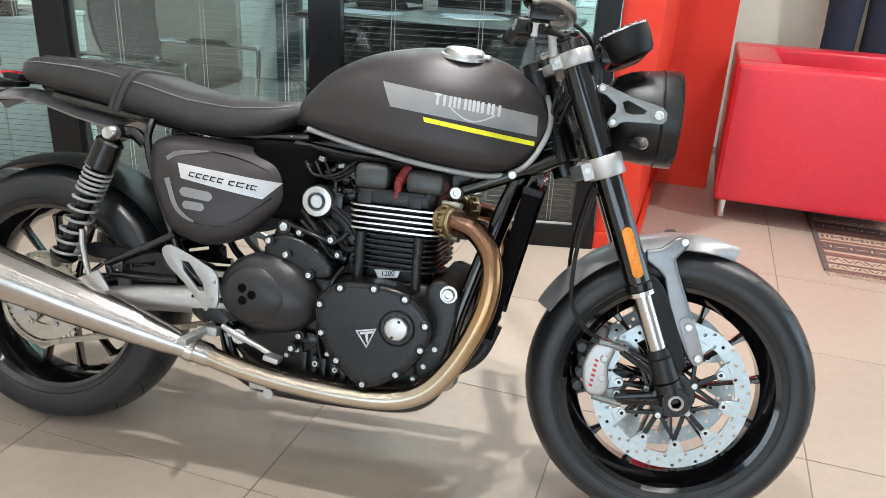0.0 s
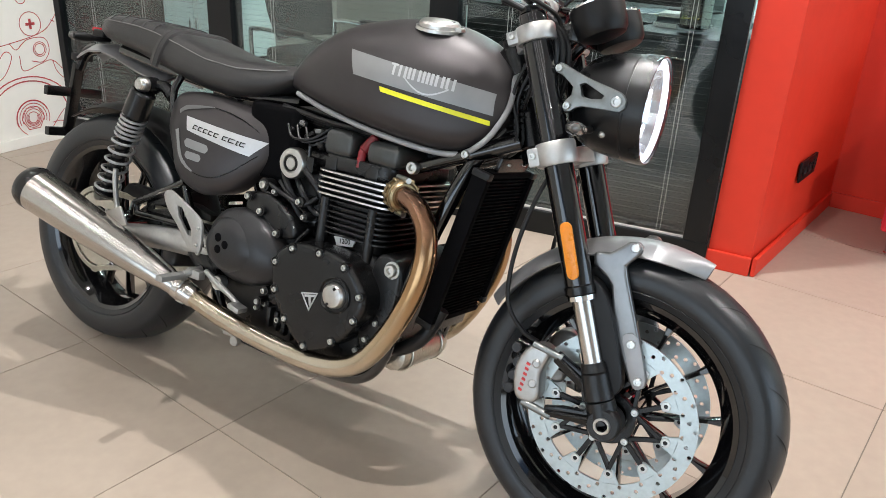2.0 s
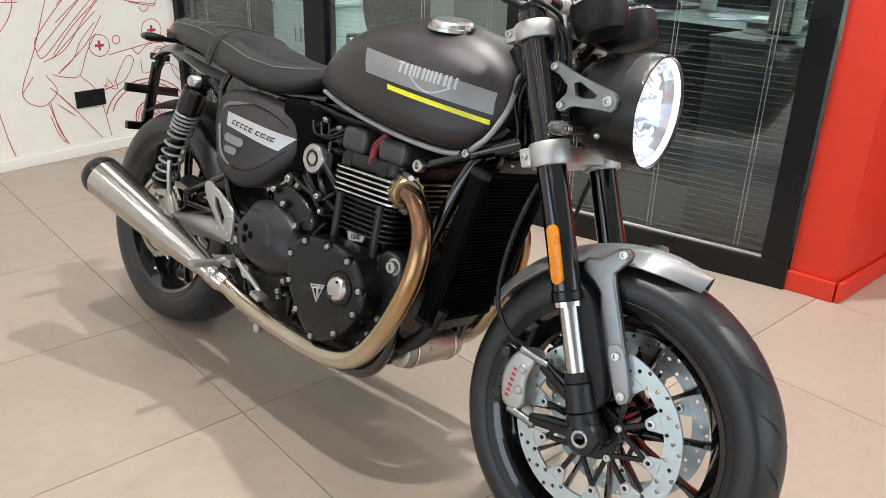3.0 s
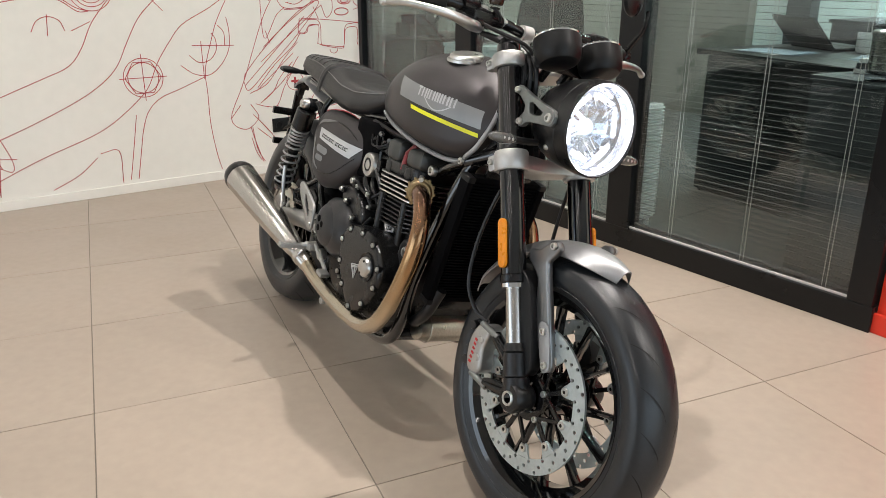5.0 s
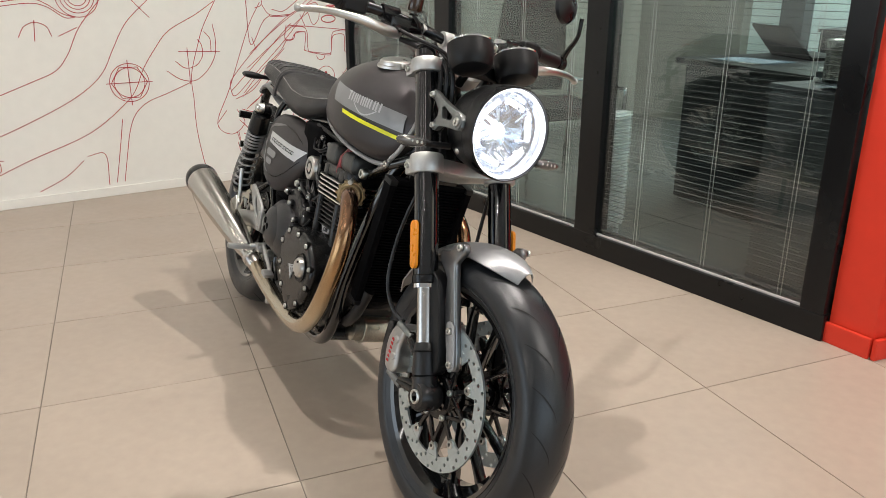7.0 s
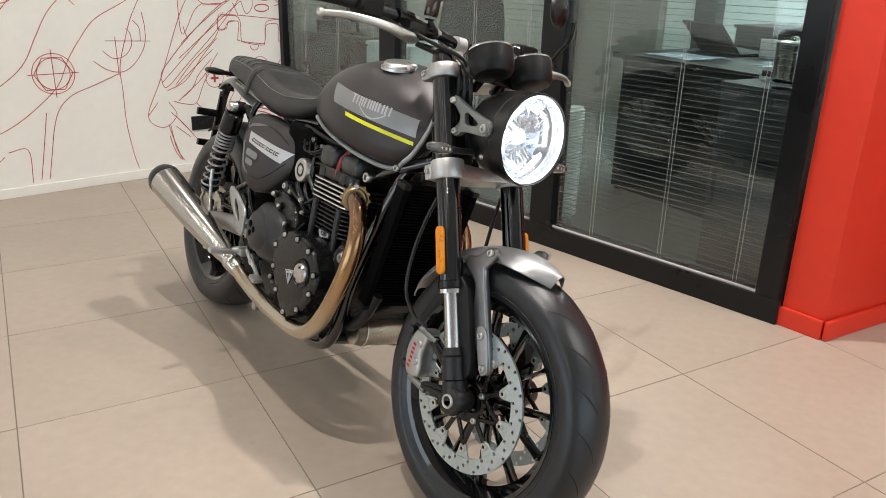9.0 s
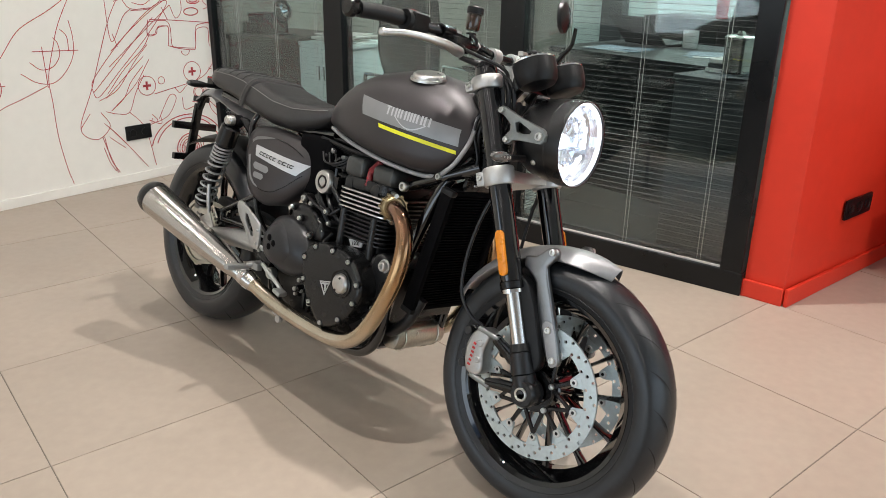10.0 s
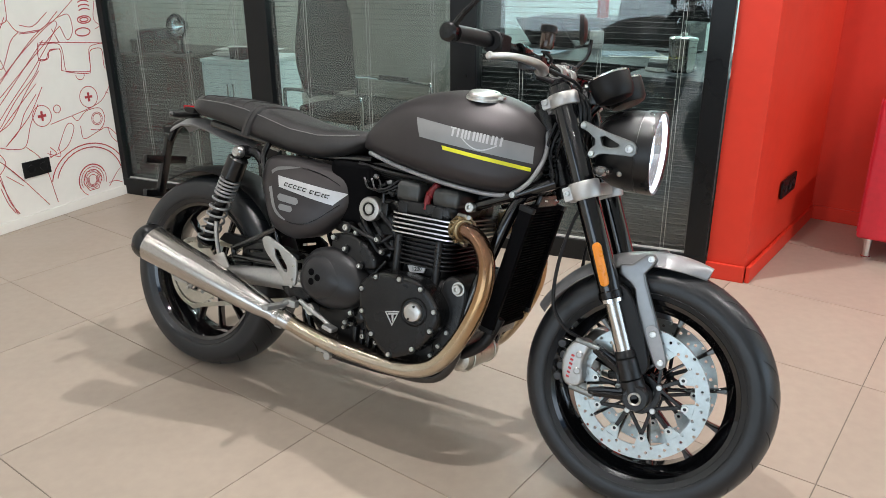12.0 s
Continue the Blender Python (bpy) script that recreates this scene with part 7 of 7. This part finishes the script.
rug = thing("rug", "worn red and cream woven rug with pale fringe", "rug", "", pose(3.13, -3.785, 0))
part("woven_ground", slab(0.0, 1.6, -1.9, 0.0, 0.0, 0.006, 0.002), "rug_red", rug)
BANDS = ((0.012, 0.022, "rug_dark"), (0.03, 0.075, "rug_cream"), (0.082, 0.09, "rug_dark"), (0.10, 0.165, "rug_cream"), (0.175, 0.183, "rug_dark"), (0.215, 0.235, "rug_cream"), (0.25, 0.33, "rug_dark"), (0.345, 0.355, "rug_cream"), (0.38, 0.45, "rug_cream"), (0.47, 0.48, "rug_dark"), (0.52, 0.60, "rug_dark"), (0.62, 0.66, "rug_cream"), (0.70, 0.78, "rug_dark"))
for k, (x0, x1, mat_name) in enumerate(BANDS):
    part("woven_band", slab(x0, x1, -1.88, -0.015, 0.0055, 0.0068, 0.0003), mat_name, rug)
    if x1 - x0 > 0.03:
        w, other = x1 - x0, ("rug_red", "rug_dark") if mat_name == "rug_cream" else ("rug_red", "rug_cream")
        for c in (0, 1):
            bars = []
            for j in range(46):
                y = -0.035 - 0.04 * j
                if k % 2:
                    bars.append(box(w * 0.62, 0.006, 0.001, 0, ((x0 + x1) / 2 + (0.004 if c else -0.004), y - 0.02 * c, 0.0072), 1, pose(0, 0, 0, 0, 0, (32 if j % 2 else -32))))
                else:
                    bars.append(box(w * (0.55 - 0.2 * c), 0.012 - 0.004 * c, 0.001, 0, ((x0 + x1) / 2, y - 0.02 * c, 0.0072), 1, pose(0, 0, 0, 0, 0, 90 * (j % 2) * c)))
            tagged(part("woven_motif", join(*bars), other[c], rug, "", 0), kind="stuff")
part("woven_edge", slab(0.0, 1.6, -0.02, 0.002, 0.005, 0.008, 0.001), "rug_dark", rug)
for j in range(150):
    y = -0.006 - 0.0126 * j + random.uniform(-0.003, 0.003)
    L = random.uniform(0.025, 0.05)
    part("fringe_tassel", tube([(0.004, y, 0.004), (-L * 0.5, y + random.uniform(-0.006, 0.006), 0.003), (-L, y + random.uniform(-0.012, 0.012), 0.0025)], 0.0022, 5, 2), "rug_cream", rug, "", 60)

rail = thing("clothes_rail", "black steel rail on the wall for jeans", "clothes rail", "", pose(4.72, -4.1, 0))
part("rail_bar", cyl(0.014, (0, 0.55, 1.56), (0, -1.2, 1.56), 14), "satin_black", rail)
for y in (0.45, -1.1):
    part("rail_arm", cyl(0.012, (0, y, 1.56), (0.28, y, 1.56), 10), "satin_black", rail)
jeans_label = "dark blue denim trousers hanging from the rail"
jeans = thing("jeans", jeans_label, "trousers", "hanging jeans", pose(4.72, -3.97, 1.54))
for s in (-1, 1):
    rows = []
    for z, w, off, d in ((-0.02, 0.11, 0.10, 0.05), (-0.25, 0.12, 0.105, 0.06), (-0.45, 0.095, 0.10, 0.05), (-0.75, 0.085, 0.098, 0.045), (-0.98, 0.085, 0.098, 0.045)):
        rows.append([(d * math.sin(a) * (1 + 0.12 * math.cos(3 * a + z * 9)), s * off + w * math.cos(a), z) for a in (2 * math.pi * i / 20 for i in range(20))])
    part("trouser_leg", grid_faces(bmesh.new(), rows), "denim", jeans, "", 60)
part("waistband", lathe([(0.02, 0.0), (0.026, 0.0), (0.026, 0.04), (0.02, 0.04)], "z", 20, (0, 0, -0.02), True), "denim", jeans)
part("hanger_hook", tube([(0, 0, 0.0), (0, 0.01, 0.02), (0.0, 0, 0.034)], 0.003, 6), "steel", jeans)
for k in range(1, 5):
    copy_thing(jeans, pose(4.72, -3.97 - 0.19 * k, 1.54, 0, 0, random.uniform(-25, 25)))

# ---- office behind the glass ----
desk = thing("office_desk", "black laminate office desk with a tall front panel", "desk", "", pose(3.6, -1.27, 0.004))
part("front_panel", slab(0.02, 0.045, -1.25, 0.0, 0.02, 0.72), "desk", desk)
part("desktop", slab(-0.03, 0.78, -1.3, 0.03, 0.722, 0.75, 0.004), "desk", desk)
part("end_panel", slab(0.046, 0.75, -0.03, -0.002, 0.0, 0.72), "desk", desk)
part("end_panel", slab(0.046, 0.75, -1.25, -1.222, 0.0, 0.72), "desk", desk)
cab = thing("filing_cabinet", "dark grey low filing cabinet with drawers", "cabinet", "", pose(3.075, -2.415, 0.004))
part("cabinet_body", slab(0.0, 0.42, -0.40, 0.0, 0.0, 0.76, 0.004), "office_dark", cab)
part("cabinet_top", slab(-0.012, 0.43, -0.405, 0.005, 0.76, 0.78, 0.004), "office_dark", cab)
for k in range(3):
    d = part("drawer", slab(-0.012, -0.001, -0.395, -0.005, 0.04 + 0.24 * k, 0.27 + 0.24 * k, 0.003), "office_dark", cab)
    part("drawer_handle", cyl(0.004, (-0.016, -0.25, 0.22 + 0.24 * k), (-0.016, -0.15, 0.22 + 0.24 * k), 8), "steel", d)
flask = thing("steel_canister", "brushed steel lidded canister on a glass dish on the cabinet", "canister", "", pose(3.14, -2.640, 0.784))
part("canister_body", lathe([(0.0005, 0.022), (0.052, 0.022), (0.055, 0.026), (0.0555, 0.14), (0.0565, 0.142), (0.0565, 0.147), (0.053, 0.149)], "z", 36), "steel", flask)
part("canister_lid", lathe([(0.0575, 0.146), (0.0585, 0.149), (0.0585, 0.158), (0.05, 0.164), (0.016, 0.167), (0.014, 0.176), (0.010, 0.180), (0.0005, 0.181)], "z", 36), "steel", flask)
dish = part("glass_dish", lathe([(0.0005, 0.0), (0.056, 0.0), (0.062, 0.006), (0.064, 0.034), (0.061, 0.034), (0.058, 0.008), (0.0005, 0.005)], "z", 36, (0, 0, 0), False, False), "lens", flask, "clear glass dish")
dish.visible_shadow = False
for k, (x, y, z, w, h, c) in enumerate(((3.30, -2.535, 0.78, 0.15, 0.016, "paper"), (3.295, -2.54, 0.797, 0.13, 0.02, "office_dark"), (3.305, -2.535, 0.818, 0.12, 0.014, "paper"))):
    b = thing("book", "small book in a flat pile on the cabinet" if c != "paper" else "white paper notebook in a flat pile", "book", "books on the cabinet", pose(x, y, z + 0.004, 0, 0, 8 * k - 6))
    part("book_block", box(w, 0.17, h, 0.002, (0, 0, h / 2)), c, b)
for k, (x, y, r, n) in enumerate(((3.78, -1.55, 12, 5), (3.98, -2.05, 30, 4))):
    s = thing("paper_sheets", "loose blue-grey folders and white sheets on the desk", "papers", "papers on the desk", pose(x, y, 0.754, 0, 0, r))
    for j in range(n):
        part("sheet", box(0.21, 0.297, 0.001, 0, (random.uniform(-0.02, 0.02), random.uniform(-0.02, 0.02), 0.0006 + 0.0012 * j), 1, pose(0, 0, 0, 0, 0, random.uniform(-12, 12))), ("folder", "folder", "paper")[j % 3], s, "", 0)
mug = thing("mug", "white ceramic mug on the desk", "mug", "", pose(4.15, -1.75, 0.754))
part("cup", lathe([(0.0005, 0.0), (0.034, 0.0), (0.041, 0.01), (0.042, 0.095), (0.0385, 0.095), (0.037, 0.012), (0.0005, 0.008)], "z", 28, (0, 0, 0), False, False), "mug", mug)
part("mug_handle", tube([(0.04, 0, 0.078), (0.066, 0, 0.07), (0.066, 0, 0.035), (0.04, 0, 0.024)], 0.0055, 8), "mug", mug)
board = thing("sideboard", "low black sideboard along the office wall", "sideboard", "", pose(5.02, -1.95, 0.004))
part("carcass", slab(0.0, 0.4, 0.0, 1.15, 0.05, 0.815, 0.004), "desk", board)
part("board_top", slab(-0.015, 0.41, -0.015, 1.165, 0.815, 0.835, 0.003), "desk", board)
for k in range(2):
    d = part("board_door", slab(-0.014, -0.001, 0.01 + 0.57 * k, 0.57 + 0.57 * k, 0.06, 0.805, 0.002), "desk", board)
    part("door_knob", cyl(0.008, (-0.03, 0.53 + 0.09 * k, 0.45), (-0.0135, 0.53 + 0.09 * k, 0.45), 12), "steel", d)
part("plinth", slab(0.03, 0.38, 0.03, 1.12, 0.0, 0.05, 0.002), "desk", board)
tin = thing("pen_pot", "bright red plastic pen pot on the black sideboard", "pen pot", "", pose(5.20, -1.27, 0.839))
part("pot_wall", lathe([(0.0005, 0.0), (0.038, 0.0), (0.04, 0.004), (0.04, 0.12), (0.037, 0.12), (0.036, 0.006), (0.0005, 0.005)], "z", 24, (0, 0, 0), False, False), "red_plastic", tin)
laptop = thing("laptop", "open black laptop on the desk", "laptop", "", pose(4.20, -1.52, 0.754, 0, 0, 258))
part("keyboard_half", box(0.34, 0.24, 0.016, 0.004, (0, 0, 0.008)), "black_plastic", laptop)
part("screen_half", box(0.34, 0.012, 0.2, 0.004, (0, -0.185, 0.085), 2, pose(0, 0, 0, 42, 0, 0)), "black_plastic", laptop)
part("screen_glass", box(0.31, 0.002, 0.17, 0, (0, -0.180, 0.091), 1, pose(0, 0, 0, 42, 0, 0)), "monitor", laptop)
monitor = thing("monitor", "black desktop monitor seen from behind", "monitor", "", pose(4.22, -2.22, 0.754, 0, 0, 80))
part("monitor_foot", box(0.2, 0.16, 0.012, 0.004, (0, 0, 0.006)), "black_plastic", monitor)
part("monitor_neck", box(0.05, 0.02, 0.2, 0.005, (0, 0.02, 0.11)), "black_plastic", monitor)
part("monitor_panel", box(0.54, 0.03, 0.32, 0.008, (0, 0, 0.33)), "black_plastic", monitor)


def office_chair(m, label, visitor=False):
    ch = thing("office_chair", label, "office chair", "office chairs", m)
    part("seat_pad", cushion(-0.24, 0.24, -0.23, 0.23, 0.43, 0.5, 0.03), "fabric", ch, "", 40)
    rows = []
    for i in range(13):
        f = i / 12
        w = 0.23 - 0.06 * f ** 3 - 0.05 * (1 - f) ** 4
        y = 0.23 + 0.06 * f + 0.02 * math.sin(f * 5)
        rows.append([(w * math.sin(a), y + 0.06 * (1 - math.cos(a)) * -1 + 0.0, 0.53 + 0.52 * f) for a in (radians(-75 + 150 * k / 10) for k in range(11))] + [(w * math.sin(a), y + 0.02 + 0.06 * (1 - math.cos(a)) * -1, 0.53 + 0.52 * f) for a in (radians(75 - 150 * k / 10) for k in range(11))])
    part("chair_back", grid_faces(bmesh.new(), rows), "fabric", ch, "", 60)
    if visitor:
        for s in (-1, 1):
            part("arm_rail", tube([(s * 0.26, 0.26, 0.02), (s * 0.27, 0.27, 0.3), (s * 0.28, 0.28, 0.55), (s * 0.28, 0.24, 0.588), (s * 0.28, 0.0, 0.588), (s * 0.28, -0.24, 0.588), (s * 0.28, -0.29, 0.56), (s * 0.27, -0.27, 0.3), (s * 0.26, -0.26, 0.02)], 0.0105, 10, 6), "chrome", ch, "chromed tube arm and leg")
            part("arm_pad", box(0.035, 0.2, 0.02, 0.008, (s * 0.28, -0.02, 0.604)), "black_plastic", ch)
        part("cross_tube", cyl(0.0105, (-0.262, 0.262, 0.44), (0.262, 0.262, 0.44), 10), "chrome", ch)
        return
    part("gas_column", cyl(0.028, (0, 0, 0.1), (0, 0, 0.43), 16), "satin_black", ch)
    for k in range(5):
        a = 2 * math.pi * k / 5
        leg = part("base_leg", tube([(0, 0, 0.11), (0.15 * math.cos(a), 0.15 * math.sin(a), 0.09), (0.29 * math.cos(a), 0.29 * math.sin(a), 0.065)], [0.022, 0.018, 0.013], 10), "satin_black", ch)
        part("castor", lathe([(0.0005, -0.02), (0.026, -0.02), (0.029, 0), (0.026, 0.02), (0.0005, 0.02)], "y", 16, (0.29 * math.cos(a), 0.29 * math.sin(a), 0.0295)), "black_plastic", leg)
    for s in (-1, 1):
        part("arm_rail", tube([(s * 0.2, 0.18, 0.47), (s * 0.28, 0.17, 0.5), (s * 0.29, 0.15, 0.62), (s * 0.285, 0.05, 0.68), (s * 0.28, -0.14, 0.68), (s * 0.28, -0.2, 0.6)], 0.011, 10), "chrome", ch, "chromed tube arm rest")


office_chair(pose(4.75, -1.75, 0.004, 0, 0, -80), "black mesh office chair behind the desk")
office_chair(GLASS @ pose(1.22, 0.54, 0.004, 0, 0, 76), "black visitor chair with chromed arms behind the glass", True)
radiator_white = thing("column_radiator", "slim white finned radiator behind the glass", "radiator", "", GLASS @ pose(2.09, 0.115, 0.004))
part("radiator_panel", box(0.05, 0.11, 0.5, 0.006, (-0.005, 0, 0.35), 2), "mug", radiator_white)
fin = part("radiator_rib", box(0.018, 0.1, 0.005, 0.001, (0.0245, 0, 0), 1), "mug", radiator_white, "", 0, pose(0, 0, 0.12))
for k in range(1, 36):
    again(fin, pose(0, 0, 0.12 + 0.0133 * k))
for y in (-0.035, 0.035):
    part("radiator_foot", cyl(0.012, (0, y, 0.0), (0, y, 0.105), 10), "mug", radiator_white)

# corner behind the first pane: dark bench, pale cabinet, papers and a chromed lamp
bench = thing("storage_bench", "dark brown storage bench crowded against the office wall", "bench", "", GLASS @ pose(-0.28, 0.32, 0.004))
part("bench_body", slab(0.0, 0.50, 0.0, 0.55, 0.06, 0.70, 0.004), "bench_wood", bench)
part("bench_top", slab(-0.01, 0.515, -0.015, 0.56, 0.70, 0.725, 0.004), "bench_wood", bench)
part("bench_plinth", slab(0.03, 0.47, 0.03, 0.52, 0.0, 0.06, 0.002), "desk", bench)
for k in range(3):
    front = part("bench_drawer", slab(0.012, 0.488, -0.012, -0.001, 0.08 + 0.205 * k, 0.275 + 0.205 * k, 0.003), "bench_wood", bench)
    part("drawer_pull", cyl(0.005, (0.20, -0.020, 0.24 + 0.205 * k), (0.30, -0.020, 0.24 + 0.205 * k), 8), "steel", front)
pale = thing("low_cabinet", "pale blue-grey low cabinet with two doors", "cabinet", "", GLASS @ pose(0.27, 0.42, 0.004))
part("cabinet_body", slab(0.0, 0.40, 0.0, 0.40, 0.0, 0.69, 0.004), "office_wall", pale)
part("cabinet_top", slab(-0.006, 0.41, -0.01, 0.405, 0.69, 0.71, 0.003), "office_wall", pale)
for k in range(2):
    door = part("cabinet_door", slab(0.006 + 0.197 * k, 0.197 + 0.197 * k, -0.014, -0.001, 0.04, 0.68, 0.003), "office_wall", pale)
    part("door_pull", cyl(0.004, (0.180 + 0.04 * k, -0.022, 0.50), (0.180 + 0.04 * k, -0.022, 0.58), 8), "steel", door)
sign = thing("black_box", "small black box on the cabinet front edge", "box", "", GLASS @ pose(0.50, 0.47, 0.714))
part("box_body", box(0.10, 0.05, 0.055, 0.004, (0, 0, 0.0275)), "black_plastic", sign)
part("box_lid", box(0.104, 0.054, 0.010, 0.003, (0, 0, 0.060)), "black_plastic", sign)
heap = thing("paper_stack", "heap of loose white papers on the pale cabinet", "papers", "", GLASS @ pose(0.45, 0.62, 0.714))
for k in range(7):
    part("sheet", box(0.297, 0.21, 0.005, 0.001, (random.uniform(-0.03, 0.03), random.uniform(-0.03, 0.03), 0.003 + 0.0062 * k), 1, pose(0, 0, 0, random.uniform(-1, 1), 0, random.uniform(-14, 14))), "paper", heap, "", 0)
table_lamp = thing("table_lamp", "black table lamp with a chromed bowl, unlit", "table lamp", "", GLASS @ pose(0.07, 0.50, 0.729))
part("lamp_foot", lathe([(0.0005, 0.014), (0.05, 0.012), (0.055, 0.0), (0.0005, 0.0)], "z", 28), "black_plastic", table_lamp)
part("lamp_stem", cyl(0.009, (0, 0, 0.012), (0, 0, 0.10), 12), "black_plastic", table_lamp)
part("lamp_bowl", lathe([(0.0005, 0.045), (0.028, 0.038), (0.048, 0.018), (0.058, -0.012), (0.062, -0.03), (0.058, -0.03), (0.045, 0.010), (0.0005, 0.032)], "y", 36, (0, 0.0, 0.15), False, False), "chrome", table_lamp, "chromed bowl")
part("lamp_ring", lathe([(0.058, -0.028), (0.072, -0.024), (0.074, -0.034), (0.060, -0.038)], "y", 36, (0, 0, 0.15), True), "black_plastic", table_lamp)
for k, (x, y, w, d, h, c) in enumerate(((-0.14, 0.50, 0.16, 0.22, 0.075, "bench_wood"), (-0.13, 0.50, 0.12, 0.18, 0.05, "office_dark"))):
    case = thing("storage_box", "dark cardboard storage box on the bench", "box", "boxes on the bench", GLASS @ pose(x, y, 0.729 + 0.076 * k, 0, 0, 9 * k))
    part("box_body", box(w, d, h, 0.004, (0, 0, h / 2)), c, case)
    part("box_lid", box(w + 0.006, d + 0.006, 0.02, 0.003, (0, 0, h - 0.008)), c, case)
